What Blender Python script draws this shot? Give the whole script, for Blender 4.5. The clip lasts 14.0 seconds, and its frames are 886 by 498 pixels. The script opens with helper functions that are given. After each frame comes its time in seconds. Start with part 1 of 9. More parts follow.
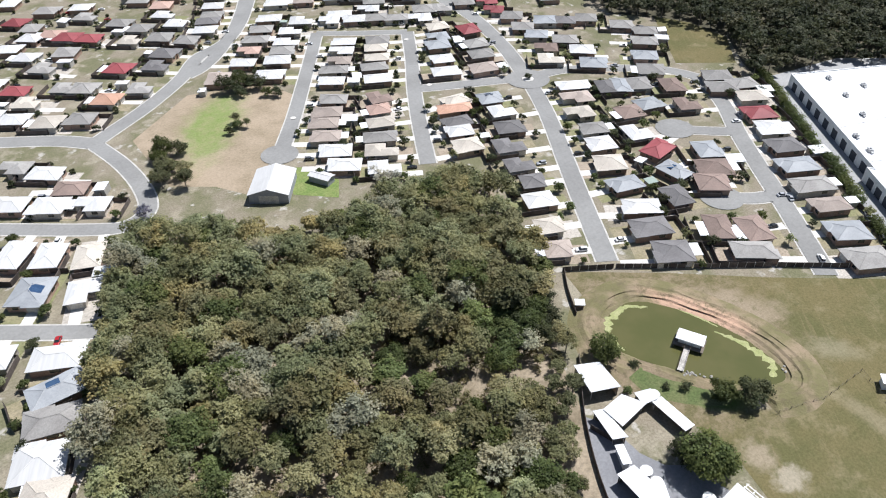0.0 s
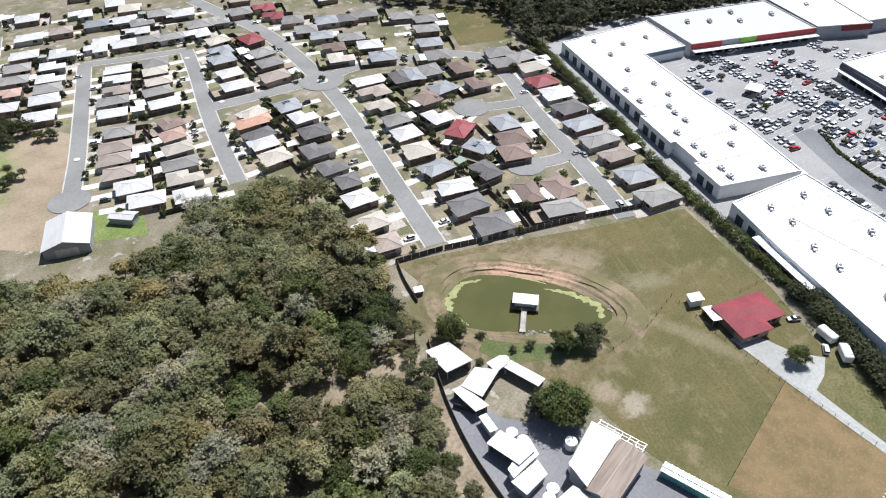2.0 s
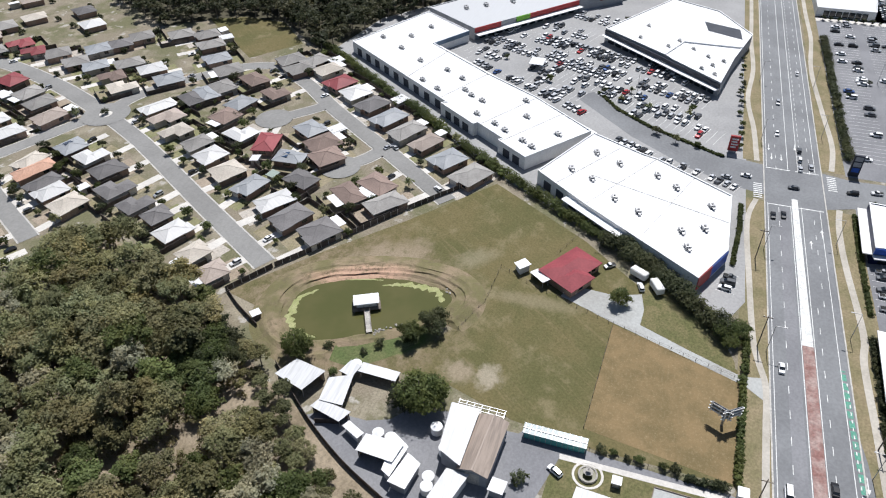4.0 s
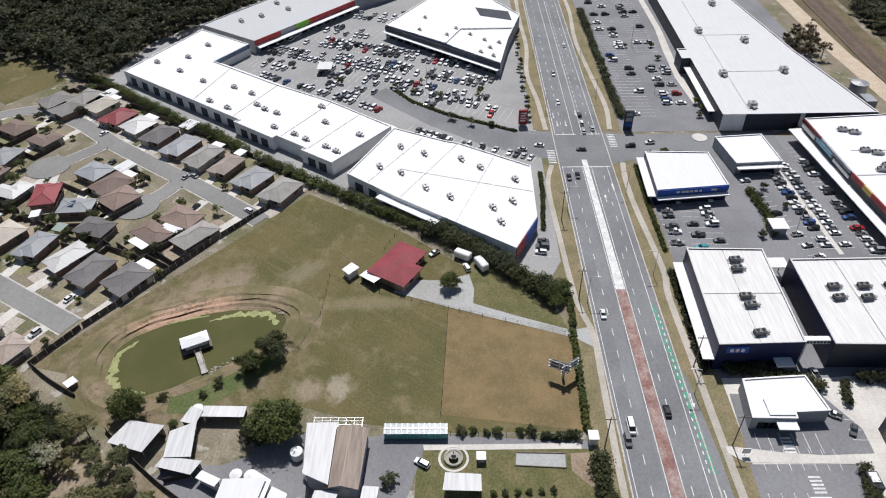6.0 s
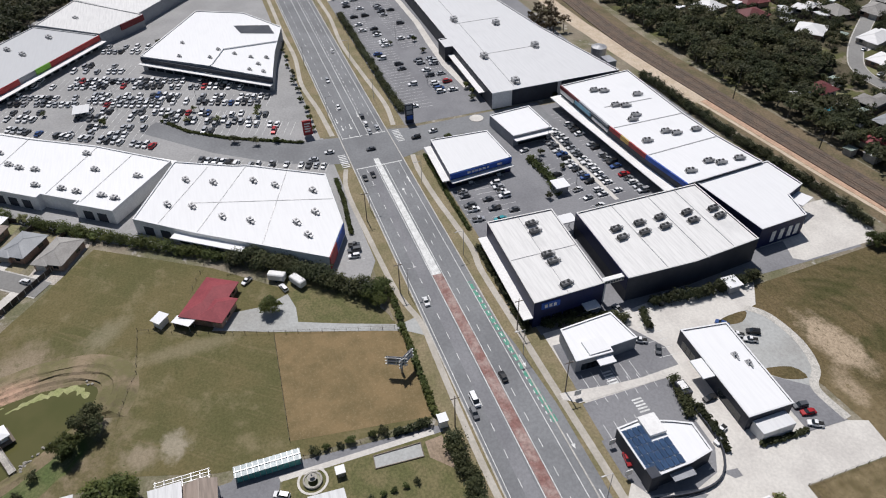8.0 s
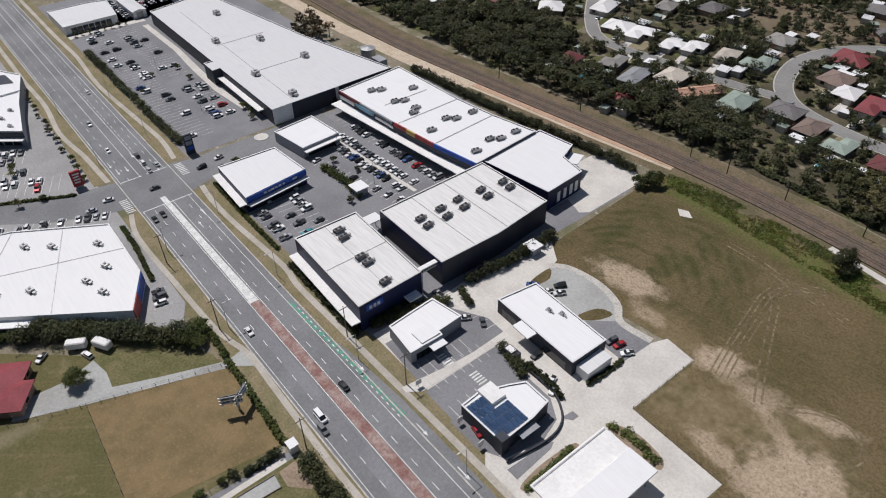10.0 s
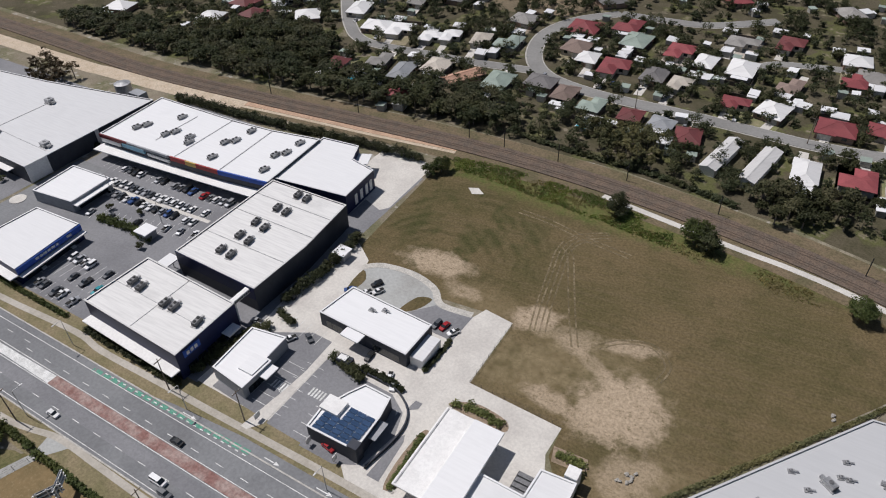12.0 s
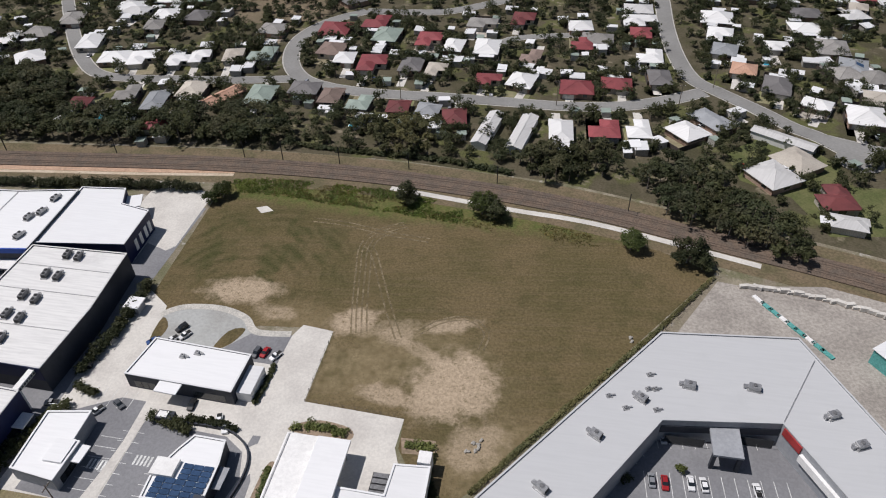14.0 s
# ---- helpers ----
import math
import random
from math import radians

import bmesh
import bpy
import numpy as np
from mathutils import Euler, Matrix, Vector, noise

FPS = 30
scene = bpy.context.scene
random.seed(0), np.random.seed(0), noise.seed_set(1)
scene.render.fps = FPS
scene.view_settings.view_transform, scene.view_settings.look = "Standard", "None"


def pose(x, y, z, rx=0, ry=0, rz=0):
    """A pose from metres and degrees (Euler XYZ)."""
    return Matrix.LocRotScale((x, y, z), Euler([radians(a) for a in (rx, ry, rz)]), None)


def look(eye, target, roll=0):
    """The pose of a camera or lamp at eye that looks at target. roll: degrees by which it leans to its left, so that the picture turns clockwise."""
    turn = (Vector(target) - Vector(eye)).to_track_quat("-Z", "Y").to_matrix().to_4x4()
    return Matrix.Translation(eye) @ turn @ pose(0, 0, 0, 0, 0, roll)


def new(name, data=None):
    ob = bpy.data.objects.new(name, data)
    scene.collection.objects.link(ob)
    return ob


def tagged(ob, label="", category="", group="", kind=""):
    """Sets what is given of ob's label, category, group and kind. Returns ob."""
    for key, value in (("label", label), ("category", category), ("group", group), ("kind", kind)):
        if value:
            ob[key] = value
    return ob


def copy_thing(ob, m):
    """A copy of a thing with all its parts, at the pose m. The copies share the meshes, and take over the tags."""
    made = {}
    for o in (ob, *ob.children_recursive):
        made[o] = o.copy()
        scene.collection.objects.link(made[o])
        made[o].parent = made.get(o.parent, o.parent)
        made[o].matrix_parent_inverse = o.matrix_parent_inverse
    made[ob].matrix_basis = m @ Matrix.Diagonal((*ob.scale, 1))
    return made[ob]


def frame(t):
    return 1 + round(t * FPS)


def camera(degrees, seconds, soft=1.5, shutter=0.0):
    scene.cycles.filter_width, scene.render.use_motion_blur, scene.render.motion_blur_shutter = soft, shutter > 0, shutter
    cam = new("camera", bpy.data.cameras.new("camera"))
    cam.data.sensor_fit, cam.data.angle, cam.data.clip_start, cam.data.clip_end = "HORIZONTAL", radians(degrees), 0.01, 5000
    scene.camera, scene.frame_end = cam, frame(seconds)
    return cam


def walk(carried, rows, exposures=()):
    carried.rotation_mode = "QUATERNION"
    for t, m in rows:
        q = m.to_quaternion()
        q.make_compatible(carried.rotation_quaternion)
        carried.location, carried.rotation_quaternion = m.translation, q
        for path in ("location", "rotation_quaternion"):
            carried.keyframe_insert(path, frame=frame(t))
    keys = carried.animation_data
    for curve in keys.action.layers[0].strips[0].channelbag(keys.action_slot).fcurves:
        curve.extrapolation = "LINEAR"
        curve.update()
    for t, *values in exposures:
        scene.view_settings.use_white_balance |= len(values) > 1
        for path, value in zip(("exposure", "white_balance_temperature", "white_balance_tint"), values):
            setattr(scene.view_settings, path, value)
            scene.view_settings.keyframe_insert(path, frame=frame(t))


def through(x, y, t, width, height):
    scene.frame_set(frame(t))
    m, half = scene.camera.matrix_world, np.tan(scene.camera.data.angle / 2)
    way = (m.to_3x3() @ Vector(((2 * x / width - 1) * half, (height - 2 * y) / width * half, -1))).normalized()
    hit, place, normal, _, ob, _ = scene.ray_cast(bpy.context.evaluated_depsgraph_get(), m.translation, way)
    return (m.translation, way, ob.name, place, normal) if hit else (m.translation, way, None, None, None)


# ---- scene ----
cam = camera(65.2, 14.0, soft=1.1)
ROWS = [
    (0, 0.00, 0.00, 124.96, 34.50, -38.76, -1.13),
    (0.5, 0.11, 0.20, 124.97, 39.35, -38.88, -1.25),
    (1, 0.01, 0.28, 124.99, 43.89, -38.99, -1.35),
    (1.5, -0.21, 0.24, 125.03, 48.31, -39.07, -1.40),
    (2, -0.46, 0.20, 125.06, 52.59, -39.12, -1.44),
    (2.5, -0.66, 0.11, 125.08, 57.03, -39.18, -1.45),
    (3, -0.72, 0.03, 125.10, 61.50, -39.23, -1.45),
    (5.5, 0.65, -0.78, 124.88, 83.87, -39.55, -1.29),
    (6, 0.45, -0.90, 124.88, 88.68, -39.52, -1.28),
    (6.5, 0.21, -0.97, 124.89, 93.77, -39.47, -1.30),
    (7, -0.01, -1.07, 124.90, 98.72, -39.42, -1.33),
    (7.5, -0.16, -1.19, 124.92, 103.65, -39.38, -1.36),
    (8, -0.31, -1.29, 124.94, 108.41, -39.35, -1.40),
    (10.5, -1.91, -1.60, 124.97, 132.90, -39.09, -1.51),
    (11, -2.10, -1.53, 124.97, 137.91, -39.06, -1.52),
    (11.5, -2.22, -1.33, 124.98, 142.95, -39.05, -1.54),
    (12, -2.32, -1.12, 125.02, 147.94, -39.03, -1.54),
    (12.5, -2.34, -0.85, 125.06, 152.81, -39.03, -1.52),
    (13, -2.25, -0.67, 125.10, 158.24, -39.05, -1.51),
    (13.5, -2.18, -0.54, 125.13, 163.58, -39.11, -1.50),
    (14, -2.13, -0.57, 125.16, 168.92, -39.16, -1.48),
]
EXPOSURES = [(0, 0.46, 6150, 10), (3, 0.30, 6200, 10), (5.5, -0.08, 6350, 11), (8, -0.28, 6400, 12), (10.5, -0.46, 6450, 13), (12, -0.45, 6450, 13), (14, -0.37, 6450, 13)]
walk(cam, [(t, pose(x, y, z, 90 + pitch, 0, -yaw) @ pose(0, 0, 0, 0, 0, roll)) for t, x, y, z, yaw, pitch, roll in ROWS], EXPOSURES)

# ---- light: a high, clear midday sun ----
SUN_ELEVATION, SUN_HEADING = 62.0, 88.0  # degrees; heading clockwise from +y
sky_world = bpy.data.worlds.new("clear_sky")
scene.world = sky_world
sky_world.use_nodes = True
wn = sky_world.node_tree
sky = wn.nodes.new("ShaderNodeTexSky")
sky.sky_type, sky.sun_disc = "NISHITA", False
sky.sun_elevation, sky.sun_rotation = radians(SUN_ELEVATION), radians(SUN_HEADING)
sky.air_density, sky.dust_density = 1.0, 1.0
wn.nodes["Background"].inputs["Strength"].default_value = 0.055
wn.links.new(sky.outputs[0], wn.nodes["Background"].inputs["Color"])
sun_data = bpy.data.lights.new("sun", "SUN")
sun_data.energy, sun_data.angle, sun_data.color = 4.6, radians(0.53), (1.0, 0.975, 0.945)
sun = new("sun", sun_data)
h, e = radians(SUN_HEADING), radians(SUN_ELEVATION)
toward = Vector((math.sin(h) * math.cos(e), math.cos(h) * math.cos(e), math.sin(e)))
sun.matrix_world = look(toward * 300, (0, 0, 0))


# ---- materials ----
class Nodes:
    """A node material under construction."""

    def __init__(self, name):
        self.mat = bpy.data.materials.new(name)
        self.mat.use_nodes = True
        self.tree = self.mat.node_tree
        self.bsdf = self.tree.nodes["Principled BSDF"]
        self.place = self.add("ShaderNodeNewGeometry").outputs["Position"]

    def add(self, kind, **sockets):
        n = self.tree.nodes.new(kind)
        for k, v in sockets.items():
            self.put(v, n.inputs[k])
        return n

    def put(self, value, socket):
        if isinstance(value, bpy.types.NodeSocket):
            self.tree.links.new(value, socket)
        else:
            socket.default_value = value

    def noise(self, scale, detail=4.0, rough=0.6, vector=None, distort=0.0):
        n = self.add("ShaderNodeTexNoise", Scale=scale, Detail=detail, Roughness=rough, Distortion=distort)
        self.put(vector or self.place, n.inputs["Vector"])
        return n.outputs["Fac"]

    def ramp(self, fac, lo, hi):
        n = self.add("ShaderNodeMapRange")
        n.interpolation_type = "SMOOTHSTEP"
        self.put(fac, n.inputs["Value"])
        self.put(lo, n.inputs["From Min"])
        self.put(hi, n.inputs["From Max"])
        return n.outputs["Result"]

    def math(self, op, a, b=0.0):
        n = self.tree.nodes.new("ShaderNodeMath")
        n.operation = op
        self.put(a, n.inputs[0])
        self.put(b, n.inputs[1])
        return n.outputs[0]

    def mix(self, fac, a, b, blend="MIX"):
        n = self.tree.nodes.new("ShaderNodeMix")
        n.data_type, n.blend_type = "RGBA", blend
        self.put(fac, n.inputs[0])
        for v, i in ((a, 6), (b, 7)):
            self.put((*v, 1.0) if isinstance(v, tuple) else v, n.inputs[i])
        return n.outputs[2]

    def local(self, cx, cy, turn=0.0, sx=1.0, sy=1.0):
        """World place, moved, turned by degrees and scaled."""
        m = self.tree.nodes.new("ShaderNodeMapping")
        m.vector_type = "TEXTURE"
        self.put(self.place, m.inputs["Vector"])
        m.inputs["Location"].default_value = (cx, cy, 0)
        m.inputs["Rotation"].default_value = (0, 0, radians(turn))
        m.inputs["Scale"].default_value = (sx, sy, 1e6)
        return m.outputs["Vector"]

    def blob(self, cx, cy, rx, ry, turn=0.0, soft=0.35, ragged=0.5, grain=0.15):
        """A patch with a ragged edge: 1 inside, 0 outside."""
        d = self.tree.nodes.new("ShaderNodeVectorMath")
        d.operation = "LENGTH"
        self.put(self.local(cx, cy, turn, rx, ry), d.inputs[0])
        n = self.math("MULTIPLY", self.math("SUBTRACT", self.noise(grain, 5.0, 0.65), 0.5), ragged * 2)
        return self.ramp(self.math("ADD", d.outputs["Value"], n), 1.0 + soft, 1.0 - soft)

    def vary(self, colour, amount):
        """Lightness that differs from object to object."""
        r = self.add("ShaderNodeObjectInfo").outputs["Random"]
        k = self.ramp(r, 0.0, 1.0)
        lo, hi = 1.0 - amount, 1.0 + amount
        return self.mix(k, self.mix(1.0, colour, (lo, lo, lo), "MULTIPLY"), self.mix(1.0, colour, (hi, hi, hi), "MULTIPLY"))

    def finish(self, colour, rough=0.85, metal=0.0, spec=0.3, bump=0.0, bump_scale=3.0, bump_dist=0.05):
        b = self.bsdf
        self.put((*colour, 1.0) if isinstance(colour, tuple) else colour, b.inputs["Base Color"])
        self.put(rough, b.inputs["Roughness"])
        b.inputs["Metallic"].default_value = metal
        b.inputs["Specular IOR Level"].default_value = spec
        if bump:
            n = self.add("ShaderNodeBump", Strength=bump, Distance=bump_dist, Height=self.noise(bump_scale, 5.0))
            self.tree.links.new(n.outputs[0], b.inputs["Normal"])
        return self.mat


def surface(name, base, alt=None, scale=0.25, fine=2.5, rough=0.85, metal=0.0, spec=0.25, bump=0.2, each=0.0, fine_amount=0.25):
    """Two-scale weathered surface: broad patches of alt over base, fine grain on top."""
    n = Nodes(name)
    alt = alt or tuple(c * 0.78 for c in base)
    c = n.mix(n.ramp(n.noise(scale, 5.0, 0.6), 0.35, 0.68), base, alt)
    lo, hi = 1 - fine_amount, 1 + fine_amount * 0.6
    g = n.mix(n.ramp(n.noise(fine, 3.0, 0.7), 0.3, 0.7), (lo, lo, lo), (hi, hi, hi))
    c = n.mix(1.0, c, g, "MULTIPLY")
    if each:
        c = n.vary(c, each)
    return n.finish(c, rough, metal, spec, bump, fine * 2)


def sheet_roof(name, base, streak=0.12, rough=0.45, turn=0.0, each=0.05, rib=0.0):
    """Painted or zinc sheet roofing with faint streaks along the fall."""
    n = Nodes(name)
    s = n.noise(1.0, 4.0, 0.6, n.local(0, 0, turn, 9.0, 0.7))
    k = 1 - streak
    c = n.mix(n.ramp(s, 0.35, 0.7), base, tuple(v * k for v in base))
    c = n.mix(n.ramp(n.noise(0.08, 5.0, 0.7), 0.55, 0.75), c, tuple(v * (1 - streak * 1.3) for v in base))
    return n.finish(n.vary(c, each), rough, 0.0, 0.35, 0.05, 3.0)


ASPHALT = surface("asphalt", (0.25, 0.25, 0.26), (0.20, 0.20, 0.21), 0.06, 1.5, 0.9, fine_amount=0.12)
ROAD = surface("main_road_asphalt", (0.235, 0.24, 0.246), (0.185, 0.188, 0.194), 0.05, 1.2, 0.88, fine_amount=0.12)
STREET = surface("street_asphalt", (0.275, 0.27, 0.258), (0.23, 0.225, 0.215), 0.05, 1.0, 0.9, fine_amount=0.1)
CONCRETE = surface("concrete", (0.66, 0.63, 0.58), (0.56, 0.53, 0.49), 0.12, 1.5, 0.85, fine_amount=0.1)
KERB = surface("kerb_concrete", (0.55, 0.53, 0.49), (0.45, 0.43, 0.4), 0.3, 2.0, 0.85)
PAINT_WHITE = surface("road_paint_white", (0.8, 0.8, 0.78), (0.6, 0.6, 0.58), 0.6, 4.0, 0.7, bump=0.0)
RED_MEDIAN = surface("red_oxide_paving", (0.255, 0.135, 0.118), (0.39, 0.295, 0.265), 0.3, 1.6, 0.85, fine_amount=0.25)
BIKE_GREEN = surface("bike_lane_green", (0.10, 0.34, 0.24), (0.16, 0.31, 0.25), 0.7, 3.0, 0.8, bump=0.0)
WHITE_ROOF = sheet_roof("white_roof_sheet", (0.79, 0.79, 0.79), 0.05, 0.5)
GREY_ROOF = sheet_roof("light_grey_roof_sheet", (0.715, 0.715, 0.715), 0.08, 0.45)
TRADE_ROOF = sheet_roof("blue_grey_trade_roof", (0.55, 0.555, 0.56), 0.05, 0.45)
ZINC_ROOF = sheet_roof("weathered_zinc_sheet", (0.74, 0.73, 0.71), 0.15, 0.5)
WALL_WHITE = surface("white_render", (0.85, 0.84, 0.82), (0.78, 0.77, 0.75), 0.2, 1.5, 0.8, fine_amount=0.08)
WALL_GREY = surface("grey_render", (0.36, 0.37, 0.39), (0.3, 0.31, 0.33), 0.2, 1.5, 0.8, fine_amount=0.1)
WALL_DARK = surface("charcoal_cladding", (0.055, 0.06, 0.075), (0.04, 0.045, 0.06), 0.2, 1.5, 0.6, fine_amount=0.1)
WALL_BLUE = surface("navy_blue_cladding", (0.012, 0.019, 0.075), (0.01, 0.016, 0.06), 0.2, 1.5, 0.5, fine_amount=0.1)
SIGN_RED = surface("red_sign_panel", (0.40, 0.05, 0.05), None, 0.3, 2, 0.5, fine_amount=0.05)
SIGN_BLUE = surface("blue_sign_panel", (0.03, 0.10, 0.45), None, 0.3, 2, 0.5, fine_amount=0.05)
SIGN_YELLOW = surface("yellow_sign_panel", (0.62, 0.42, 0.12), None, 0.3, 2, 0.5, fine_amount=0.05)
SIGN_GREEN = surface("lime_sign_panel", (0.22, 0.5, 0.06), None, 0.3, 2, 0.5, fine_amount=0.05)
SIGN_CYAN = surface("pale_blue_sign_panel", (0.25, 0.5, 0.65), None, 0.3, 2, 0.5, fine_amount=0.05)
UNIT_GREY = surface("dark_unit_casing", (0.15, 0.15, 0.155), (0.24, 0.24, 0.245), 0.8, 4, 0.55, 0.3)
GLASS = Nodes("shopfront_glass").finish((0.02, 0.025, 0.03), 0.08, 0.0, 0.6)
METAL = surface("galvanised_metal", (0.5, 0.5, 0.5), (0.35, 0.35, 0.36), 0.8, 4, 0.45, 0.6)
DARK_METAL = surface("dark_steel", (0.05, 0.05, 0.052), None, 0.8, 4, 0.5, 0.5)
BLACK = surface("black_rubber", (0.02, 0.02, 0.02), None, 0.8, 4, 0.7)
BARK = surface("bark", (0.20, 0.165, 0.13), (0.33, 0.29, 0.25), 0.6, 5.0, 0.9)
WOOD = surface("weathered_timber", (0.24, 0.20, 0.16), (0.16, 0.13, 0.11), 0.6, 5.0, 0.85, each=0.2)
FENCE_DARK = surface("stained_fence_timber", (0.075, 0.062, 0.055), (0.12, 0.10, 0.09), 0.4, 3.0, 0.85, each=0.25)
BRICK = surface("brick_wall", (0.32, 0.21, 0.16), (0.38, 0.28, 0.22), 0.3, 3.0, 0.85, each=0.25)
RENDER_WALL = surface("house_render", (0.58, 0.53, 0.46), (0.48, 0.43, 0.37), 0.3, 3.0, 0.8, each=0.25)
GARAGE = surface("garage_door_paint", (0.5, 0.48, 0.44), None, 0.5, 3, 0.6, each=0.3)


def leaf(name, base, alt, each=0.25, through=0.42):
    """Leaf clumps that let part of the light through."""
    n = Nodes(name)
    r = n.add("ShaderNodeNewGeometry").outputs["Random Per Island"]
    c = n.mix(r, base, alt)
    k = n.ramp(n.noise(0.3, 3.0), 0.3, 0.7)
    warm = n.ramp(n.noise(0.10, 2.0), 0.40, 0.60)
    c = n.mix(warm, n.mix(1.0, c, (0.97, 1.0, 0.96), "MULTIPLY"), n.mix(1.0, c, (1.07, 1.0, 0.88), "MULTIPLY"))
    c = n.mix(n.ramp(n.noise(0.085, 2.0), 0.38, 0.62), n.mix(1.0, c, (0.8, 0.82, 0.8), "MULTIPLY"), n.mix(1.0, c, (1.16, 1.14, 1.12), "MULTIPLY"))
    c = n.vary(n.mix(k, c, n.mix(1.0, c, (0.72, 0.72, 0.7), "MULTIPLY")), each)
    m = n.finish(c, 0.6, 0.0, 0.2)
    back = n.add("ShaderNodeBsdfTranslucent", Color=c)
    mixed = n.add("ShaderNodeMixShader", Fac=through)
    n.tree.links.new(n.bsdf.outputs[0], mixed.inputs[1])
    n.tree.links.new(back.outputs[0], mixed.inputs[2])
    n.tree.links.new(mixed.outputs[0], n.tree.nodes["Material Output"].inputs["Surface"])
    return m


LEAF_GUM = leaf("gum_leaves", (0.275, 0.30, 0.155), (0.39, 0.395, 0.23), 0.2)
LEAF_OLIVE = leaf("olive_brown_leaves", (0.275, 0.26, 0.14), (0.375, 0.34, 0.20), 0.2)
LEAF_GREY = leaf("grey_green_leaves", (0.30, 0.32, 0.18), (0.41, 0.415, 0.25), 0.2)
LEAF_PALE = leaf("pale_grey_leaves", (0.37, 0.36, 0.265), (0.47, 0.455, 0.35), 0.15)
LEAF_YELLOW = leaf("yellow_olive_leaves", (0.265, 0.245, 0.122), (0.36, 0.325, 0.175), 0.15)
LEAF_DULL = leaf("dull_grey_green_leaves", (0.08, 0.087, 0.052), (0.15, 0.152, 0.095))
LEAF_GREEN = leaf("green_leaves", (0.15, 0.195, 0.075), (0.255, 0.29, 0.12))
LEAF_NEAR = leaf("shaded_olive_leaves", (0.165, 0.17, 0.085), (0.26, 0.25, 0.135), 0.3, through=0.38)
LEAF_DARK = leaf("dark_green_leaves", (0.058, 0.071, 0.037), (0.112, 0.122, 0.066))
LEAF_HEDGE = leaf("hedge_leaves", (0.085, 0.11, 0.04), (0.14, 0.165, 0.06))

ROOFS = {
    "w": sheet_roof("roof_white_sheet", (0.61, 0.60, 0.585), 0.12, 0.5, 60, 0.06),
    "x": sheet_roof("roof_bright_white_sheet", (0.80, 0.79, 0.775), 0.1, 0.45, 20, 0.05),
    "l": surface("roof_pale_tile", (0.55, 0.50, 0.43), (0.47, 0.42, 0.36), 0.2, 2.5, 0.8, each=0.12, fine_amount=0.15),
    "g": surface("roof_grey_tile", (0.325, 0.31, 0.29), (0.265, 0.25, 0.235), 0.2, 2.5, 0.8, each=0.15, fine_amount=0.15),
    "d": surface("roof_charcoal_tile", (0.19, 0.18, 0.178), (0.15, 0.142, 0.14), 0.2, 2.5, 0.8, each=0.15, fine_amount=0.15),
    "s": surface("roof_bluegrey_sheet", (0.33, 0.34, 0.352), (0.27, 0.28, 0.292), 0.2, 2.5, 0.55, each=0.12, fine_amount=0.1),
    "b": surface("roof_taupe_tile", (0.40, 0.335, 0.29), (0.33, 0.275, 0.24), 0.2, 2.5, 0.8, each=0.1, fine_amount=0.15),
    "t": surface("roof_brown_tile", (0.27, 0.20, 0.17), (0.22, 0.165, 0.14), 0.2, 2.5, 0.8, each=0.15, fine_amount=0.15),
    "p": surface("roof_faded_pink_tile", (0.50, 0.34, 0.28), (0.42, 0.29, 0.24), 0.2, 2.5, 0.8, each=0.1, fine_amount=0.15),
    "o": surface("roof_terracotta_tile", (0.54, 0.33, 0.24), (0.46, 0.27, 0.19), 0.2, 2.5, 0.8, each=0.1, fine_amount=0.15),
    "r": surface("roof_red_sheet", (0.29, 0.075, 0.08), (0.23, 0.06, 0.065), 0.2, 2.5, 0.6, each=0.15, fine_amount=0.1),
    "m": surface("roof_maroon_sheet", (0.20, 0.06, 0.06), (0.15, 0.05, 0.05), 0.2, 2.5, 0.6, each=0.15, fine_amount=0.1),
    "v": surface("roof_sage_sheet", (0.32, 0.38, 0.33), (0.26, 0.31, 0.27), 0.2, 2.5, 0.6, each=0.1, fine_amount=0.1),
}
ROOF_WORDS = {"w": "white sheet-metal", "x": "bright white sheet-metal", "l": "pale cream tile", "g": "grey tile", "d": "charcoal tile", "s": "blue-grey sheet-metal", "b": "taupe tile",
              "t": "brown tile", "p": "faded pink tile", "o": "terracotta tile", "r": "red sheet-metal", "m": "maroon sheet-metal", "v": "sage green sheet-metal"}


# ---- building helpers ----
def mesh_of(bm, name, *materials):
    me = bpy.data.meshes.new(name)
    bm.to_mesh(me)
    bm.free()
    for m in materials:
        me.materials.append(m)
    return me


def part(name, bm, material, parent=None, label=""):
    """One mesh object from a bmesh, under a thing or a part."""
    ob = new(name, mesh_of(bm, name, material))
    if parent:
        ob.parent = parent
    return tagged(ob, label)


def empty(name, x, y, z=0.0, turn=0.0):
    ob = new(name)
    ob.empty_display_size = 0.5
    ob.matrix_basis = pose(x, y, z, 0, 0, turn)
    return ob


def add_box(bm, x0, x1, y0, y1, z0, z1, m=None):
    vs = [bm.verts.new((x, y, z)) for z in (z0, z1) for y in (y0, y1) for x in (x0, x1)]
    for f in ((0, 2, 3, 1), (4, 5, 7, 6), (0, 1, 5, 4), (2, 6, 7, 3), (0, 4, 6, 2), (1, 3, 7, 5)):
        bm.faces.new([vs[i] for i in f])
    if m is not None:
        bmesh.ops.transform(bm, matrix=m, verts=vs)
    return vs


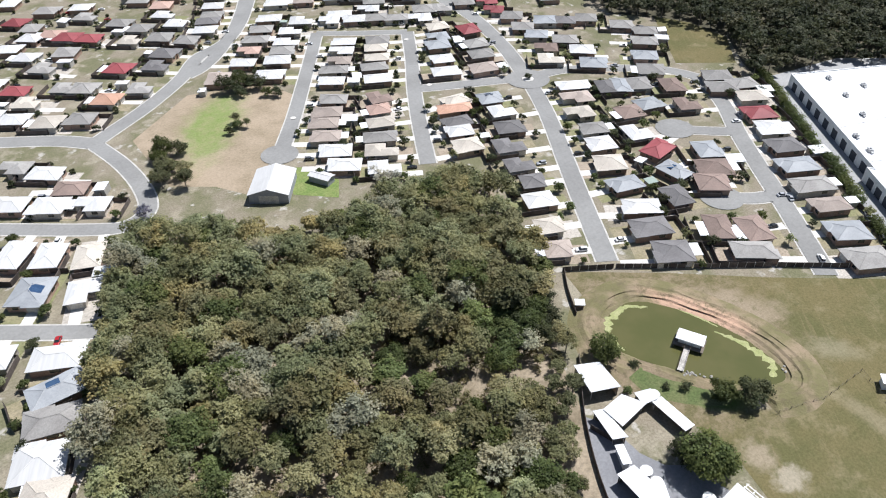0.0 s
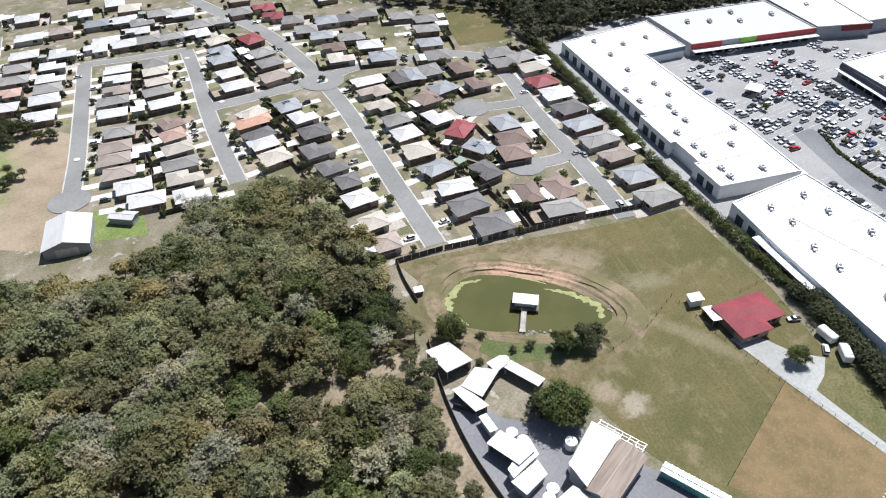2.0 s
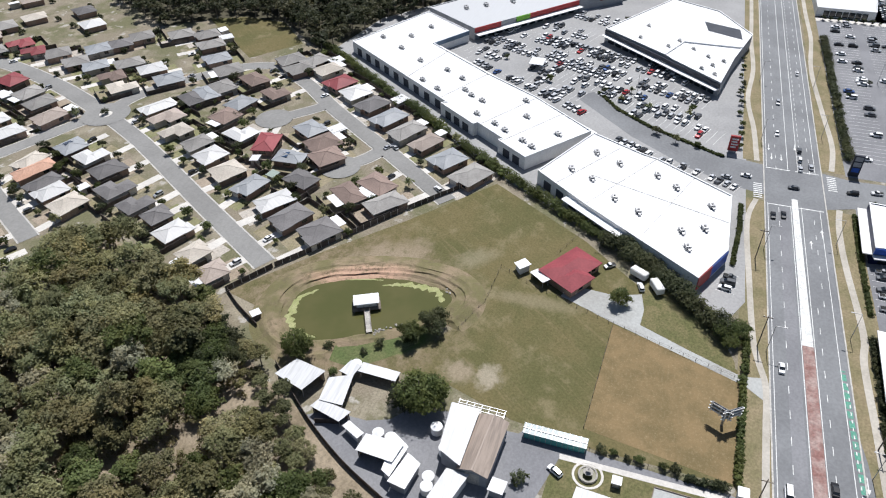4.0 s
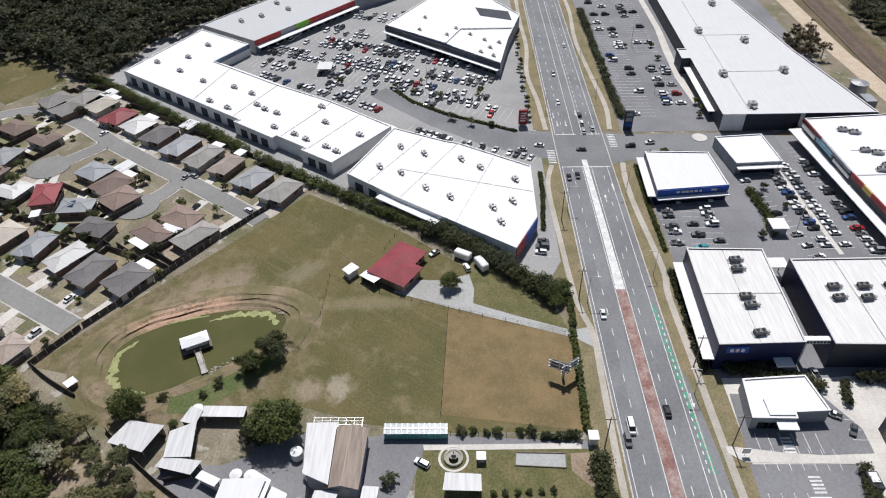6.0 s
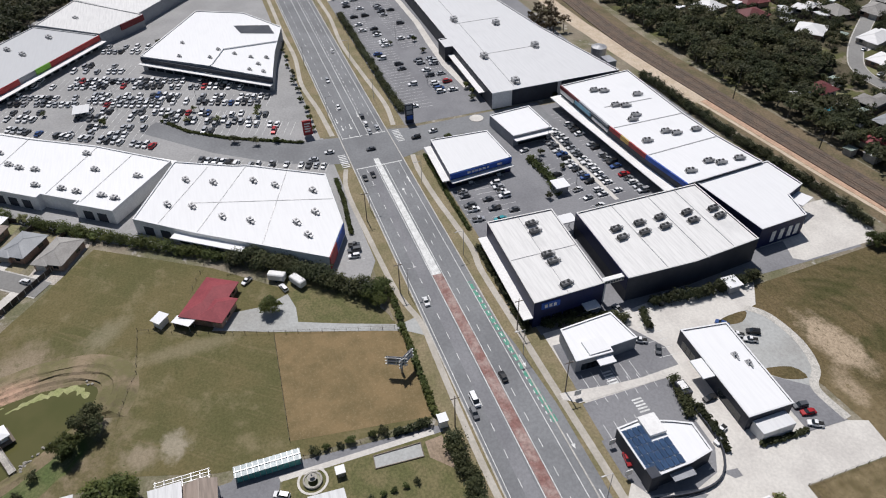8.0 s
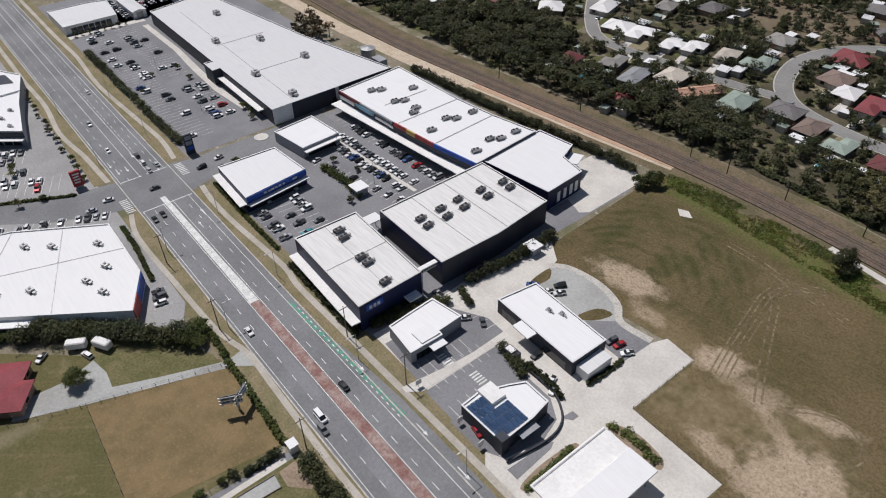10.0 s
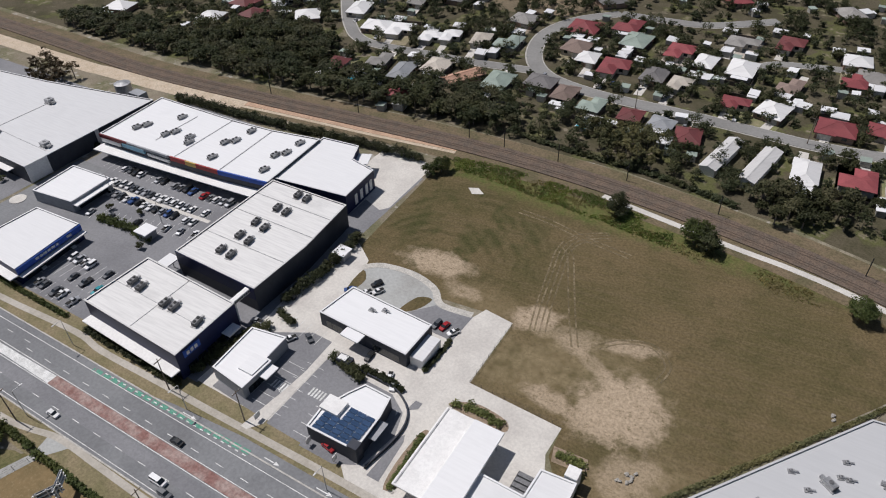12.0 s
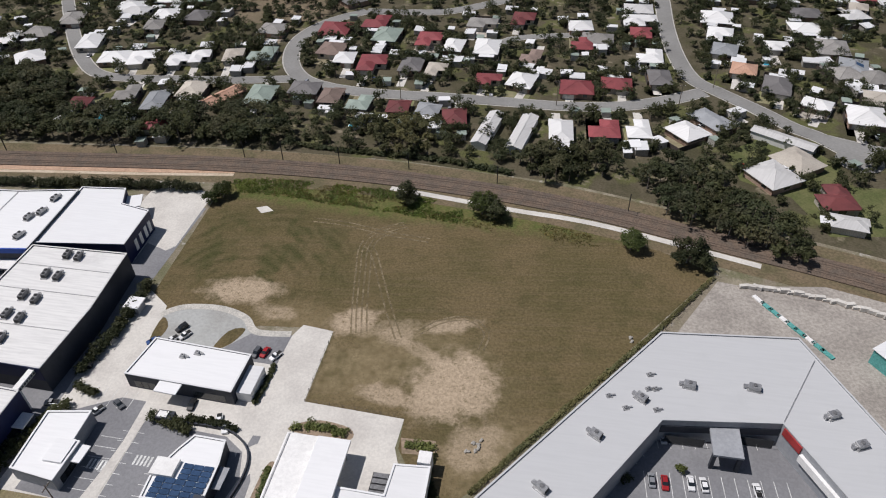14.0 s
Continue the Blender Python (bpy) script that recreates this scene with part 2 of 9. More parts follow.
def box(*sizes, m=None, bevel=0.0):
    bm = bmesh.new()
    add_box(bm, *sizes, m=m)
    if bevel:
        bmesh.ops.bevel(bm, geom=bm.edges[:], offset=bevel, segments=1, affect="EDGES")
    return bm


def add_rod(bm, x, y, z0, z1, r, sides=8, r1=None):
    lo, hi = [], []
    for i in range(sides):
        a = 2 * math.pi * i / sides
        lo.append(bm.verts.new((x + r * math.cos(a), y + r * math.sin(a), z0)))
        q = r if r1 is None else r1
        hi.append(bm.verts.new((x + q * math.cos(a), y + q * math.sin(a), z1)))
    for i in range(sides):
        j = (i + 1) % sides
        bm.faces.new((lo[i], lo[j], hi[j], hi[i]))
    bm.faces.new(hi)
    bm.faces.new(lo[::-1])


def rod(*a, **k):
    bm = bmesh.new()
    add_rod(bm, *a, **k)
    return bm


def smooth_loop(points, steps=5, closed=True):
    """Catmull-Rom through the plan points."""
    p = [Vector((x, y)) for x, y in points]
    n, out = len(p), []
    for i in range(n if closed else n - 1):
        a, b, c, d = (p[(i + k) % n] if closed else p[min(max(i + k, 0), n - 1)] for k in (-1, 0, 1, 2))
        for s in range(steps):
            t = s / steps
            out.append(0.5 * (2 * b + (c - a) * t + (2 * a - 5 * b + 4 * c - d) * t * t + (3 * b - a - 3 * c + d) * t ** 3))
    if not closed:
        out.append(p[-1])
    return [(v.x, v.y) for v in out]


def slab(points, z, depth=0.0):
    """A flat area, with a skirt of that depth."""
    bm = bmesh.new()
    top = [bm.verts.new((x, y, z)) for x, y in points]
    f = bm.faces.new(top)
    if f.calc_area() and f.normal.z < 0:
        f.normal_flip()
    f.normal_update()
    if f.normal.z < 0:
        f.normal_flip()
    if depth:
        low = [bm.verts.new((x, y, z - depth)) for x, y in points]
        for i in range(len(top)):
            j = (i + 1) % len(top)
            bm.faces.new((top[i], low[i], low[j], top[j]))
        bmesh.ops.recalc_face_normals(bm, faces=bm.faces[:])
    return bm


def area(name, points, z, material, label="", category="", smooth=0, depth=0.0, kind="structure", parent=None):
    ob = part(name, slab(smooth_loop(points, smooth) if smooth else points, z, depth), material, parent)
    return tagged(ob, label, category, kind=kind) if parent is None else ob


def offset_line(points, d):
    """A line beside a line, d to its left."""
    out, n = [], len(points)
    for i in range(n):
        a, b = Vector(points[max(i - 1, 0)]), Vector(points[min(i + 1, n - 1)])
        t = (b - a).normalized()
        p = Vector(points[i])
        out.append((p.x - t.y * d, p.y + t.x * d))
    return out


def add_ribbon(bm, line, d0, d1, z0, z1=None):
    """A band along a line between two offsets; with z1, a raised strip."""
    a, b = offset_line(line, d0), offset_line(line, d1)
    z = z0 if z1 is None else z1
    va, vb = [bm.verts.new((*p, z)) for p in a], [bm.verts.new((*p, z)) for p in b]
    for i in range(len(line) - 1):
        f = bm.faces.new((va[i], va[i + 1], vb[i + 1], vb[i]) if d1 > d0 else (vb[i], vb[i + 1], va[i + 1], va[i]))
    if z1 is not None:
        la, lb = [bm.verts.new((*p, z0)) for p in a], [bm.verts.new((*p, z0)) for p in b]
        for i in range(len(line) - 1):
            bm.faces.new((la[i], la[i + 1], va[i + 1], va[i]))
            bm.faces.new((vb[i], vb[i + 1], lb[i + 1], lb[i]))
        bmesh.ops.recalc_face_normals(bm, faces=bm.faces[:])


def ribbon(*a, **k):
    bm = bmesh.new()
    add_ribbon(bm, *a, **k)
    return bm


def dashes(line, offset, z, width, dash, gap):
    """Painted dashes along a line."""
    bm = bmesh.new()
    side = offset_line(line, offset)
    for (x0, y0), (x1, y1) in zip(side, side[1:]):
        a, b = Vector((x0, y0)), Vector((x1, y1))
        t, length, s = (b - a).normalized(), (b - a).length, 0.0
        w = Vector((-t.y, t.x)) * width / 2
        while s < length:
            p, q = a + t * s, a + t * min(s + dash, length)
            bm.faces.new([bm.verts.new((*v, z)) for v in (p - w, q - w, q + w, p + w)])
            s += dash + gap
    return bm


def inside(x, y, loop):
    hit, n = False, len(loop)
    for i in range(n):
        (ax, ay), (bx, by) = loop[i], loop[(i + 1) % n]
        if (ay > y) != (by > y) and x < (bx - ax) * (y - ay) / (by - ay) + ax:
            hit = not hit
    return hit


# ---- ground ----
def ground_material():
    n = Nodes("suburban_ground")
    tan, straw, green, pale = (0.29, 0.25, 0.19), (0.35, 0.31, 0.235), (0.185, 0.18, 0.105), (0.46, 0.43, 0.38)
    c = n.mix(n.ramp(n.noise(0.06, 5.0, 0.6), 0.4, 0.62), tan, green)
    c = n.mix(n.ramp(n.noise(0.11, 4.0, 0.6), 0.52, 0.66), c, straw)
    c = n.mix(n.ramp(n.noise(0.17, 3.0, 0.6), 0.60, 0.68), c, pale)
    c = n.mix(n.ramp(n.noise(1.8, 4.0, 0.7), 0.3, 0.75), c, n.mix(1.0, c, (0.6, 0.6, 0.58), "MULTIPLY"))
    return n.finish(c, 0.95, 0, 0.1, 0.4, 2.0, 0.1)


GROUND = ground_material()
area("ground", [(-1500, -1500), (2000, -1500), (2000, 2000), (-1500, 2000)], 0.0, GROUND, "dry suburban ground of grass and bare soil", "ground")

# ---- streets of the housing estate ----
# ---- plan: street centre lines ----
STREET_WEST = (8, [(158.9, 437.8), (141.6, 399.9), (125.3, 363.1), (105.9, 328.5), (88.7, 304.6), (76.3, 292.1), (68, 287.7)])
STREET_CURVE = (8.5, [(126.6, 361.1), (110.4, 333), (95, 313.6), (78.7, 304.3), (65.1, 287), (45.8, 269.7), (31.1, 259.2), (21.4, 252.5)])
STREET_LEFT = (9, [(21.4, 252.5), (11, 262.8), (-6, 274), (-31.5, 290.4)])
STREET_LOOP = (7.5, [(21.4, 252.5), (25.8, 232.4), (27.2, 213.9), (25.1, 199.6), (18.1, 194.5), (9, 198), (-14.8, 215.5), (-31.7, 227.9)])
STREET_GAP = (7, [(0.7, 152.9), (-4.4, 154.6), (-22.1, 167), (-33.9, 175.1)])
STREET_ONE = (7.5, [(134.3, 297.5), (116.5, 269.8), (102.5, 248.3), (87.9, 226.2), (73.7, 206.4)])
STREET_TOP = (7, [(133.7, 297.3), (149.3, 285.5), (169.2, 272.6)])
STREET_TWO = (7.5, [(169.2, 272.6), (155.1, 247.4), (137.9, 219), (124, 194.2), (110.8, 169)])
STREET_CROSS = (8, [(138.5, 219.8), (151.7, 213.4), (173.7, 203.9), (180.9, 199)])
STREET_THREE_NORTH = (9, [(211.8, 323.1), (207.8, 294.3), (205, 267), (194.4, 231.4), (180.9, 199)])
STREET_THREE = (8, [(180.9, 199), (167, 171.6), (141.2, 128.9), (122, 96.4)])
STREET_CROSS_EAST = (8, [(180.9, 199), (195.9, 197.8), (212.7, 188.6), (231.6, 172.3), (237.8, 158.7)])
STREET_FOUR = (8, [(237.8, 158.7), (227.5, 138.8), (211.7, 119.4), (198.6, 101.7), (185.2, 83), (171.3, 64.6), (165.6, 57.2)])
COURT_A = (7.5, [(211, 122.0), (204.9, 127.0), (197.5, 134)])
COURT_B = (7.5, [(186.9, 88.6), (180.5, 91.8), (174.5, 97)])
STREET_SE_WEST = (7, [(260.3, -326.6), (229.8, -284.3), (205.7, -255.4), (187.8, -243.6), (160, -244.6), (131.1, -247.5), (108, -251.7)])
STREET_SE = (8, [(97.7, -330.2), (112.9, -313.3), (119.6, -291.7), (116, -270.3), (106.6, -254.6), (93.1, -246.9), (72.2, -243.7), (44.6, -244), (18.3, -243.4), (-3.4, -243), (-24.4, -246.1), (-41.5, -253.1), (-56, -262)])
STREET_SE_NORTH = (8.2, [(-46.9, -395), (-46.7, -363.6), (-46.4, -326.3), (-48.3, -294.9), (-52.8, -273.5), (-62.3, -262.2), (-73.9, -249.9), (-83.6, -238.4), (-92, -231.5), (-100, -221.4)])
STREET_SE_EAST = (7.5, [(-92, -231.5), (-106, -226), (-122, -222), (-150, -214)])
STREET_SE_MID = (6, [(30.6, -290.6), (23.2, -304.1), (9.6, -309.2), (-10.6, -313.8)])
STREET_SE_TOP = (8, [(97.7, -330.2), (77.7, -331.1), (55.8, -335.4), (29.8, -354.5)])


STREET_LINES = []


def street(name, spec, label="pale grey asphalt residential street with concrete kerbs"):
    width, points = spec[0] - (2.0 if spec[1][0][1] > 0 else 1.4), spec[1]
    line = smooth_loop(points, 6, closed=False)
    STREET_LINES.append((width, line))
    ob = part(name, ribbon(line, -width / 2, width / 2, 0.05 + 0.006 * len(STREET_LINES)), STREET)
    tagged(ob, label, "street", kind="structure")
    for side in (-1, 1):
        part("kerb", ribbon(line, side * (width / 2 - 0.02), side * (width / 2 + 0.5), 0.0, 0.045), KERB, ob)
    return ob


def disc(name, x, y, r, z, material, label, category="street"):
    ring = [(x + r * math.cos(2 * math.pi * i / 28), y + r * math.sin(2 * math.pi * i / 28)) for i in range(28)]
    return area(name, ring, z, material, label, category)


for k, spec in enumerate((STREET_WEST, STREET_CURVE, STREET_LEFT, STREET_LOOP, STREET_GAP, STREET_ONE, STREET_TOP, STREET_TWO, STREET_CROSS, STREET_THREE_NORTH, STREET_THREE,
                          STREET_CROSS_EAST, STREET_FOUR, COURT_A, COURT_B, STREET_SE_WEST, STREET_SE, STREET_SE_NORTH, STREET_SE_EAST, STREET_SE_MID, STREET_SE_TOP)):
    street("road_%d" % (k + 1), spec)
for x, y, r in ((72.5, 205, 6.6), (196.5, 135.5, 7), (173.5, 97.6, 6.8), (180.9, 199, 9), (-101, -217.5, 7.5)):
    disc("turning_circle", x, y, r, 0.19, STREET, "round asphalt turning area of a residential street")
for x, y in ((88.0, 226.5), (163.7, 264.8), (145.3, 219.0)):
    disc("traffic_island", x, y, 1.1, 0.24, CONCRETE, "small white concrete traffic island", "traffic island")
disc("roundabout_island", 180.9, 199, 2.4, 0.25, CONCRETE, "round concrete island of a small roundabout", "roundabout")

# ---- main road ----
ROAD_N, ROAD_S = -35.6, -52.6  # kerb lines, y


def strip(name, x0, x1, y0, y1, z, material, label="", category="", parent=None, depth=0.0):
    return area(name, [(x0, y0), (x1, y0), (x1, y1), (x0, y1)], z, material, label, category, parent=parent, depth=depth)


main_road = strip("main_road", -350, 620, ROAD_S, ROAD_N, 0.06, ROAD, "four-lane grey asphalt main road with painted lanes", "road")
for y0, y1 in ((ROAD_N, ROAD_N + 0.35), (ROAD_S - 0.35, ROAD_S)):
    part("kerb", ribbon([(-350, y0), (620, y0)], 0, y1 - y0, 0.0, 0.16), KERB, main_road)
part("darker_lane", slab([(-350, -42.2), (192, -42.2), (192, -39.3), (-350, -39.3)], 0.066), ASPHALT, main_road, "resurfaced darker lane")
strip("red_median", -350, 134.5, -45.6, -43.0, 0.075, RED_MEDIAN, "worn red-painted median between the lanes", "road marking")
area("painted_median", [(134.5, -45.5), (134.5, -43.0), (150, -43.2), (198, -43.2), (198, -44.9), (150, -45.3)], 0.075, PAINT_WHITE, "white painted median island", "road marking")
part("green_bike_dashes", dashes([(78, 0.2), (127, 1.8)], -53.1, 0.082, 1.15, 2.0, 0.7), BIKE_GREEN, main_road, "green painted bicycle lane blocks")
area("turning_lane", [(48, -52.5), (112, -52.5), (104, -53.8), (84, -55.2), (48, -55.2)], 0.062, ROAD, "slip lane widening of the main road", "road")
X_ROAD = [(-350, 0), (194, 0)]
X_FAR = [(214, 0), (620, 0)]
for name, y, w in (("edge_line", ROAD_N - 0.7, 0.16), ("edge_line", ROAD_S + 1.7, 0.16), ("median_line", -42.8, 0.18), ("median_line", -45.8, 0.18)):
    part(name, dashes(X_ROAD, y, 0.085, w, 600, 1), PAINT_WHITE, main_road)
    part(name, dashes(X_FAR, y, 0.085, w, 600, 1), PAINT_WHITE, main_road)
for y, line in ((-39.4, X_ROAD), (-47.4, [(-350, 0), (150, 0)]), (-49.0, [(150, 0), (194, 0)]), (-39.2, X_FAR), (-49.3, X_FAR)):
    part("lane_dashes", dashes(line, y, 0.085, 0.16, 2.3, 4.9), PAINT_WHITE, main_road)
part("green_dashes", dashes([(80, 0), (126, 0)], -51.9, 0.095, 0.25, 0.9, 1.2), PAINT_WHITE, main_road)
part("far_turn_lane_line", dashes(X_FAR, -46.8, 0.085, 0.16, 2.0, 2.0), PAINT_WHITE, main_road)


def arrow(x, y, turn, parent, z=0.1):
    bm = bmesh.new()
    m = pose(x, y, z, 0, 0, turn)
    for pts in ([(-2.2, -0.12), (0.6, -0.12), (0.6, 0.12), (-2.2, 0.12)], [(0.6, -0.5), (1.9, 0.0), (0.6, 0.5)]):
        bm.faces.new([bm.verts.new(m @ Vector((*p, 0))) for p in pts])
    return part("lane_arrow", bm, PAINT_WHITE, parent)


for x, y, turn in ((98, -53.2, 180), (74, -53.6, 180), (60, -53.6, 180), (176, -47.5, 0), (182, -50.7, 0), (222, -38, 180), (222, -41, 180), (230, -45.5, 180), (172, -43.9, 0), (228, -37.2, 180)):
    arrow(x, y, turn, main_road)
# crossings at the junction: stop lines and ladder stripes
for x in (193.6, 214.6):
    part("stop_line", dashes([(x, -52), (x, -36)], 0, 0.09, 0.4, 7.0, 1.5), PAINT_WHITE, main_road)
for x0, y0 in ((196, -33.5), (206, -55.5)):
    bm = bmesh.new()
    for i in range(8):
        add_box(bm, x0 + i * 1.1, x0 + i * 1.1 + 0.5, y0 - 1.3, y0 + 1.3, 0.066, 0.09)
    part("zebra_stripes", bm, PAINT_WHITE, main_road)


# ---- paddock, pond, yards and the east field ----
def paddock_material():
    n = Nodes("paddock_grass")
    c = n.mix(n.ramp(n.noise(0.05, 5.0, 0.6), 0.36, 0.62), (0.172, 0.145, 0.07), (0.128, 0.122, 0.054))
    c = n.mix(n.ramp(n.noise(0.13, 5.0, 0.65), 0.5, 0.72), c, (0.23, 0.195, 0.11))
    c = n.mix(n.blob(113, 68, 30, 27, -38, 0.3, 0.6), c, n.mix(n.ramp(n.noise(0.35, 6.0, 0.75), 0.38, 0.6), (0.27, 0.215, 0.145), (0.165, 0.14, 0.075)))
    c = n.mix(n.blob(131, 66, 14, 7, -38, 0.4, 0.5), c, (0.31, 0.25, 0.175))
    c = n.mix(n.blob(103, 74, 9, 14, -38, 0.4, 0.5), c, (0.28, 0.22, 0.15))
    lines = n.noise(1.0, 4.0, 0.65, n.local(0, 0, 52, 22, 1.1), 0.5)
    c = n.mix(n.math("MULTIPLY", n.ramp(lines, 0.52, 0.72), 0.5), c, (0.215, 0.175, 0.095))
    c = n.mix(n.math("MULTIPLY", n.ramp(n.noise(0.3, 5.0, 0.75), 0.52, 0.72), 0.6), c, (0.10, 0.10, 0.042))
    c = n.mix(n.math("MULTIPLY", n.blob(130, 22, 2.2, 12, 2, 0.7, 0.7, 0.3), 0.5), c, (0.32, 0.27, 0.18))
    c = n.mix(n.math("MULTIPLY", n.blob(120, 39.5, 8, 1.8, -15, 0.6, 0.9, 0.5), 0.75), c, (0.42, 0.37, 0.30))
    c = n.mix(n.math("MULTIPLY", n.blob(102, 26, 3.6, 2.6, 0, 0.5, 1.1, 0.35), 0.8), c, (0.40, 0.35, 0.27))
    c = n.mix(n.math("MULTIPLY", n.blob(101.5, 33, 3, 3.6, 0, 0.6, 1.1, 0.35), 0.7), c, (0.38, 0.31, 0.23))
    c = n.mix(n.math("MULTIPLY", n.blob(142, 41, 6, 3, -40, 0.7, 1.0, 0.3), 0.5), c, (0.33, 0.29, 0.20))
    c = n.mix(n.blob(104, 52, 3.5, 12, 35, 0.3, 0.3), c, (0.12, 0.165, 0.05))
    c = n.mix(n.ramp(n.noise(1.6, 4.0, 0.7), 0.3, 0.75), c, n.mix(1.0, c, (0.72, 0.72, 0.7), "MULTIPLY"))
    return n.finish(c, 0.95, 0, 0.1, 0.5, 2.0, 0.1)


def dry_material():
    n = Nodes("dry_straw_grass")
    c = n.mix(n.ramp(n.noise(0.12, 5.0, 0.7), 0.35, 0.65), (0.24, 0.172, 0.09), (0.165, 0.127, 0.064))
    c = n.mix(n.math("MULTIPLY", n.ramp(n.noise(1.6, 6.0, 0.8), 0.48, 0.75), 0.6), c, (0.38, 0.30, 0.185))
    return n.finish(c, 0.95, 0, 0.1, 0.6, 2.0, 0.1)


def field_material():
    n = Nodes("mown_field_grass")
    c = n.mix(n.ramp(n.noise(0.04, 5.0, 0.6), 0.38, 0.62), (0.185, 0.14, 0.074), (0.136, 0.112, 0.053))
    rows = n.noise(1.0, 4.0, 0.65, n.local(0, 0, 8, 26, 0.9), 0.4)
    c = n.mix(n.math("MULTIPLY", n.ramp(rows, 0.46, 0.62), 0.5), c, (0.19, 0.145, 0.085))
    c = n.mix(n.math("MULTIPLY", n.ramp(n.noise(0.1, 7.0, 0.75), 0.48, 0.68), 0.6), c, (0.09, 0.083, 0.036))
    c = n.mix(n.math("MULTIPLY", n.ramp(n.noise(0.28, 6.0, 0.8), 0.52, 0.7), 0.5), c, (0.20, 0.155, 0.09))
    swirl = n.math("MULTIPLY", n.blob(81, -139, 27, 24, 0, 0.35, 0.4), n.math("SUBTRACT", 1.0, n.blob(80, -118, 20, 9, 0, 0.4, 0.5)))
    arcs = n.add("ShaderNodeTexWave", Scale=0.1, Distortion=15.0, Detail=6.0)
    arcs.wave_type, arcs.rings_direction = "RINGS", "Z"
    arcs.inputs["Detail Scale"].default_value = 0.35
    swirl = n.math("MULTIPLY", swirl, n.ramp(n.noise(0.09, 4.0, 0.65), 0.42, 0.6))
    n.put(n.local(81, -124, 0, 1.0, 1.25), arcs.inputs["Vector"])
    broad = n.ramp(n.noise(1.0, 2.0, 0.5, n.local(60, -139, 0, 9, 40)), 0.42, 0.58)
    c = n.mix(n.math("MULTIPLY", n.math("MULTIPLY", swirl, 0.5), n.ramp(arcs.outputs["Fac"], 0.4, 0.9)), c, (0.062, 0.062, 0.026))
    c = n.mix(n.math("MULTIPLY", n.math("MULTIPLY", swirl, 0.34), n.ramp(arcs.outputs["Fac"], 0.35, 0.05)), c, (0.20, 0.16, 0.092))
    c = n.mix(n.math("MULTIPLY", n.math("MULTIPLY", swirl, broad), 0.6), c, (0.075, 0.08, 0.03))
    straw, sand = (0.31, 0.245, 0.145), (0.52, 0.41, 0.295)
    for cx, cy, rx, ry, turn, amount in ((42, -104, 13, 9, 30, 0.7), (24, -108, 17, 11, 0, 0.6), (60, -118, 10, 5, 0, 0.6), (4, -84, 13, 9, 45, 0.7)):
        c = n.mix(n.math("MULTIPLY", n.math("MULTIPLY", n.blob(cx, cy, rx, ry, turn, 0.6, 1.0, 0.12), amount), n.ramp(n.noise(0.35, 6.0, 0.75), 0.32, 0.6)), c, straw)
    for cx, cy, rx, ry, turn, amount in ((16, -103.5, 9, 9, 0, 1.0), (38, -118, 9, 2.2, 20, 0.4), (26, -112, 7, 2, -30, 0.5), (20, -97, 6, 5, 30, 0.8), (31, -97.5, 6, 2.6, -10, 0.8), (44.5, -119.5, 5.5, 4.2, 20, 0.95), (32, -116, 4.5, 3.2, 30, 0.6), (20, -121.5, 6.5, 2.2, 15, 0.8), (78, -126, 9.5, 4.5, 10, 0.95), (9, -87, 7, 5, 45, 0.6), (66, -119, 5, 2.5, 0, 0.6)):
        b = n.math("MULTIPLY", n.math("MULTIPLY", n.blob(cx, cy, rx, ry, turn, 0.42, 1.0, 0.2), amount), n.ramp(n.noise(0.6, 6.0, 0.8), 0.3, 0.5))
        c = n.mix(b, c, sand)
    green = n.math("MULTIPLY", n.blob(50, -170, 68, 6, -3, 0.5, 0.7, 0.3), 0.85)
    c = n.mix(green, c, n.mix(n.ramp(n.noise(0.3, 5.0, 0.7), 0.35, 0.65), (0.115, 0.145, 0.042), (0.19, 0.175, 0.07)))
    c = n.mix(n.ramp(n.noise(1.4, 4.0, 0.75), 0.3, 0.75), c, n.mix(1.0, c, (0.52, 0.52, 0.5), "MULTIPLY"))
    return n.finish(c, 0.95, 0, 0.1, 0.7, 2.0, 0.15)


def water_material():
    n = Nodes("green_pond_water")
    c = n.mix(n.ramp(n.noise(0.08, 3.0), 0.35, 0.65), (0.105, 0.10, 0.038), (0.085, 0.088, 0.03))
    return n.finish(c, 0.12, 0, 0.35, 0.08, 1.5, 0.02)


def park_material():
    n = Nodes("park_grass")
    c = n.mix(n.ramp(n.noise(0.07, 5.0, 0.65), 0.36, 0.64), (0.40, 0.32, 0.235), (0.31, 0.25, 0.175))
    c = n.mix(n.math("MULTIPLY", n.blob(61, 240, 9, 24, -33, 0.6, 0.7, 0.1), 0.85), c, n.mix(n.ramp(n.noise(0.2, 4.0, 0.7), 0.35, 0.7), (0.185, 0.265, 0.07), (0.27, 0.285, 0.125)))
    c = n.mix(n.ramp(n.noise(1.2, 4.0, 0.7), 0.3, 0.75), c, n.mix(1.0, c, (0.75, 0.75, 0.73), "MULTIPLY"))
    return n.finish(c, 0.95, 0, 0.1, 0.5, 2.0, 0.1)


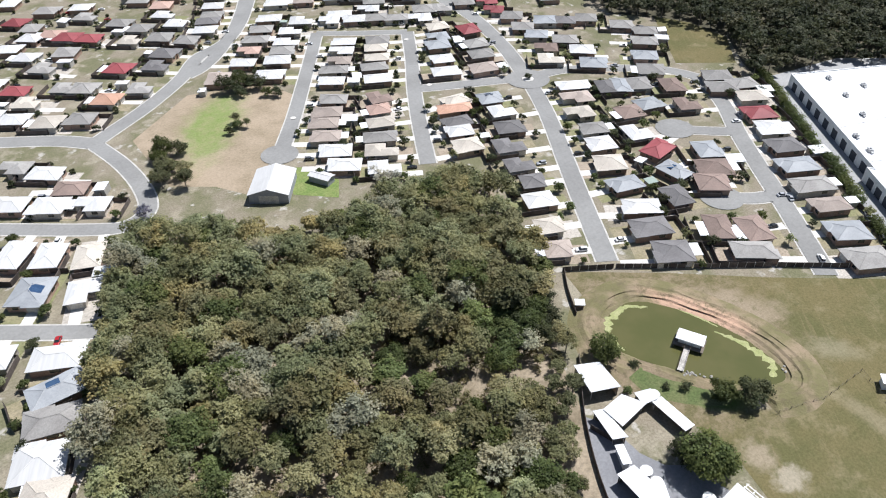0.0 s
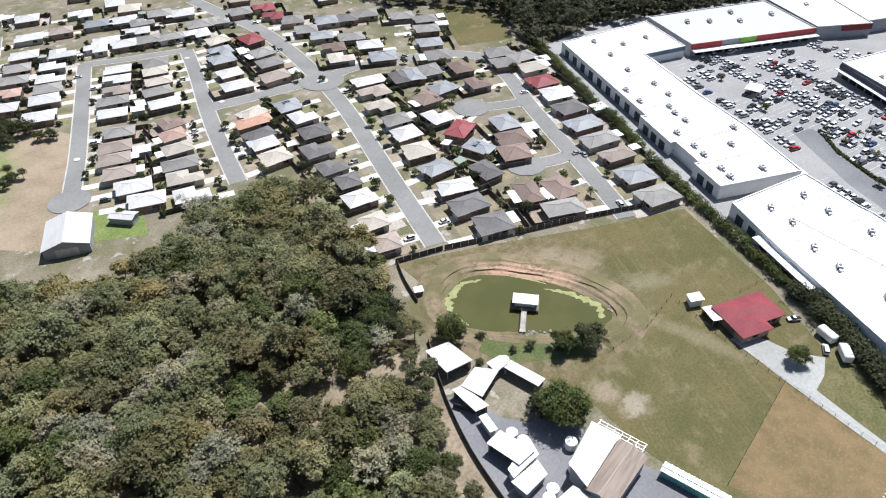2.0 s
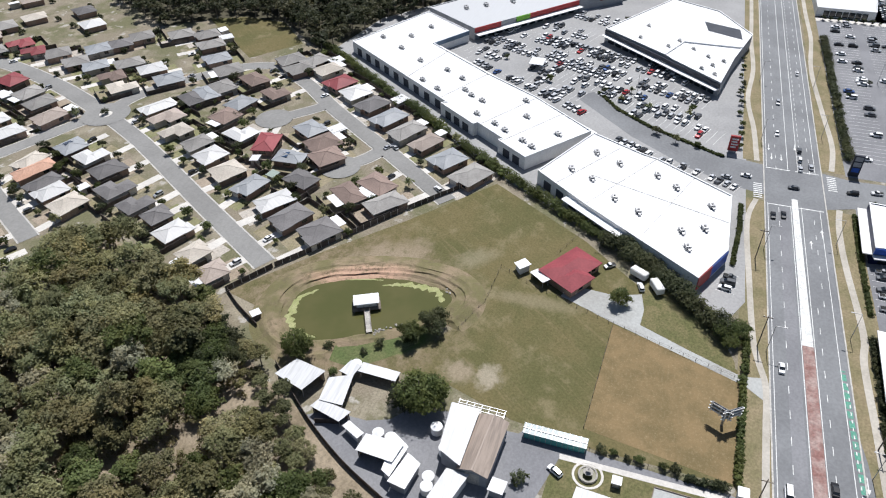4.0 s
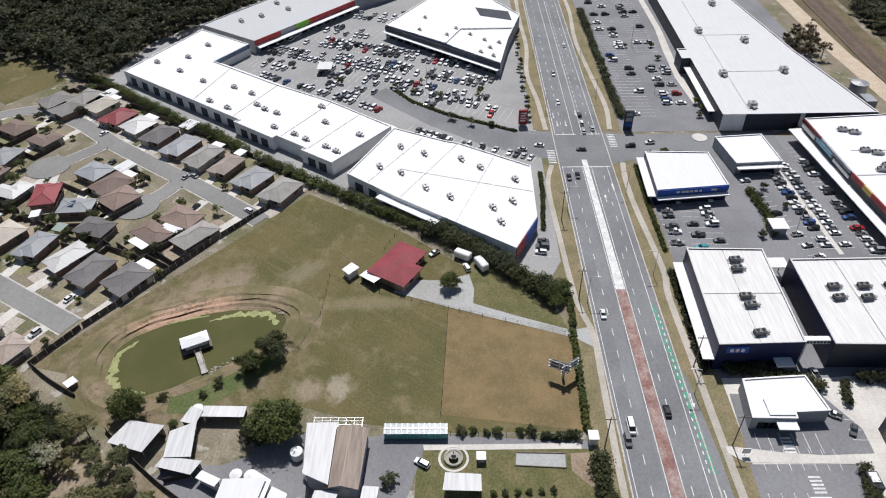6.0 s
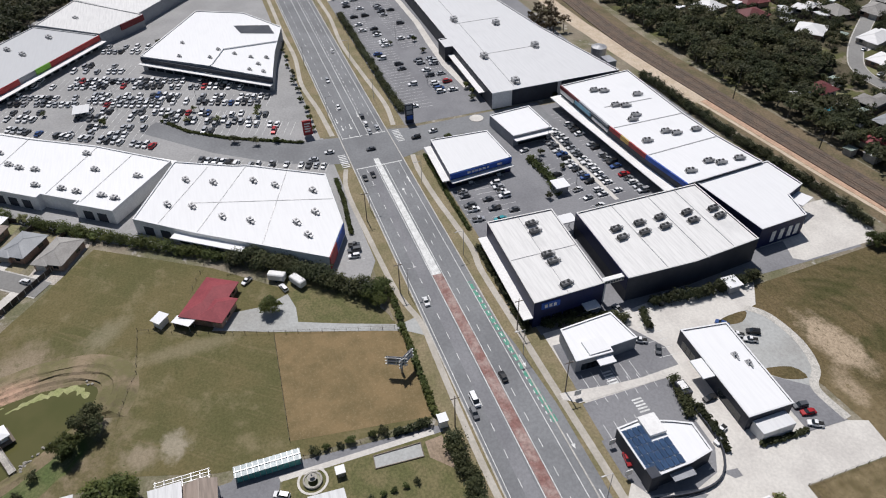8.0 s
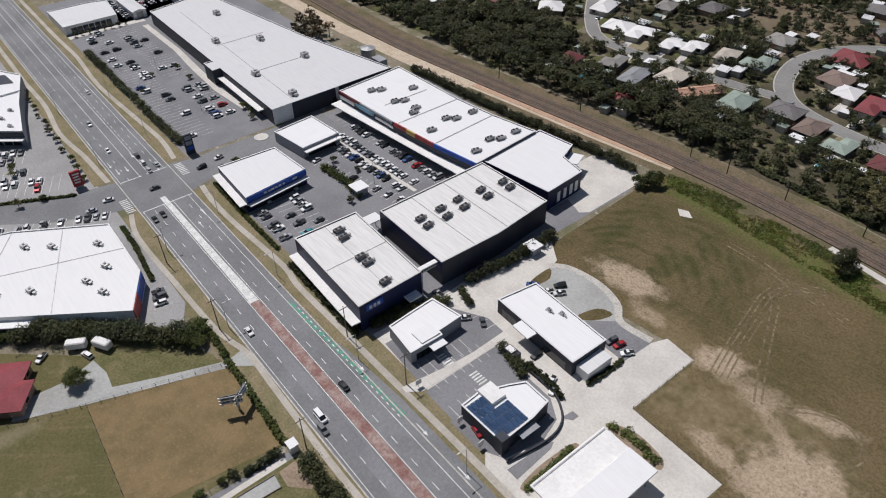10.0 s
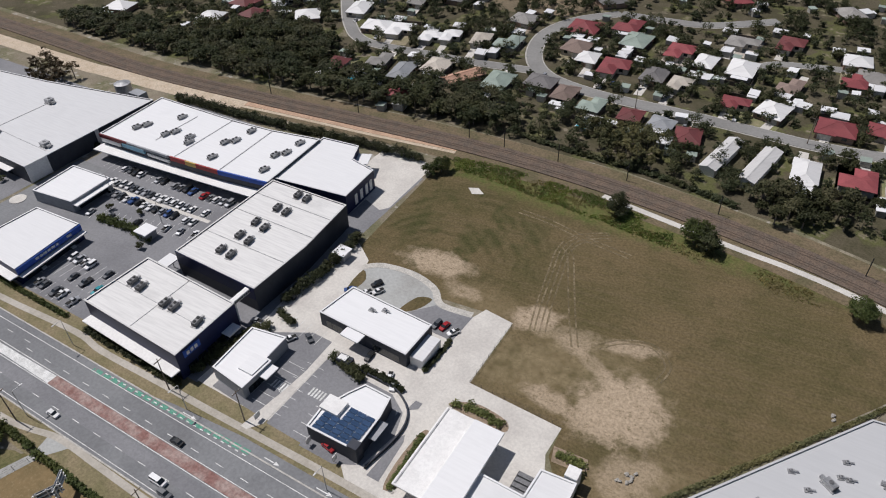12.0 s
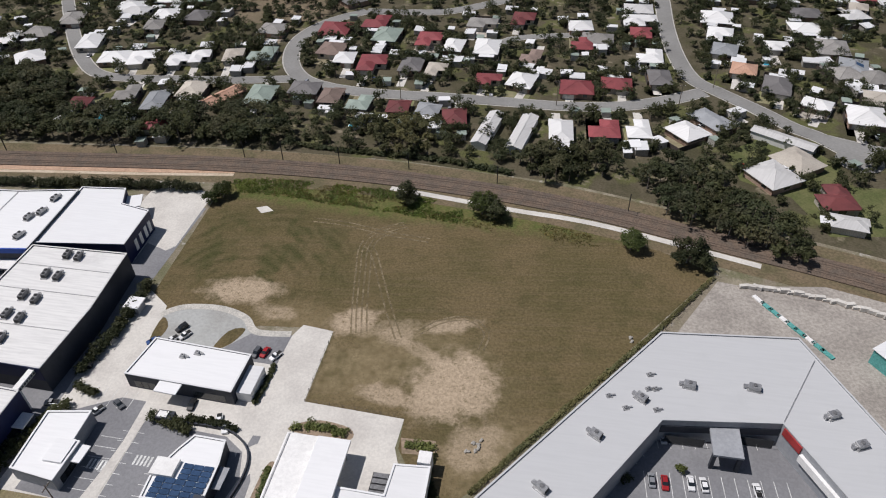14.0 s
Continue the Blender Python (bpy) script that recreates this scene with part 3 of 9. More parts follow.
def shaded_yard_material():
    """Gardens beyond the railway: dull grass, leaf litter and some bare soil."""
    n = Nodes("garden_ground")
    c = n.mix(n.ramp(n.noise(0.07, 5.0, 0.65), 0.38, 0.6), (0.088, 0.081, 0.048), (0.13, 0.112, 0.076))
    c = n.mix(n.ramp(n.noise(0.06, 3.0, 0.6), 0.52, 0.6), c, (0.125, 0.128, 0.055))
    c = n.mix(n.ramp(n.noise(0.12, 4.0, 0.6), 0.58, 0.68), c, (0.27, 0.23, 0.17))
    c = n.mix(n.ramp(n.noise(1.3, 4.0, 0.7), 0.3, 0.75), c, n.mix(1.0, c, (0.6, 0.6, 0.58), "MULTIPLY"))
    return n.finish(c, 0.95, 0, 0.1, 0.5, 2.0, 0.1)


PARK = park_material()
PADDOCK = paddock_material()
DRY = dry_material()
FIELD = field_material()
SOIL = surface("bare_soil", (0.34, 0.26, 0.19), (0.26, 0.20, 0.14), 0.2, 1.5, 0.95)
ORANGE_SOIL = surface("orange_clay_soil", (0.55, 0.37, 0.26), (0.45, 0.30, 0.21), 0.3, 1.5, 0.95)
GRAVEL = surface("pale_gravel", (0.43, 0.435, 0.42), (0.35, 0.345, 0.325), 0.09, 1.2, 0.95, fine_amount=0.12)
VERGE = surface("dry_verge_grass", (0.27, 0.22, 0.135), (0.19, 0.17, 0.09), 0.15, 1.6, 0.95)
LAWN = surface("watered_lawn", (0.12, 0.122, 0.05), (0.185, 0.16, 0.08), 0.2, 1.6, 0.95)
ALGAE = surface("floating_algae", (0.37, 0.37, 0.18), (0.28, 0.30, 0.12), 0.5, 2.0, 0.8)
WATER = water_material()

area("paddock", [(109, 100.5), (132, 83), (151.5, 66.5), (179.5, 45), (158.6, 13), (121, -29), (90, -28.5), (90, 0), (92, 18), (97, 34), (97, 48), (92, 62), (96, 73), (105.5, 86)], 0.02, PADDOCK,
     "green and straw-coloured paddock grass with bare soil round a pond", "paddock")
area("dry_paddock", [(127.7, 1), (118.8, -29), (90.4, -28.2), (94.6, 2.5)], 0.034, DRY, "dry straw-coloured grass paddock beside the main road", "paddock")
pond_line = [(103.9, 79.6), (110.2, 81.5), (116.5, 80.4), (123, 71.6), (127.4, 58), (127, 46), (123.1, 41.8), (114.2, 47.4), (107.3, 56.7), (100.2, 68.9), (100.8, 74.3)]
area("pond", pond_line, 0.06, WATER, "murky green farm pond", "pond", smooth=6)

bank = part("pond_bank", bmesh.new(), SOIL)
bm = bmesh.new()
shore = smooth_loop(pond_line, 6)
rings = []
for k, (d, z) in enumerate(((0.3, 0.04), (-0.5, 0.15), (-1.2, 0.2), (-1.6, 0.62), (-2.8, 0.6), (-3.4, 0.95), (-4.6, 0.8), (-5.4, 1.0), (-7.0, 0.5), (-9.5, 0.0))):
    ring = []
    for i, (x, y) in enumerate(shore):
        a, b = Vector(shore[i - 1]), Vector(shore[(i + 1) % len(shore)])
        t = (b - a).normalized()
        s = 1 if sum(p[0] * q[1] - q[0] * p[1] for p, q in zip(shore, shore[1:] + shore[:1])) > 0 else -1
        wob = 1.0 * noise.noise((x * 0.15, y * 0.15, k * 0.7)) if k > 1 else 0
        near = 0.35 if (y < 66 and x < 118) else 1.0
        ring.append(bm.verts.new((x - t.y * s * (d * near + wob), y + t.x * s * (d * near + wob), z * near + 0.25 * noise.noise((x * 0.3, y * 0.3, 3)) * (0 < k < 9))))
    rings.append(ring)
for a, b in zip(rings, rings[1:]):
    for i in range(len(a)):
        j = (i + 1) % len(a)
        bm.faces.new((a[i], a[j], b[j], b[i]))
bmesh.ops.recalc_face_normals(bm, faces=bm.faces[:])


def bank_material():
    n = Nodes("pond_bank_soil")
    c = n.mix(n.ramp(n.noise(0.12, 5.0, 0.65), 0.36, 0.62), (0.27, 0.21, 0.14), (0.165, 0.15, 0.075))
    c = n.mix(n.math("MULTIPLY", n.blob(125.5, 68, 3.4, 13, 22, 0.35, 0.5, 0.3), 0.95), c, (0.50, 0.33, 0.235))
    c = n.mix(n.ramp(n.noise(0.5, 5.0, 0.75), 0.48, 0.7), c, (0.15, 0.125, 0.075))
    return n.finish(c, 0.95, 0, 0.1, 0.8, 1.5, 0.25)


BANK = bank_material()
bm.to_mesh(bank.data)
bm.free()
bank.data.materials.clear()
bank.data.materials.append(BANK)
tagged(bank, "rough eroded soil bank round a farm pond", "bank", kind="structure")


def algae(line, width, seed):
    """A floating mat with a wavering outline that thins out to both ends."""
    path = smooth_loop(line, 10, closed=False)
    n_, sides = len(path), []
    for s in (-1, 1):
        row = []
        for i, (x, y) in enumerate(path):
            a, b = Vector(path[max(i - 1, 0)]), Vector(path[min(i + 1, n_ - 1)])
            t = (b - a).normalized()
            k = width * (math.sin(math.pi * (i + 0.4) / n_) ** 0.6) * (0.5 + 0.75 * noise.noise((x * 0.8, y * 0.8, seed + s)))
            row.append((x - t.y * s * max(k, 0.06), y + t.x * s * max(k, 0.06)))
        sides.append(row)
    bm = bmesh.new()
    lo, hi = ([bm.verts.new((*p, 0.085)) for p in row] for row in sides)
    for i in range(n_ - 1):
        bm.faces.new((hi[i], lo[i], lo[i + 1], hi[i + 1]))
    bmesh.ops.recalc_face_normals(bm, faces=bm.faces[:])
    tagged(part("algae_mat", bm, ALGAE), "pale yellow-green floating algae along the pond edge", "algae", kind="stuff")


algae([(100.8, 70), (101.4, 74.4), (103.2, 78.2), (107.5, 80.4), (112.5, 80.4), (117, 77.2)], 1.9, 1)
algae([(123.6, 61.5), (125.6, 56), (126.2, 50), (125, 45.6), (122.2, 44.4)], 1.9, 2)
algae([(122.5, 72), (124.8, 66), (125.6, 62)], 0.5, 3)

# ---- paved land ----
BLEACHED = surface("sun_bleached_asphalt", (0.36, 0.355, 0.35), (0.30, 0.297, 0.293), 0.05, 1.2, 0.9, fine_amount=0.12)
area("mall_car_park", [(258, 142), (300, 135), (330, 112), (400, 66), (520, 20), (520, -30), (146, -30), (134, -24), (160, 8), (185, 47)], 0.04, BLEACHED, "grey asphalt car park round the shopping mall", "car park")
area("retail_car_park", [(104, -61), (212, -61), (212, -160), (104, -160)], 0.04, ASPHALT, "grey asphalt car park of the retail centre", "car park")
area("hardware_car_park", [(216, -60), (380, -60), (380, -150), (216, -150)], 0.04, ASPHALT, "grey asphalt car park of the hardware store", "car park")
area("side_road", [(195, -52.6), (216, -52.6), (214, -61), (215, -112), (200, -112), (198, -61)], 0.05, ROAD, "asphalt side road into the retail centre", "road")
area("mall_entry_road", [(198, -35.6), (216, -35.6), (219, -20), (232, 3), (252, 26), (246, 32), (222, 8), (207, -12), (200, -28)], 0.05, ROAD, "asphalt entry road of the mall", "road")
area("verge_north", [(-350, -35.9), (195, -35.9), (195, -30), (182, -28.5), (132, -28.5), (-350, -28.5)], 0.03, VERGE, "dry grass verge beside the main road", "verge")
area("verge_north_far", [(218, -35.9), (600, -35.9), (600, -29), (218, -29)], 0.045, VERGE, "dry grass verge with a footpath", "verge")
area("verge_south", [(-350, -52.9), (196, -52.9), (194, -61), (104, -62), (60, -60), (-350, -61)], 0.03, VERGE, "dry grass verge beside the main road", "verge")
area("verge_south_far", [(217, -52.9), (600, -56), (600, -60), (217, -60)], 0.045, VERGE, "dry grass verge with a footpath", "verge")


WEATHERED_PATH = surface("weathered_path_concrete", (0.50, 0.465, 0.41), (0.41, 0.375, 0.32), 0.15, 1.5, 0.9, fine_amount=0.12)


def footpath(name, line, width=1.7, z=0.07):
    ob = part(name, ribbon(smooth_loop(line, 5, closed=False), -width / 2, width / 2, z), WEATHERED_PATH)
    return tagged(ob, "pale concrete footpath", "footpath", kind="structure")


footpath("footpath", [(-350, -34.3), (0, -34.3), (40, -34.2), (60, -34.2), (80, -33.9), (105, -34.4), (118, -34.6), (126, -33), (134, -31.8), (155, -31), (182, -30.4), (195, -33)], 1.5)
footpath("footpath", [(-350, -57), (0, -57.1), (40, -57.2), (62, -57.2), (95, -56.6), (111, -56.5), (132, -56.2), (143, -57.2), (170, -55.6), (186, -55.5), (196, -56.5)])
footpath("footpath", [(218, -56), (235, -57.5), (262, -56), (296, -54.6), (330, -56.5), (360, -56), (420, -56), (600, -56)])
footpath("footpath", [(218, -33.4), (240, -32.5), (263, -30.5), (290, -32.5), (319, -31.8), (350, -32), (420, -32), (600, -32)])
area("concrete_apron", [(104.5, -61.5), (104.5, -86), (106, -100), (102, -122), (95, -117), (92, -105), (62, -103), (57, -116), (48.8, -115), (48.8, -92.8), (25.4, -91.7), (25.7, -84), (16, -60.5), (46, -57), (58, -57.5), (62, -61)], 0.045, CONCRETE,
     "pale concrete driveway apron between the shops", "driveway")
area("restaurant_car_park", [(100, -62), (100, -82), (90.5, -87.2), (84.5, -87), (83.5, -61)], 0.06, ASPHALT, "small asphalt car park of a restaurant", "car park")
area("restaurant_car_park", [(82, -60.5), (82, -82.5), (74.5, -82.6), (72, -79), (60, -79), (57.5, -75), (57.5, -63), (62, -60)], 0.06, ASPHALT, "small asphalt car park of a restaurant", "car park")
area("loading_yard", [(126, -157.5), (126, -172), (105, -168), (104.5, -141), (112, -131), (118, -140)], 0.055, CONCRETE, "pale concrete loading yard behind the warehouse", "yard")
area("service_lane", [(107.2, -88), (105.8, -92), (105.6, -124), (105.2, -138), (113.6, -141), (113.2, -131), (109.4, -127), (107.2, -106)], 0.058, ASPHALT, "dark asphalt service lane behind the showrooms", "lane")
area("mown_field", [(104.1, -176), (97.2, -178.4), (47.3, -177.9), (7, -169.4), (-22.8, -164.3), (-48, -153.2), (6.7, -78.3), (15.2, -70), (25, -84), (25.4, -91.7), (48.6, -92.7), (48.6, -114.4), (57.7, -115), (67.8, -114), (74.8, -112), (82.1, -112), (90, -112), (101, -121)], 0.03, FIELD,
     "mown brown-green field with wheel tracks and bare sandy patches", "field")
area("gravel_patch", [(94, -114.5), (88, -117.5), (80, -118), (73, -116), (69, -112.5), (68.5, -108), (74, -104), (90, -104.5)], 0.052, GRAVEL, "pale grey gravel parking patch", "gravel", smooth=4)
area("medical_car_park", [(58.6, -112), (64, -111.5), (69, -111), (75, -104), (74, -102.6), (59, -102)], 0.075, ASPHALT, "small asphalt car park behind a medical centre", "car park")
track = smooth_loop([(95, -113.6), (90.5, -117.2), (81, -118.4), (73, -116.2), (69.2, -112.4), (66, -111.6), (59, -112.4)], 5, closed=False)
tagged(part("gravel_track", ribbon(track, -1.0, 1.0, 0.09), surface("pale_track_gravel", (0.58, 0.55, 0.5), (0.47, 0.45, 0.41), 0.4, 2.5, 0.95)), "pale curved gravel track round a parking patch", "track", kind="structure")
area("gravel_grass", [(94, -113), (93.6, -105.6), (91.5, -105.5), (91, -110)], 0.066, FIELD, "strip of dry grass beside gravel", "grass", smooth=3)
area("gravel_grass", [(76.5, -104.2), (75, -111), (71, -112.3), (72.6, -107)], 0.066, FIELD, "patch of dry grass on gravel", "grass", smooth=3)
area("trade_yard", [(-31, -120), (-47.6, -149), (-53.4, -148), (-75, -151), (-130, -135), (-130, -60), (-20, -62), (-4, -72)], 0.05, surface("stained_yard_concrete", (0.40, 0.365, 0.325), (0.31, 0.28, 0.25), 0.12, 1.2, 0.9), "pale concrete storage yard", "yard")
area("trade_car_park", [(-12, -70), (-28, -96), (-55, -99), (-62, -84), (-58, -62), (-14, -62)], 0.065, ASPHALT, "asphalt car park inside the trade centre", "car park")
area("farm_yard", [(79.2, 61.6), (82, 57), (82, 48), (84, 43), (88, 40), (90, 31), (88.5, 27), (89, 15.5), (91, 14), (89, -0.8), (87.6, -29), (85.8, -29), (86, 6), (76, 8.6), (66, 12), (60, 22), (65, 36.4), (70.8, 48.7)], 0.045, ASPHALT, "grey asphalt yard of a small farm", "yard")
area("garden_lawn", [(85.6, 5.6), (85.8, -28.8), (60, -28.8), (60, 12), (74, 7.6), (80.6, 7.4)], 0.05, LAWN, "green and yellowed garden lawn", "lawn")
area("pond_lawn", [(97.5, 67), (105, 57.5), (111, 49), (108, 45), (102, 49), (96, 56), (95.2, 62)], 0.05, surface("pond_side_lawn", (0.095, 0.125, 0.045), (0.14, 0.15, 0.065), 0.2, 1.6, 0.95), "green lawn beside the pond", "lawn", smooth=4)
area("house_lawn", [(131, -1), (139, -4), (148, -6), (136, -21), (121.5, -28), (124, -16)], 0.035, LAWN, "green lawn beside a gravel drive", "lawn", smooth=4)
area("gravel_drive", [(139, 13), (134, 15.5), (131.8, 9.7), (128.3, 1), (121.7, -17.6), (117.3, -30), (114, -34.3), (121, -34.3), (119.9, -29.5), (124.7, -17), (129.6, -5.4), (135, -5.8), (141, -4.6), (138.4, 2)], 0.06, GRAVEL, "pale gravel farm drive", "drive")
area("park_grass", [(33.5, 246), (62, 270), (92, 262), (97, 244), (76.5, 214), (64.6, 199), (53.8, 188), (46.8, 199), (34.7, 208)], 0.02, PARK, "dry brown park grass with a greener watered middle", "park")
area("far_field", [(276, 216), (241.5, 173), (262, 158), (282, 178), (283, 200)], 0.03, PADDOCK, "green and straw-coloured grass field", "field")

area("garden_ground", [(900, -190), (400, -190), (300, -187), (189, -189), (108, -196), (49, -196), (-6, -190), (-60, -176), (-105, -162), (-260, -112), (-900, -300), (-900, -1400), (900, -1400)], 0.012, shaded_yard_material(), "dull grass and leaf litter of gardens beyond the railway", "ground")

# islands, beds and markings round the restaurants and the petrol station
area("garden_bed", [(49.6, -84.8), (48.3, -86.7), (43.5, -88.4), (36.6, -87.4), (35.6, -84.6), (42, -84.2)], 0.075, SOIL, "mulched garden bed with a kerb", "garden bed", smooth=4)
area("garden_bed", [(51.2, -75.4), (49.4, -76.2), (47.6, -70), (47.6, -63), (50.4, -60), (51.6, -66)], 0.075, SOIL, "mulched garden bed with a kerb", "garden bed", smooth=3)
area("garden_bed", [(25, -86.8), (17.5, -87.2), (16.5, -83.6), (24, -83)], 0.075, SOIL, "mulched garden bed with a kerb", "garden bed")
area("asphalt_median", [(55.2, -61), (54.6, -72), (53.8, -73.2), (53.0, -71.5), (52.2, -61)], 0.075, ASPHALT, "dark asphalt median strip in a driveway", "median")
area("asphalt_median", [(57.2, -78.8), (56.8, -82.2), (55, -82.2), (55, -80.4)], 0.075, ASPHALT, "dark asphalt median strip in a driveway", "median")
area("drive_through_lane", [(73, -81.4), (62.4, -81), (57.4, -77.8), (55.6, -72), (57.4, -62.4), (63, -59.6), (72, -59.6), (72, -62), (58.4, -62), (58.4, -77.6), (67, -78), (73, -79)], 0.068, ASPHALT, "dark asphalt drive-through lane round a restaurant", "driveway")
area("parking_island", [(83.6, -82.6), (82, -82.4), (82.4, -60), (84.6, -57), (86.4, -57), (84.6, -69.5)], 0.1, CONCRETE, "pale concrete island between two car parks", "median")
for x0, y0 in ((84.6, -71.2), (75.4, -73.6)):
    bm = bmesh.new()
    for i in range(5):
        add_box(bm, x0 + i * 0.85, x0 + i * 0.85 + 0.45, y0, y0 + 2.4, 0.07, 0.084)
    tagged(part("zebra_crossing", bm, PAINT_WHITE), "white zebra stripes in a restaurant car park", "road marking", kind="structure")
tagged(part("retaining_wall", ribbon(smooth_loop([(74, -82.6), (67, -82.6), (61, -81.8), (56.2, -78), (54.8, -72), (56.4, -62)], 4, closed=False), -0.15, 0.15, 0.04, 0.9), WALL_DARK), "low dark retaining wall round a drive-through lane", "wall", kind="structure")
area("back_lawn", [(-58.6, -217.2), (-71.4, -228.6), (-87.7, -222.2), (-94.5, -213.5), (-89.8, -201.1), (-104.5, -201.7), (-97.1, -176.0), (-81.7, -173.6), (-74.7, -192.5), (-60.7, -200.0)], 0.02, surface("garden_lawn", (0.10, 0.115, 0.042), (0.15, 0.15, 0.065), 0.15, 1.4, 0.95), "green lawn round a white-roofed house", "lawn")
area("brown_field", [(175, -352), (160, -306), (139, -309), (119, -316), (106, -338), (112, -355)], 0.03, surface("far_dry_field", (0.21, 0.165, 0.11), (0.16, 0.13, 0.085), 0.05, 0.8, 0.95), "dry brown open field beyond the houses", "field")

# ---- railway ----
RAILWAY = smooth_loop([(520, -178), (400, -177), (320, -175), (253, -173), (189, -177.5), (108, -185), (49, -185), (-6, -178), (-54, -165), (-95, -153), (-220, -112), (-400, -50)], 6, closed=False)
BALLAST = surface("brown_ballast", (0.17, 0.125, 0.095), (0.13, 0.105, 0.085), 0.25, 2.0, 0.95, fine_amount=0.35)
RAIL_DIRT = surface("rail_corridor_dirt", (0.19, 0.145, 0.092), (0.125, 0.11, 0.06), 0.12, 1.2, 0.95, fine_amount=0.3)
RUST = surface("rusted_rail_steel", (0.12, 0.088, 0.068), (0.15, 0.12, 0.10), 0.5, 3.0, 0.7, 0.2)
SANDSTRIP = surface("sandy_access_track", (0.60, 0.50, 0.385), (0.51, 0.41, 0.30), 0.2, 1.5, 0.95)
tagged(part("rail_corridor", ribbon(RAILWAY, -11, 10, 0.035), RAIL_DIRT), "dirt and dry grass railway corridor", "railway", kind="structure")
railway = tagged(part("railway_ballast", ribbon(RAILWAY, -4.4, 4.4, 0.04, 0.35), BALLAST), "brown stone ballast bed of a double railway", "railway", kind="structure")
for d in (-2.6, -1.5, 1.5, 2.6):
    part("rail", ribbon(RAILWAY, d - 0.035, d + 0.035, 0.35, 0.45), RUST, railway)
for d in (-2.05, 2.05):
    line = offset_line(RAILWAY, d)
    bm = bmesh.new()
    for (x0, y0), (x1, y1) in zip(line, line[1:]):
        a, b = Vector((x0, y0)), Vector((x1, y1))
        t, s = (b - a).normalized(), 0.4
        if -100 < x0 < 230:
            while s < (b - a).length:
                p = a + t * s
                add_box(bm, -0.13, 0.13, -1.1, 1.1, 0.3, 0.4, m=Matrix.Translation((p.x, p.y, 0)) @ Matrix.Rotation(math.atan2(t.y, t.x), 4, "Z"))
                s += 1.3
    tagged(part("sleepers", bm, BALLAST, railway), kind="stuff")
orange = smooth_loop([(520, -160), (300, -160), (268, -161), (224, -163.5), (173, -169.5), (135, -173.5), (103, -177.5)], 5, closed=False)
wide = [p for p in orange if p[0] > 192]
thin = [p for p in orange if p[0] < 204]
tagged(part("access_track", ribbon(wide, -0.8, 7.0, 0.06), SANDSTRIP), "broad sandy access track beside the railway", "track", kind="structure")
tagged(part("access_track", ribbon(thin, 1.0, 2.5, 0.064), SANDSTRIP), "narrow pale sandy track beside the railway", "track", kind="structure")
tagged(part("orange_strip", ribbon(thin, 2.7, 6.4, 0.055), ORANGE_SOIL), "orange clay strip beside the railway", "track", kind="structure")
white = smooth_loop([(49.5, -179.2), (40, -177.8), (9, -173), (-8, -171), (-24.5, -167.4), (-60, -157)], 5, closed=False)
tagged(part("access_track", ribbon(white, -1.0, 1.2, 0.06), CONCRETE), "pale gravel path beside the railway", "track", kind="structure")

def track_material():
    """Worn sandy wheel ruts, broken up by the grass that grows through them."""
    n = Nodes("worn_track_soil")
    m = n.finish(n.mix(n.ramp(n.noise(0.8, 4.0), 0.3, 0.7), (0.275, 0.22, 0.14), (0.20, 0.16, 0.095)), 0.95, 0, 0.1)
    gone = n.add("ShaderNodeBsdfTransparent")
    mixed = n.add("ShaderNodeMixShader", Fac=n.ramp(n.noise(0.35, 6.0, 0.75), 0.36, 0.66))
    n.tree.links.new(n.bsdf.outputs[0], mixed.inputs[1])
    n.tree.links.new(gone.outputs[0], mixed.inputs[2])
    n.tree.links.new(mixed.outputs[0], n.tree.nodes["Material Output"].inputs["Surface"])
    return m


TRACK = track_material()
# wheel tracks across the field, each rut a hair above the last
rut = 0
for line, offsets in (([(42.3, -115.4), (44.8, -125.3), (47.5, -138.5), (49.3, -148.3), (47.4, -155.2), (40, -160.5)], (-1.9, -0.6, 0.8, 2.0)), ([(32.1, -115.1), (36.3, -123.5), (41.4, -134.8), (46.4, -146.2), (49.3, -149.6)], (-0.8, 0.8)),
                      ([(68.9, -159.6), (58.9, -159.1), (50.6, -157.5), (42.4, -156), (32, -154.9)], (-1.2, 0.5)), ([(27.7, -117.7), (22.8, -122.5), (15.9, -124.6), (11, -120.4), (11.6, -114.6)], (-0.6, 0.7))):
    path = smooth_loop(line, 8, closed=False)
    for d in offsets:
        tagged(part("wheel_track", ribbon(path, d - 0.24, d + 0.24, 0.045 + 0.004 * rut), TRACK), "worn sandy wheel track in grass", "track", kind="structure")
        rut += 1


# ---- shops and sheds ----
def inset(points, d):
    """The outline moved inwards (counter-clockwise outlines)."""
    n, out = len(points), []
    for i in range(n):
        a, b, c = (Vector(points[(i + k) % n]) for k in (-1, 0, 1))
        u, v = (b - a).normalized(), (c - b).normalized()
        nu, nv = Vector((-u.y, u.x)), Vector((-v.y, v.x))
        k = d / max(1 + nu.dot(nv), 0.3)
        out.append(((b + (nu + nv) * k).x, (b + (nu + nv) * k).y))
    return out


def ccw(points):
    s = sum(a[0] * b[1] - b[0] * a[1] for a, b in zip(points, points[1:] + points[:1]))
    return list(points) if s > 0 else list(points)[::-1]


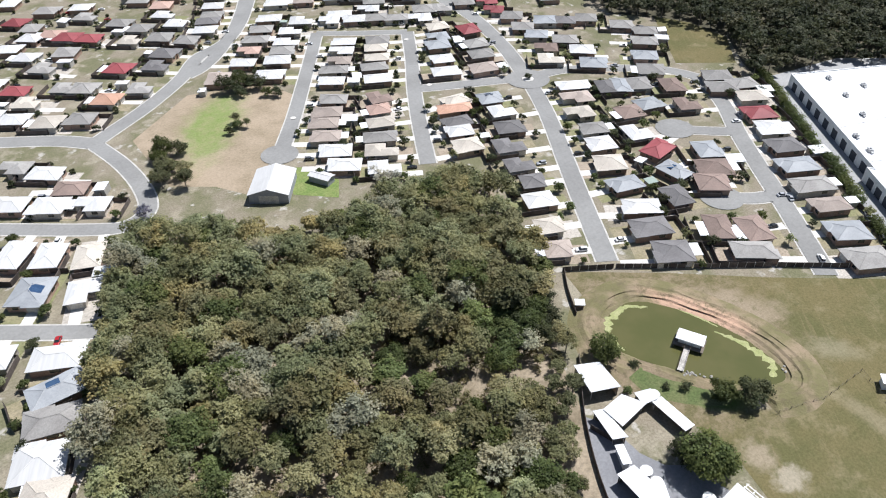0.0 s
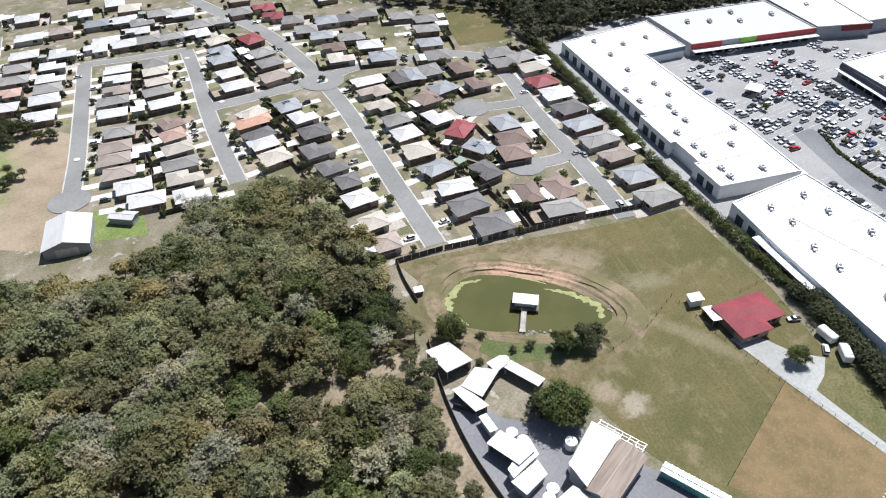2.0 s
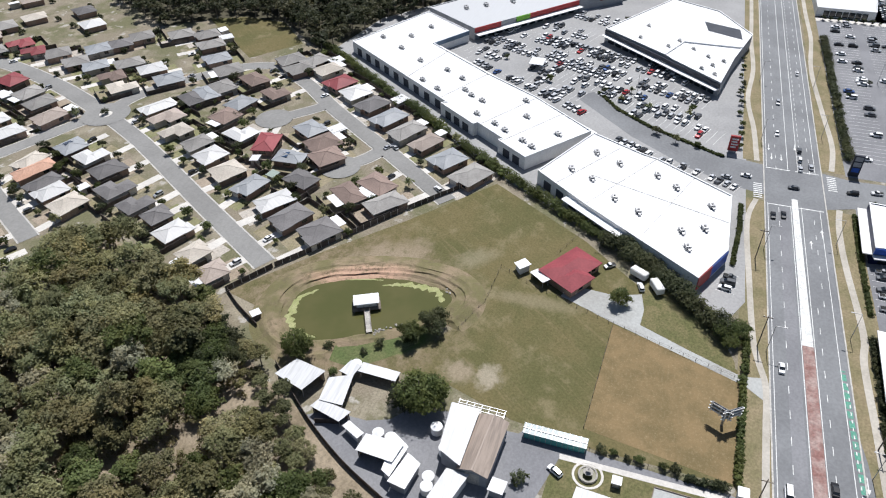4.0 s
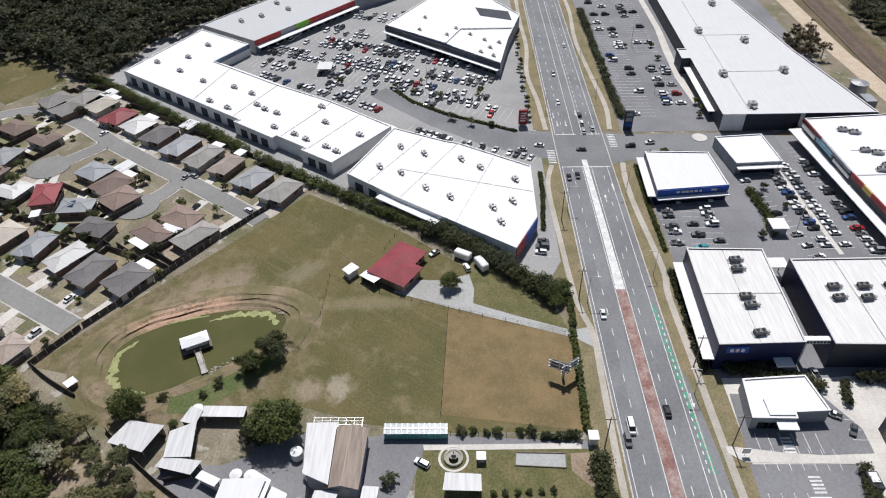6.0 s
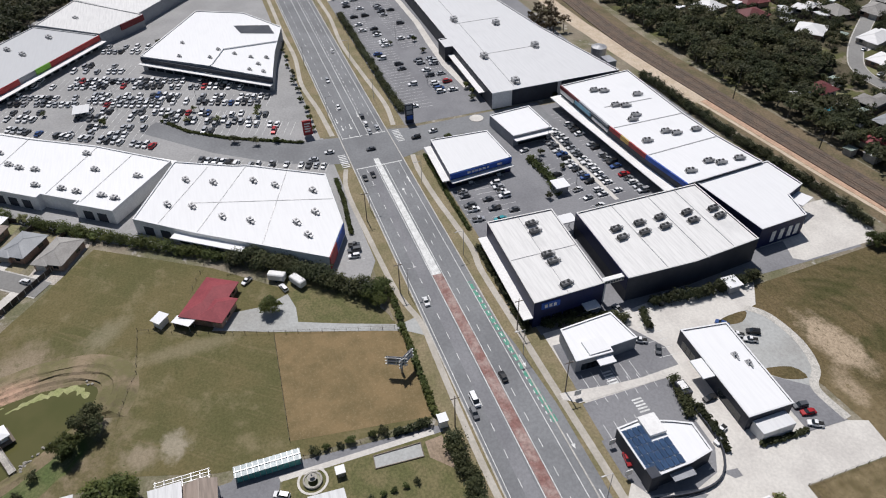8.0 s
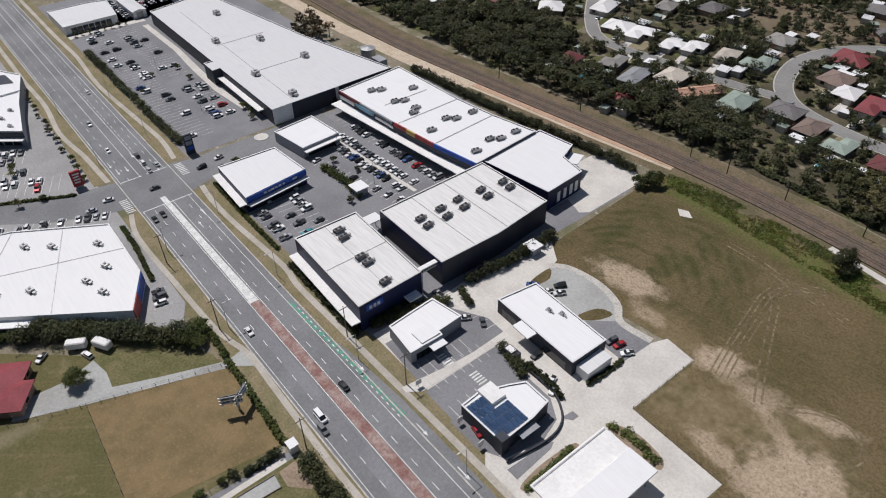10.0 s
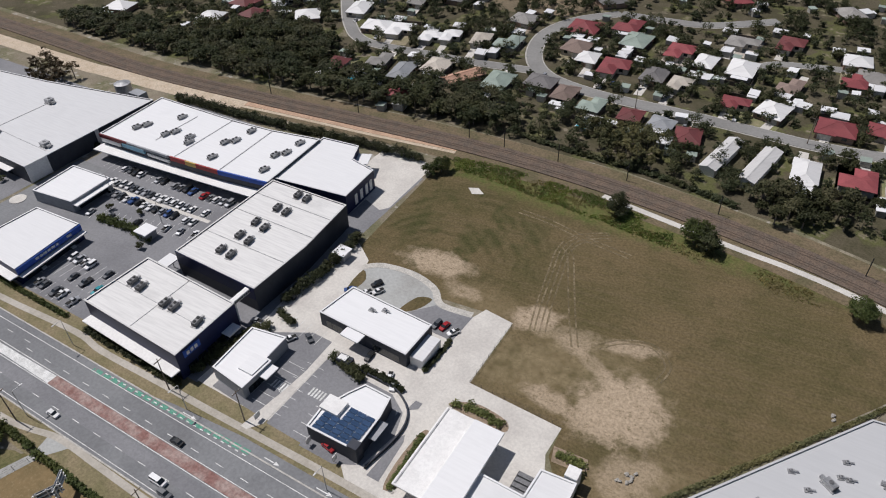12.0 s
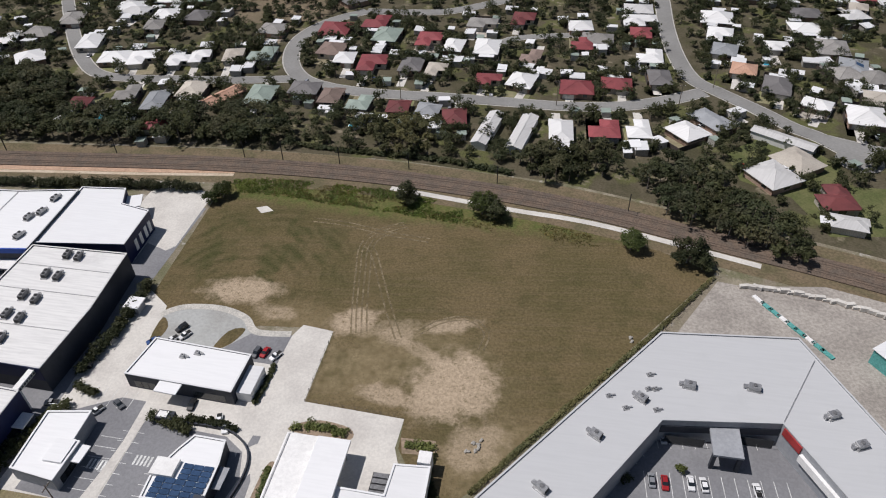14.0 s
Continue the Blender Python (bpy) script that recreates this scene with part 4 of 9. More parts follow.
def store(name, points, height, wall, roof, label, lip=0.25, category="shop building", cap=None):
    """A flat-roofed shop: walls with a parapet, a capping, and a roof deck inside it."""
    pts = ccw(points)
    thing = tagged(new(name), label, category)
    OUTLINES[thing.name] = pts
    n = len(pts)
    inner = inset(pts, 0.3)
    bm = bmesh.new()
    lo, hi = [bm.verts.new((*p, 0)) for p in pts], [bm.verts.new((*p, height)) for p in pts]
    ih, il = [bm.verts.new((*p, height)) for p in inner], [bm.verts.new((*p, height - lip - 0.3)) for p in inner]
    for i in range(n):
        j = (i + 1) % n
        bm.faces.new((lo[i], lo[j], hi[j], hi[i]))
        bm.faces.new((ih[i], ih[j], il[j], il[i]))
        bm.faces.new((hi[i], hi[j], ih[j], ih[i]))
    part("wall", bm, wall, thing)
    bm = bmesh.new()
    o, q = inset(pts, -0.06), inset(pts, 0.36)
    for z0, z1 in ((height + 0.004, height + 0.09),):
        oo, qq = [bm.verts.new((*p, z1)) for p in o], [bm.verts.new((*p, z1)) for p in q]
        ol = [bm.verts.new((*p, z0 - 0.12)) for p in o]
        for i in range(n):
            j = (i + 1) % n
            bm.faces.new((oo[i], oo[j], qq[j], qq[i]))
            bm.faces.new((ol[i], ol[j], oo[j], oo[i]))
    part("parapet_capping", bm, cap or roof, thing)
    part("roof", slab(inner, height - lip), roof, thing)
    return thing


OUTLINES = {}


def wall_frame(a, b, parent):
    """The pose of a wall's run between a and b, x along it and -y out of the building, and its length."""
    a, b = Vector(a), Vector(b)
    t = (b - a).normalized()
    p = (a + b) / 2 + Vector((t.y, -t.x)) * 0.5
    if inside(p.x, p.y, OUTLINES[parent.name]):
        a, b, t = b, a, -t
    return Matrix.Translation((a.x, a.y, 0)) @ Matrix.Rotation(math.atan2(t.y, t.x), 4, "Z"), (b - a).length


def band(name, a, b, z0, z1, out, material, parent, label=""):
    """A sign band on the outer side of a wall between a and b."""
    m, length = wall_frame(a, b, parent)
    return part(name, box(0, length, -out, -0.01, z0, z1, m=m), material, parent, label)


def seams(points, z, parent, lines, w=0.25):
    """Raised ridge and expansion flashings across a roof, each between two plan points."""
    for a, b in lines:
        part("roof_flashing", ribbon([a, b], -w / 2, w / 2, z + 0.25, z + 0.37), METAL, parent)


def awning(a, b, depth, z, parent, material=None):
    m, length = wall_frame(a, b, parent)
    return part("awning", box(0, length, -depth, -0.02, z - 0.25, z, m=m), material or WALL_WHITE, parent)


def openings(a, b, n, w, z0, z1, material, parent, name="shop_window", out=0.05, margin=2.0):
    """n openings along a wall, as framed panes set 5 cm proud."""
    m, length = wall_frame(a, b, parent)
    for i in range(n):
        x = margin + (length - 2 * margin) * (i + 0.5) / n
        part(name, box(x - w / 2, x + w / 2, -out, -0.004, z0, z1, m=m), material, parent)


# the mall
mall_a = store("mall_block", [(260, 132), (302, 112), (285, 87), (268, 97.5), (246, 67), (232, 44.5), (213, 21), (189.9, 38.7), (198, 50), (199.5, 48.9), (207.5, 60), (205.9, 61.1), (217.5, 77.1), (218.9, 75.4)], 5, WALL_WHITE, WHITE_ROOF, "long white-roofed shopping mall block with rendered walls")
seams(None, 4.5, mall_a, [((234, 97), (262, 89)), ((221, 79), (246, 67)), ((206.5, 59), (232, 44)), ((199, 48), (222, 33))])
openings((260, 132), (218.9, 75.4), 9, 3.6, 0.1, 3.4, WALL_DARK, mall_a, "roller_door")
openings((217.5, 77.1), (205.9, 61.1), 3, 3.4, 0.1, 3.2, WALL_DARK, mall_a, "roller_door")
openings((198, 50), (189.9, 38.7), 2, 3.4, 0.1, 3.2, WALL_DARK, mall_a, "roller_door")
band("sign_band", (285, 87), (268, 97.5), 3.2, 4.9, 0.3, surface("faded_blue_panel", (0.16, 0.22, 0.30), None, 0.3, 2, 0.6, fine_amount=0.05), mall_a, "faded blue-grey sign band")
awning((268, 97.5), (213, 21), 3.0, 3.2, mall_a)
openings((268, 97.5), (213, 21), 18, 3.8, 0.2, 2.8, GLASS, mall_a)
mall_b = store("mall_block", [(183.5, 33), (212, 20), (203, 2.5), (201.5, -2), (187, -25), (160, -24.5), (146, -17.5), (170, 16)], 5, WALL_WHITE, WHITE_ROOF, "white-roofed mall block with a chamfered corner by the road")
seams(None, 4.5, mall_b, [((179, 26), (205, 10)), ((170, 16), (201.5, -2)), ((158, -1), (194, -14)), ((186, 16), (173, -24.5))])
openings((183.5, 33), (170, 16), 3, 3.4, 0.1, 3.2, WALL_DARK, mall_b, "roller_door")
openings((170, 16), (146, -17.5), 4, 3.0, 0.1, 2.6, WALL_GREY, mall_b, "roller_door")
band("rear_canopy", (174.5, 21.5), (161, 3), 3.4, 3.7, 3.0, WHITE_ROOF, mall_b)
band("sign_band", (146, -17.5), (152, -20.6), 0.8, 4.9, 0.25, SIGN_RED, mall_b, "dark red sign panel")
band("sign_band", (152, -20.6), (160, -24.5), 1.2, 4.7, 0.25, SIGN_BLUE, mall_b, "dark navy sign panel")
band("sign_band", (160, -24.5), (186.6, -25), 3.0, 4.7, 0.2, WALL_DARK, mall_b)
mall_c = store("mall_block", [(287, 85), (334, 47), (356, 76), (306, 113)], 5.5, WALL_GREY, TRADE_ROOF, "grey-roofed mall block with red and lime sign bands")
band("sign_band", (287, 85), (298, 76), 3.4, 5.6, 0.4, SIGN_RED, mall_c, "bright red sign band")
band("sign_band", (305, 70.5), (311, 65.6), 3.4, 5.6, 0.4, SIGN_GREEN, mall_c, "lime green sign band")
band("sign_band", (311, 65.6), (334, 47), 3.4, 5.6, 0.4, SIGN_RED, mall_c, "bright red sign band")
awning((287, 85), (334, 47), 3.5, 3.2, mall_c)
openings((287, 85), (334, 47), 12, 3.4, 0.2, 2.8, GLASS, mall_c)
mall_e = store("mall_block", [(334.5, 46.5), (352, 28), (385, 60), (357, 75)], 6, WALL_GREY, ZINC_ROOF, "mall block with a weathered ribbed roof and dark red sign band")
band("sign_band", (342, 38), (352, 28), 3.4, 6.0, 0.4, surface("maroon_sign_panel", (0.2, 0.03, 0.035), None, 0.3, 2, 0.5), mall_e, "maroon sign band")
store("mall_block", [(354, 30), (420, -20), (445, 20), (388, 62)], 6, WALL_GREY, ZINC_ROOF, "large grey mall block at the end of the car park")
mall_d = store("mall_block", [(302, 29.5), (281, 2.5), (277, -1), (261, -19.5), (285, -24), (312, -31), (336, -17), (347, 4)], 6, WALL_GREY, WHITE_ROOF, "free-standing white-roofed supermarket in the car park")
openings((302, 29.5), (277, -1), 8, 3.6, 0.2, 2.8, GLASS, mall_d)
openings((277, -1), (261, -19.5), 6, 3.0, 0.2, 2.8, GLASS, mall_d)
band("sign_band", (302, 29.5), (261, -19.5), 3.6, 5.2, 0.35, WALL_DARK, mall_d)
awning((302, 29.5), (261, -19.5), 2.5, 3.4, mall_d)
part("plant_well", slab([(322, -11), (311.5, -13), (305.5, -27), (316.5, -26)], 5.8), WALL_DARK, mall_d)
part("lower_roof_step", ribbon([(281, 2.5), (296, -4), (296, -27)], -0.2, 0.2, 5.5, 6.4), WHITE_ROOF, mall_d)

# the retail centre
hardware = store("hardware_store", [(345, -97), (352, -128), (268, -138), (216.5, -147.5), (216, -94), (262, -95), (262, -91.6), (271, -91.8), (271, -95.3), (300, -96)], 6.5, WALL_DARK, GREY_ROOF, "huge light-grey-roofed hardware store with charcoal walls")
seams(None, 6.0, hardware, [((250, -104), (250, -128)), ((219, -104), (335, -108)), ((285, -104), (285, -126))], 0.2)
band("white_end_panel", (216, -94), (216, -102), 0.1, 6.5, 0.12, WALL_WHITE, hardware)
band("white_end_panel", (216.2, -121), (216.2, -122.5), 0.1, 6.5, 0.12, WALL_WHITE, hardware)
awning((261, -95), (224, -94.2), 2.4, 3.4, hardware)
openings((261, -95), (224, -94.2), 8, 3.6, 0.2, 2.8, GLASS, hardware)
pad = store("pad_shop", [(205, -88.5), (206.5, -104.5), (189.5, -105.5), (188.5, -90.5)], 4.2, WALL_GREY, WHITE_ROOF, "small white flat-roofed shop with deep eaves", lip=0.25)
band("awning", (188.5, -90.5), (189.5, -105.5), 2.9, 3.2, 2.2, WALL_WHITE, pad)
openings((188.5, -90.5), (189.5, -105.5), 5, 2.2, 0.2, 2.5, GLASS, pad)
bank = store("bank_shop", [(194, -62.5), (193, -82.5), (174.5, -83.5), (172, -61.5)], 5.6, WALL_BLUE, WHITE_ROOF, "white-roofed shop with blue sign fascia", lip=0.2)
band("sign_band", (172, -61.5), (174.5, -83.5), 3.6, 5.4, 0.4, SIGN_BLUE, bank, "royal blue sign fascia")
for y, w in ((-68, 1.0), (-69.4, 0.8), (-70.6, 1.1), (-72.0, 0.9), (-73.4, 1.0), (-74.8, 0.7), (-79, 1.6)):
    part("sign_bar", box(171.9 + (-y - 61.5) * 0.1136 - 0.5, 171.9 + (-y - 61.5) * 0.1136 - 0.4, y - w / 2, y + w / 2, 4.2, 4.9), PAINT_WHITE, bank)
band("awning", (172, -61.5), (174.5, -83.5), 2.9, 3.2, 2.0, WALL_WHITE, bank)
band("awning", (194, -62.5), (172, -61.5), 2.9, 3.2, 2.4, WALL_WHITE, bank)
openings((172, -61.5), (174.5, -83.5), 7, 2.4, 0.2, 2.6, GLASS, bank)
strip_shops = store("strip_shop", [(210.5, -119.5), (213, -149), (176, -149), (159, -150.4), (141, -153.6), (138.5, -125), (157, -122.5), (176, -121)], 7.7, WALL_DARK, WHITE_ROOF, "long white-roofed row of shops with coloured sign fascia")
seams(None, 7.2, strip_shops, [((176, -121.5), (176.5, -148.6)), ((157, -123), (159, -150)), ((190, -126), (190, -145))], 0.35)
DEEP_RED = surface("dark_red_fascia", (0.16, 0.03, 0.035), None, 0.3, 2, 0.5, fine_amount=0.05)
for a, b, m_, w_, z0, z1, o in (((210.5, -119.5), (197, -120.1), DEEP_RED, "dark red sign fascia", 6.6, 7.82, 0.6), ((210, -119.5), (201, -119.9), WALL_WHITE, "white sign panel", 5.0, 6.4, 0.5),
                                ((199.5, -120), (189, -120.4), SIGN_CYAN, "pale blue sign panel", 5.6, 7.0, 0.7), ((197, -120.1), (178, -120.9), WALL_GREY, "", 6.9, 7.82, 0.6), ((188, -120.5), (178, -120.9), WALL_WHITE, "", 5.0, 6.0, 0.4),
                                ((177, -121), (170.5, -121.5), SIGN_RED, "red sign fascia", 6.3, 7.82, 0.5), ((170.5, -121.5), (166, -121.8), SIGN_YELLOW, "yellow sign panel", 6.3, 7.82, 0.55), ((166, -121.8), (157, -122.5), SIGN_RED, "red sign fascia", 6.3, 7.82, 0.5),
                                ((157, -122.5), (138.5, -125), SIGN_BLUE, "royal blue sign fascia", 6.3, 7.82, 0.5)):
    band("sign_fascia", b, a, z0, z1, o, m_, strip_shops, w_)
band("awning", (138.5, -125), (210.5, -119.5), 3.6, 3.9, 4.5, WALL_WHITE, strip_shops)
for i in range(14):
    x = 142 + i * 5.1
    part("awning_post", rod(x, -118.4 - (211 - x) * 0.074 + 0.3, 0.04, 3.6, 0.12), METAL, strip_shops)
warehouse = store("warehouse", [(139.5, -128.5), (141.5, -156), (127.5, -157.3), (124.4, -149.8), (114.6, -147.6), (113.4, -131.6)], 7, WALL_BLUE, WHITE_ROOF, "navy-walled warehouse with a white roof")
for y in (-137.5, -140.5, -143.5, -146.0):
    band("white_window", (113.4 + (-y - 131.6) * 0.075, y), (113.4 + (-y - 133) * 0.075, y + 1.4), 1.0, 4.6, 0.12, WALL_WHITE, warehouse)
band("loading_canopy", (127.0, -156.1), (124.6, -150.3), 4.6, 4.9, 4.6, WHITE_ROOF, warehouse)
show_i = store("showroom", [(137, -87), (137.5, -126.5), (109.5, -127), (107.3, -106), (107.7, -86.2)], 8, WALL_DARK, ZINC_ROOF, "dark-walled showroom with weathered zinc roof and parapets")
seams(None, 7.5, show_i, [((107.9, -98), (137, -98)), ((107.4, -110), (137, -110)), ((108.5, -119), (137, -119))], 0.2)
band("sign_fascia", (137, -86.9), (107.7, -86.1), 4.0, 8.05, 0.15, WALL_BLUE, show_i, "navy blue side wall")
show_j = store("showroom", [(141.2, -61.5), (140.6, -81), (107.8, -79.5), (107.2, -60)], 8.5, WALL_BLUE, ZINC_ROOF, "dark-walled showroom with rooftop air conditioners")
seams(None, 8.0, show_j, [((141, -70.6), (107.5, -69.5)), ((124, -61), (124, -80))], 0.15)
band("sign_oval", (107.3, -62.0), (107.4, -67), 5.6, 7.6, 0.25, SIGN_BLUE, show_j, "blue sign panel with white bars")
for y in (-63.2, -64.4, -65.6):
    part("sign_bar", box(106.95, 107.02, y - 0.4, y + 0.4, 6.1, 7.1), PAINT_WHITE, show_j)
band("awning", (141.2, -61.5), (107.2, -60), 3.2, 3.5, 2.6, WALL_WHITE, show_j)
openings((141.2, -61.5), (107.2, -60), 9, 2.8, 0.3, 3.0, GLASS, show_j)
openings((107.2, -60), (107.8, -79.5), 5, 2.6, 0.4, 2.8, GLASS, show_j)
band("entry_canopy", (107.7, -73.5), (107.75, -77.5), 3.2, 3.5, 2.8, WALL_WHITE, show_j)

arch = tagged(new("entry_arch"), "white steel entry arch between two showrooms", "arch")
for y in (-80.6, -86.8):
    part("post", box(109.4, 110.4, y - 0.5, y + 0.5, 0.04, 6.2), WALL_WHITE, arch)
part("beam", box(109.2, 110.6, -87.4, -80.0, 6.2, 7.4), WALL_WHITE, arch)
bm = bmesh.new()
for i in range(8):
    add_box(bm, 109.1, 109.19, -86.6 + i * 0.78, -86.6 + i * 0.78 + 0.5, 6.5, 7.1)
part("sign_bars", bm, WALL_DARK, arch)
walkway = tagged(new("covered_walkway"), "white-roofed covered walkway between showrooms", "walkway")
part("roof", box(137.5, 141.5, -88, -80.5, 4.4, 4.7), WHITE_ROOF, walkway)
for x in (138, 141):
    for y in (-87.5, -81.2):
        part("post", rod(x, y, 0.04, 4.4, 0.15), METAL, walkway)
rest_k = store("restaurant", [(101, -64.2), (101.6, -72), (102, -78.4), (92.4, -80), (92, -72.6), (90.4, -72.4), (90.6, -63)], 4, WALL_GREY, WHITE_ROOF, "white-roofed fast food restaurant with stepped eaves", lip=0.2, category="restaurant")
band("lower_roof", (90.5, -68), (90.4, -72.2), 3.0, 3.25, 2.4, WHITE_ROOF, rest_k)
part("roof_step", box(91.0, 95.4, -72.2, -66.8, 3.9, 4.35, bevel=0.04), WHITE_ROOF, rest_k)
openings((90.6, -63), (90.4, -72.4), 4, 2.2, 0.3, 2.4, GLASS, rest_k)
rest_l = store("restaurant", [(69, -73.8), (67, -77.6), (60, -77.4), (59, -72), (58.6, -62.4), (71.2, -62.2), (71.6, -67.5)], 4.3, WALL_DARK, WHITE_ROOF, "dark-walled restaurant with solar panels on its white roof", lip=0.2, category="restaurant")
part("roof_box", box(66.8, 71.8, -71.2, -67.2, 3.9, 5.0, bevel=0.05), WALL_WHITE, rest_l)
part("corner_tower", box(58.2, 60.6, -64.4, -62.2, 0.06, 4.9, bevel=0.05), WALL_DARK, rest_l)
part("drive_through_canopy", box(57.0, 59.0, -72, -67, 2.9, 3.1), WALL_GREY, rest_l)
part("bin_enclosure", box(75.2, 79.0, -84.0, -81.8, 0.06, 2.2), WALL_DARK, rest_l)
part("enclosure_roof", box(76.4, 78.6, -83.6, -82.0, 2.3, 2.5), WALL_WHITE, rest_l)
# cell blue is raised in the base colour to stand for reflected sky
SOLAR = surface("solar_cells", (0.035, 0.07, 0.14), (0.045, 0.085, 0.165), 0.5, 3.0, 0.15, 0.0, 0.5, bump=0.0, each=0.1)
panels = tagged(new("solar_array"), "dark blue solar panels tilted on a restaurant roof", "solar panels")
panel_me = mesh_of(box(-1.02, 1.02, -0.55, 0.55, 0, 0.05), "solar_panel", SOLAR)
for i in range(5):
    for j in range(9):
        x, y = 60.5 + i * 2.16, -63.0 - j * 1.22
        if (x > 66 and y < -66.8) or y < -70.8:
            continue
        ob = new("solar_panel", panel_me)
        ob.parent = panels
        ob.matrix_basis = pose(x, y, 4.32, 0, 0, 0)
medical = store("medical_centre", [(90.5, -90.5), (88.8, -102.2), (63.8, -100.6), (64, -89.3)], 4.6, WALL_DARK, WHITE_ROOF, "long white-roofed single-storey building with deep porch", lip=0.2)
band("porch_roof", (76, -89.8), (81.5, -90.1), 4.0, 4.3, 3.0, WHITE_ROOF, medical)
part("side_annex", box(60.2, 63.8, -98.8, -90.6, 0.04, 3.0, bevel=0.04), GREY_ROOF, medical)
openings((64, -89.3), (76, -89.8), 4, 2.0, 0.5, 2.6, GLASS, medical)
openings((81.5, -90.1), (90.5, -90.5), 3, 2.0, 0.5, 2.6, GLASS, medical)
station = store("petrol_station", [(34.2, -64), (34.2, -71), (24.6, -70.8), (24.2, -77.8), (16.8, -78.4), (16.4, -60), (34, -60)], 4, WALL_WHITE, WHITE_ROOF, "white-roofed petrol station shop with a yard", lip=0.15, category="petrol station")
part("forecourt_canopy", box(33.9, 40.9, -81, -58.5, 4.7, 5.3, bevel=0.05), WHITE_ROOF, station, "bright white canopy roof")
part("lower_canopy", box(40.95, 48, -81.5, -60, 3.9, 4.3, bevel=0.05), WALL_WHITE, station, "pale flat roof beside the canopy")
part("roof_flashing", ribbon([(47.4, -81.2), (47.4, -60.4)], -0.15, 0.15, 4.3, 4.45), METAL, station)
for x in (35, 39.8, 46.5):
    for y in (-79.6, -73, -66):
        part("post", rod(x, y, 0.045, 3.95, 0.16), METAL, station)
part("roof_box", box(16.9, 19.6, -81.4, -78.6, 0.04, 4.6, bevel=0.04), WALL_WHITE, station)
part("yard_plant", box(24.9, 28.4, -77.0, -71.4, 0.05, 1.3), DARK_METAL, station)
for i in range(4):
    part("plant_grille", box(25.1, 28.2, -76.8 + i * 1.35, -75.8 + i * 1.35, 1.3, 1.6), UNIT_GREY, station)
part("shop_window", box(28.8, 33.5, -71.07, -71.0, 0.4, 2.8), GLASS, station)
trade = store("trade_centre", [(7.5, -70.5), (-30, -120.5), (-61, -123.5), (-73, -98), (-92, -70), (-78, -62), (-66, -74), (-52.8, -98), (-28.7, -95), (-10, -68)], 7, WALL_GREY, TRADE_ROOF, "L-shaped grey-roofed trade centre round a car park")
seams(None, 6.5, trade, [((-52.8, -98), (-63, -117))], 0.2)


for a, b, m_, z0, z1, o in (((-28.7, -95), (-52.8, -98), WALL_DARK, 3.2, 5.2, 0.2), ((-53.2, -97.3), (-55.6, -92.9), SIGN_RED, 4.6, 6.6, 0.3), ((-55.8, -92.5), (-66, -74), WALL_WHITE, 3.4, 5.2, 0.8)):
    band("sign_fascia", a, b, z0, z1, o, m_, trade)
part("entry_porch", box(-44.5, -38.6, -97.5, -89.5, 4.6, 5.1), WALL_GREY, trade)
for x in (-44, -39):
    part("porch_post", box(x - 0.4, x + 0.4, -90.5, -89.7, 0.06, 4.6), WALL_DARK, trade)
for y0, y1, x0, x1 in ((-97, -94.9, -38, -30), (-99, -97.0, -52, -45)):
    part("shop_window", box(x0, x1, y1 + 0.3, y1 + 0.4, 0.3, 2.8), GLASS, trade)


# ---- rooftop units ----
def rooftop_unit(label, l, w, h, twin=False, casing_of=None):
    u = tagged(new("rooftop_unit"), label, "air conditioner", "rooftop units")
    part("frame", box(-l / 2 - 0.3, l / 2 + 0.3, -w / 2 - 0.2, w / 2 + 0.2, 0, 0.25), METAL, u)
    casing = part("casing", box(-l / 2, l / 2, -w / 2, w / 2, 0.25, h, bevel=0.06), casing_of or (UNIT_GREY if twin else METAL), u)
    for x in ((-l / 4, l / 4) if twin else (0,)):
        part("fan", rod(x, 0, h, h + 0.18, min(l / 5.5, w / 3.2), 12), DARK_METAL if twin else UNIT_GREY, casing)
    part("duct", box(-l / 2 - 1.0, -l / 2, -w / 4, w / 4, 0.25, h * 0.6), METAL, u)
    part("grille", box(l / 2, l / 2 + 0.06, -w / 2 + 0.1, w / 2 - 0.1, 0.4, h - 0.15), DARK_METAL, casing)
    return u


def put_units(first, places, z, turn):
    z += 0.25
    first.matrix_basis = pose(*places[0], z, 0, 0, turn)
    for x, y in places[1:]:
        copy_thing(first, pose(x, y, z, 0, 0, turn + random.uniform(-4, 4)))


vent = rooftop_unit("grey metal ventilation unit on a white mall roof", 1.9, 1.5, 1.1)
put_units(vent, [(268, 121), (272.5, 109.5), (284.5, 104.5), (259.5, 109), (250, 97), (244.5, 83.5), (233.5, 90), (228, 82), (239, 75.5), (230, 71.5), (226.5, 68), (223.5, 63), (228, 47.5), (216.5, 44.5), (213.5, 62), (208.5, 54), (205, 49.5),
                 (207.5, 31.5), (200, 42), (197, 38.2)], 4.5, 50)
put_units(rooftop_unit("grey metal ventilation unit on a white mall roof", 1.9, 1.5, 1.1), [(199.5, 17), (195, 9), (191.5, -3), (186.5, -9), (179.5, -19.5), (187.5, 23), (184, 16), (175.5, 8), (170.5, 0.5), (165, -12), (158, -14), (168, -18)], 4.5, 20)
put_units(rooftop_unit("dark twin-fan rooftop air conditioner with a duct", 2.7, 1.3, 1.35, True), [(125, -123.6), (121.5, -123.3), (126, -115.6), (122.3, -115.2), (126.7, -107.3), (122.6, -106.4), (126.4, -100.6), (122.3, -99.8), (126.3, -93.3), (122.4, -93)], 7.5, 95)
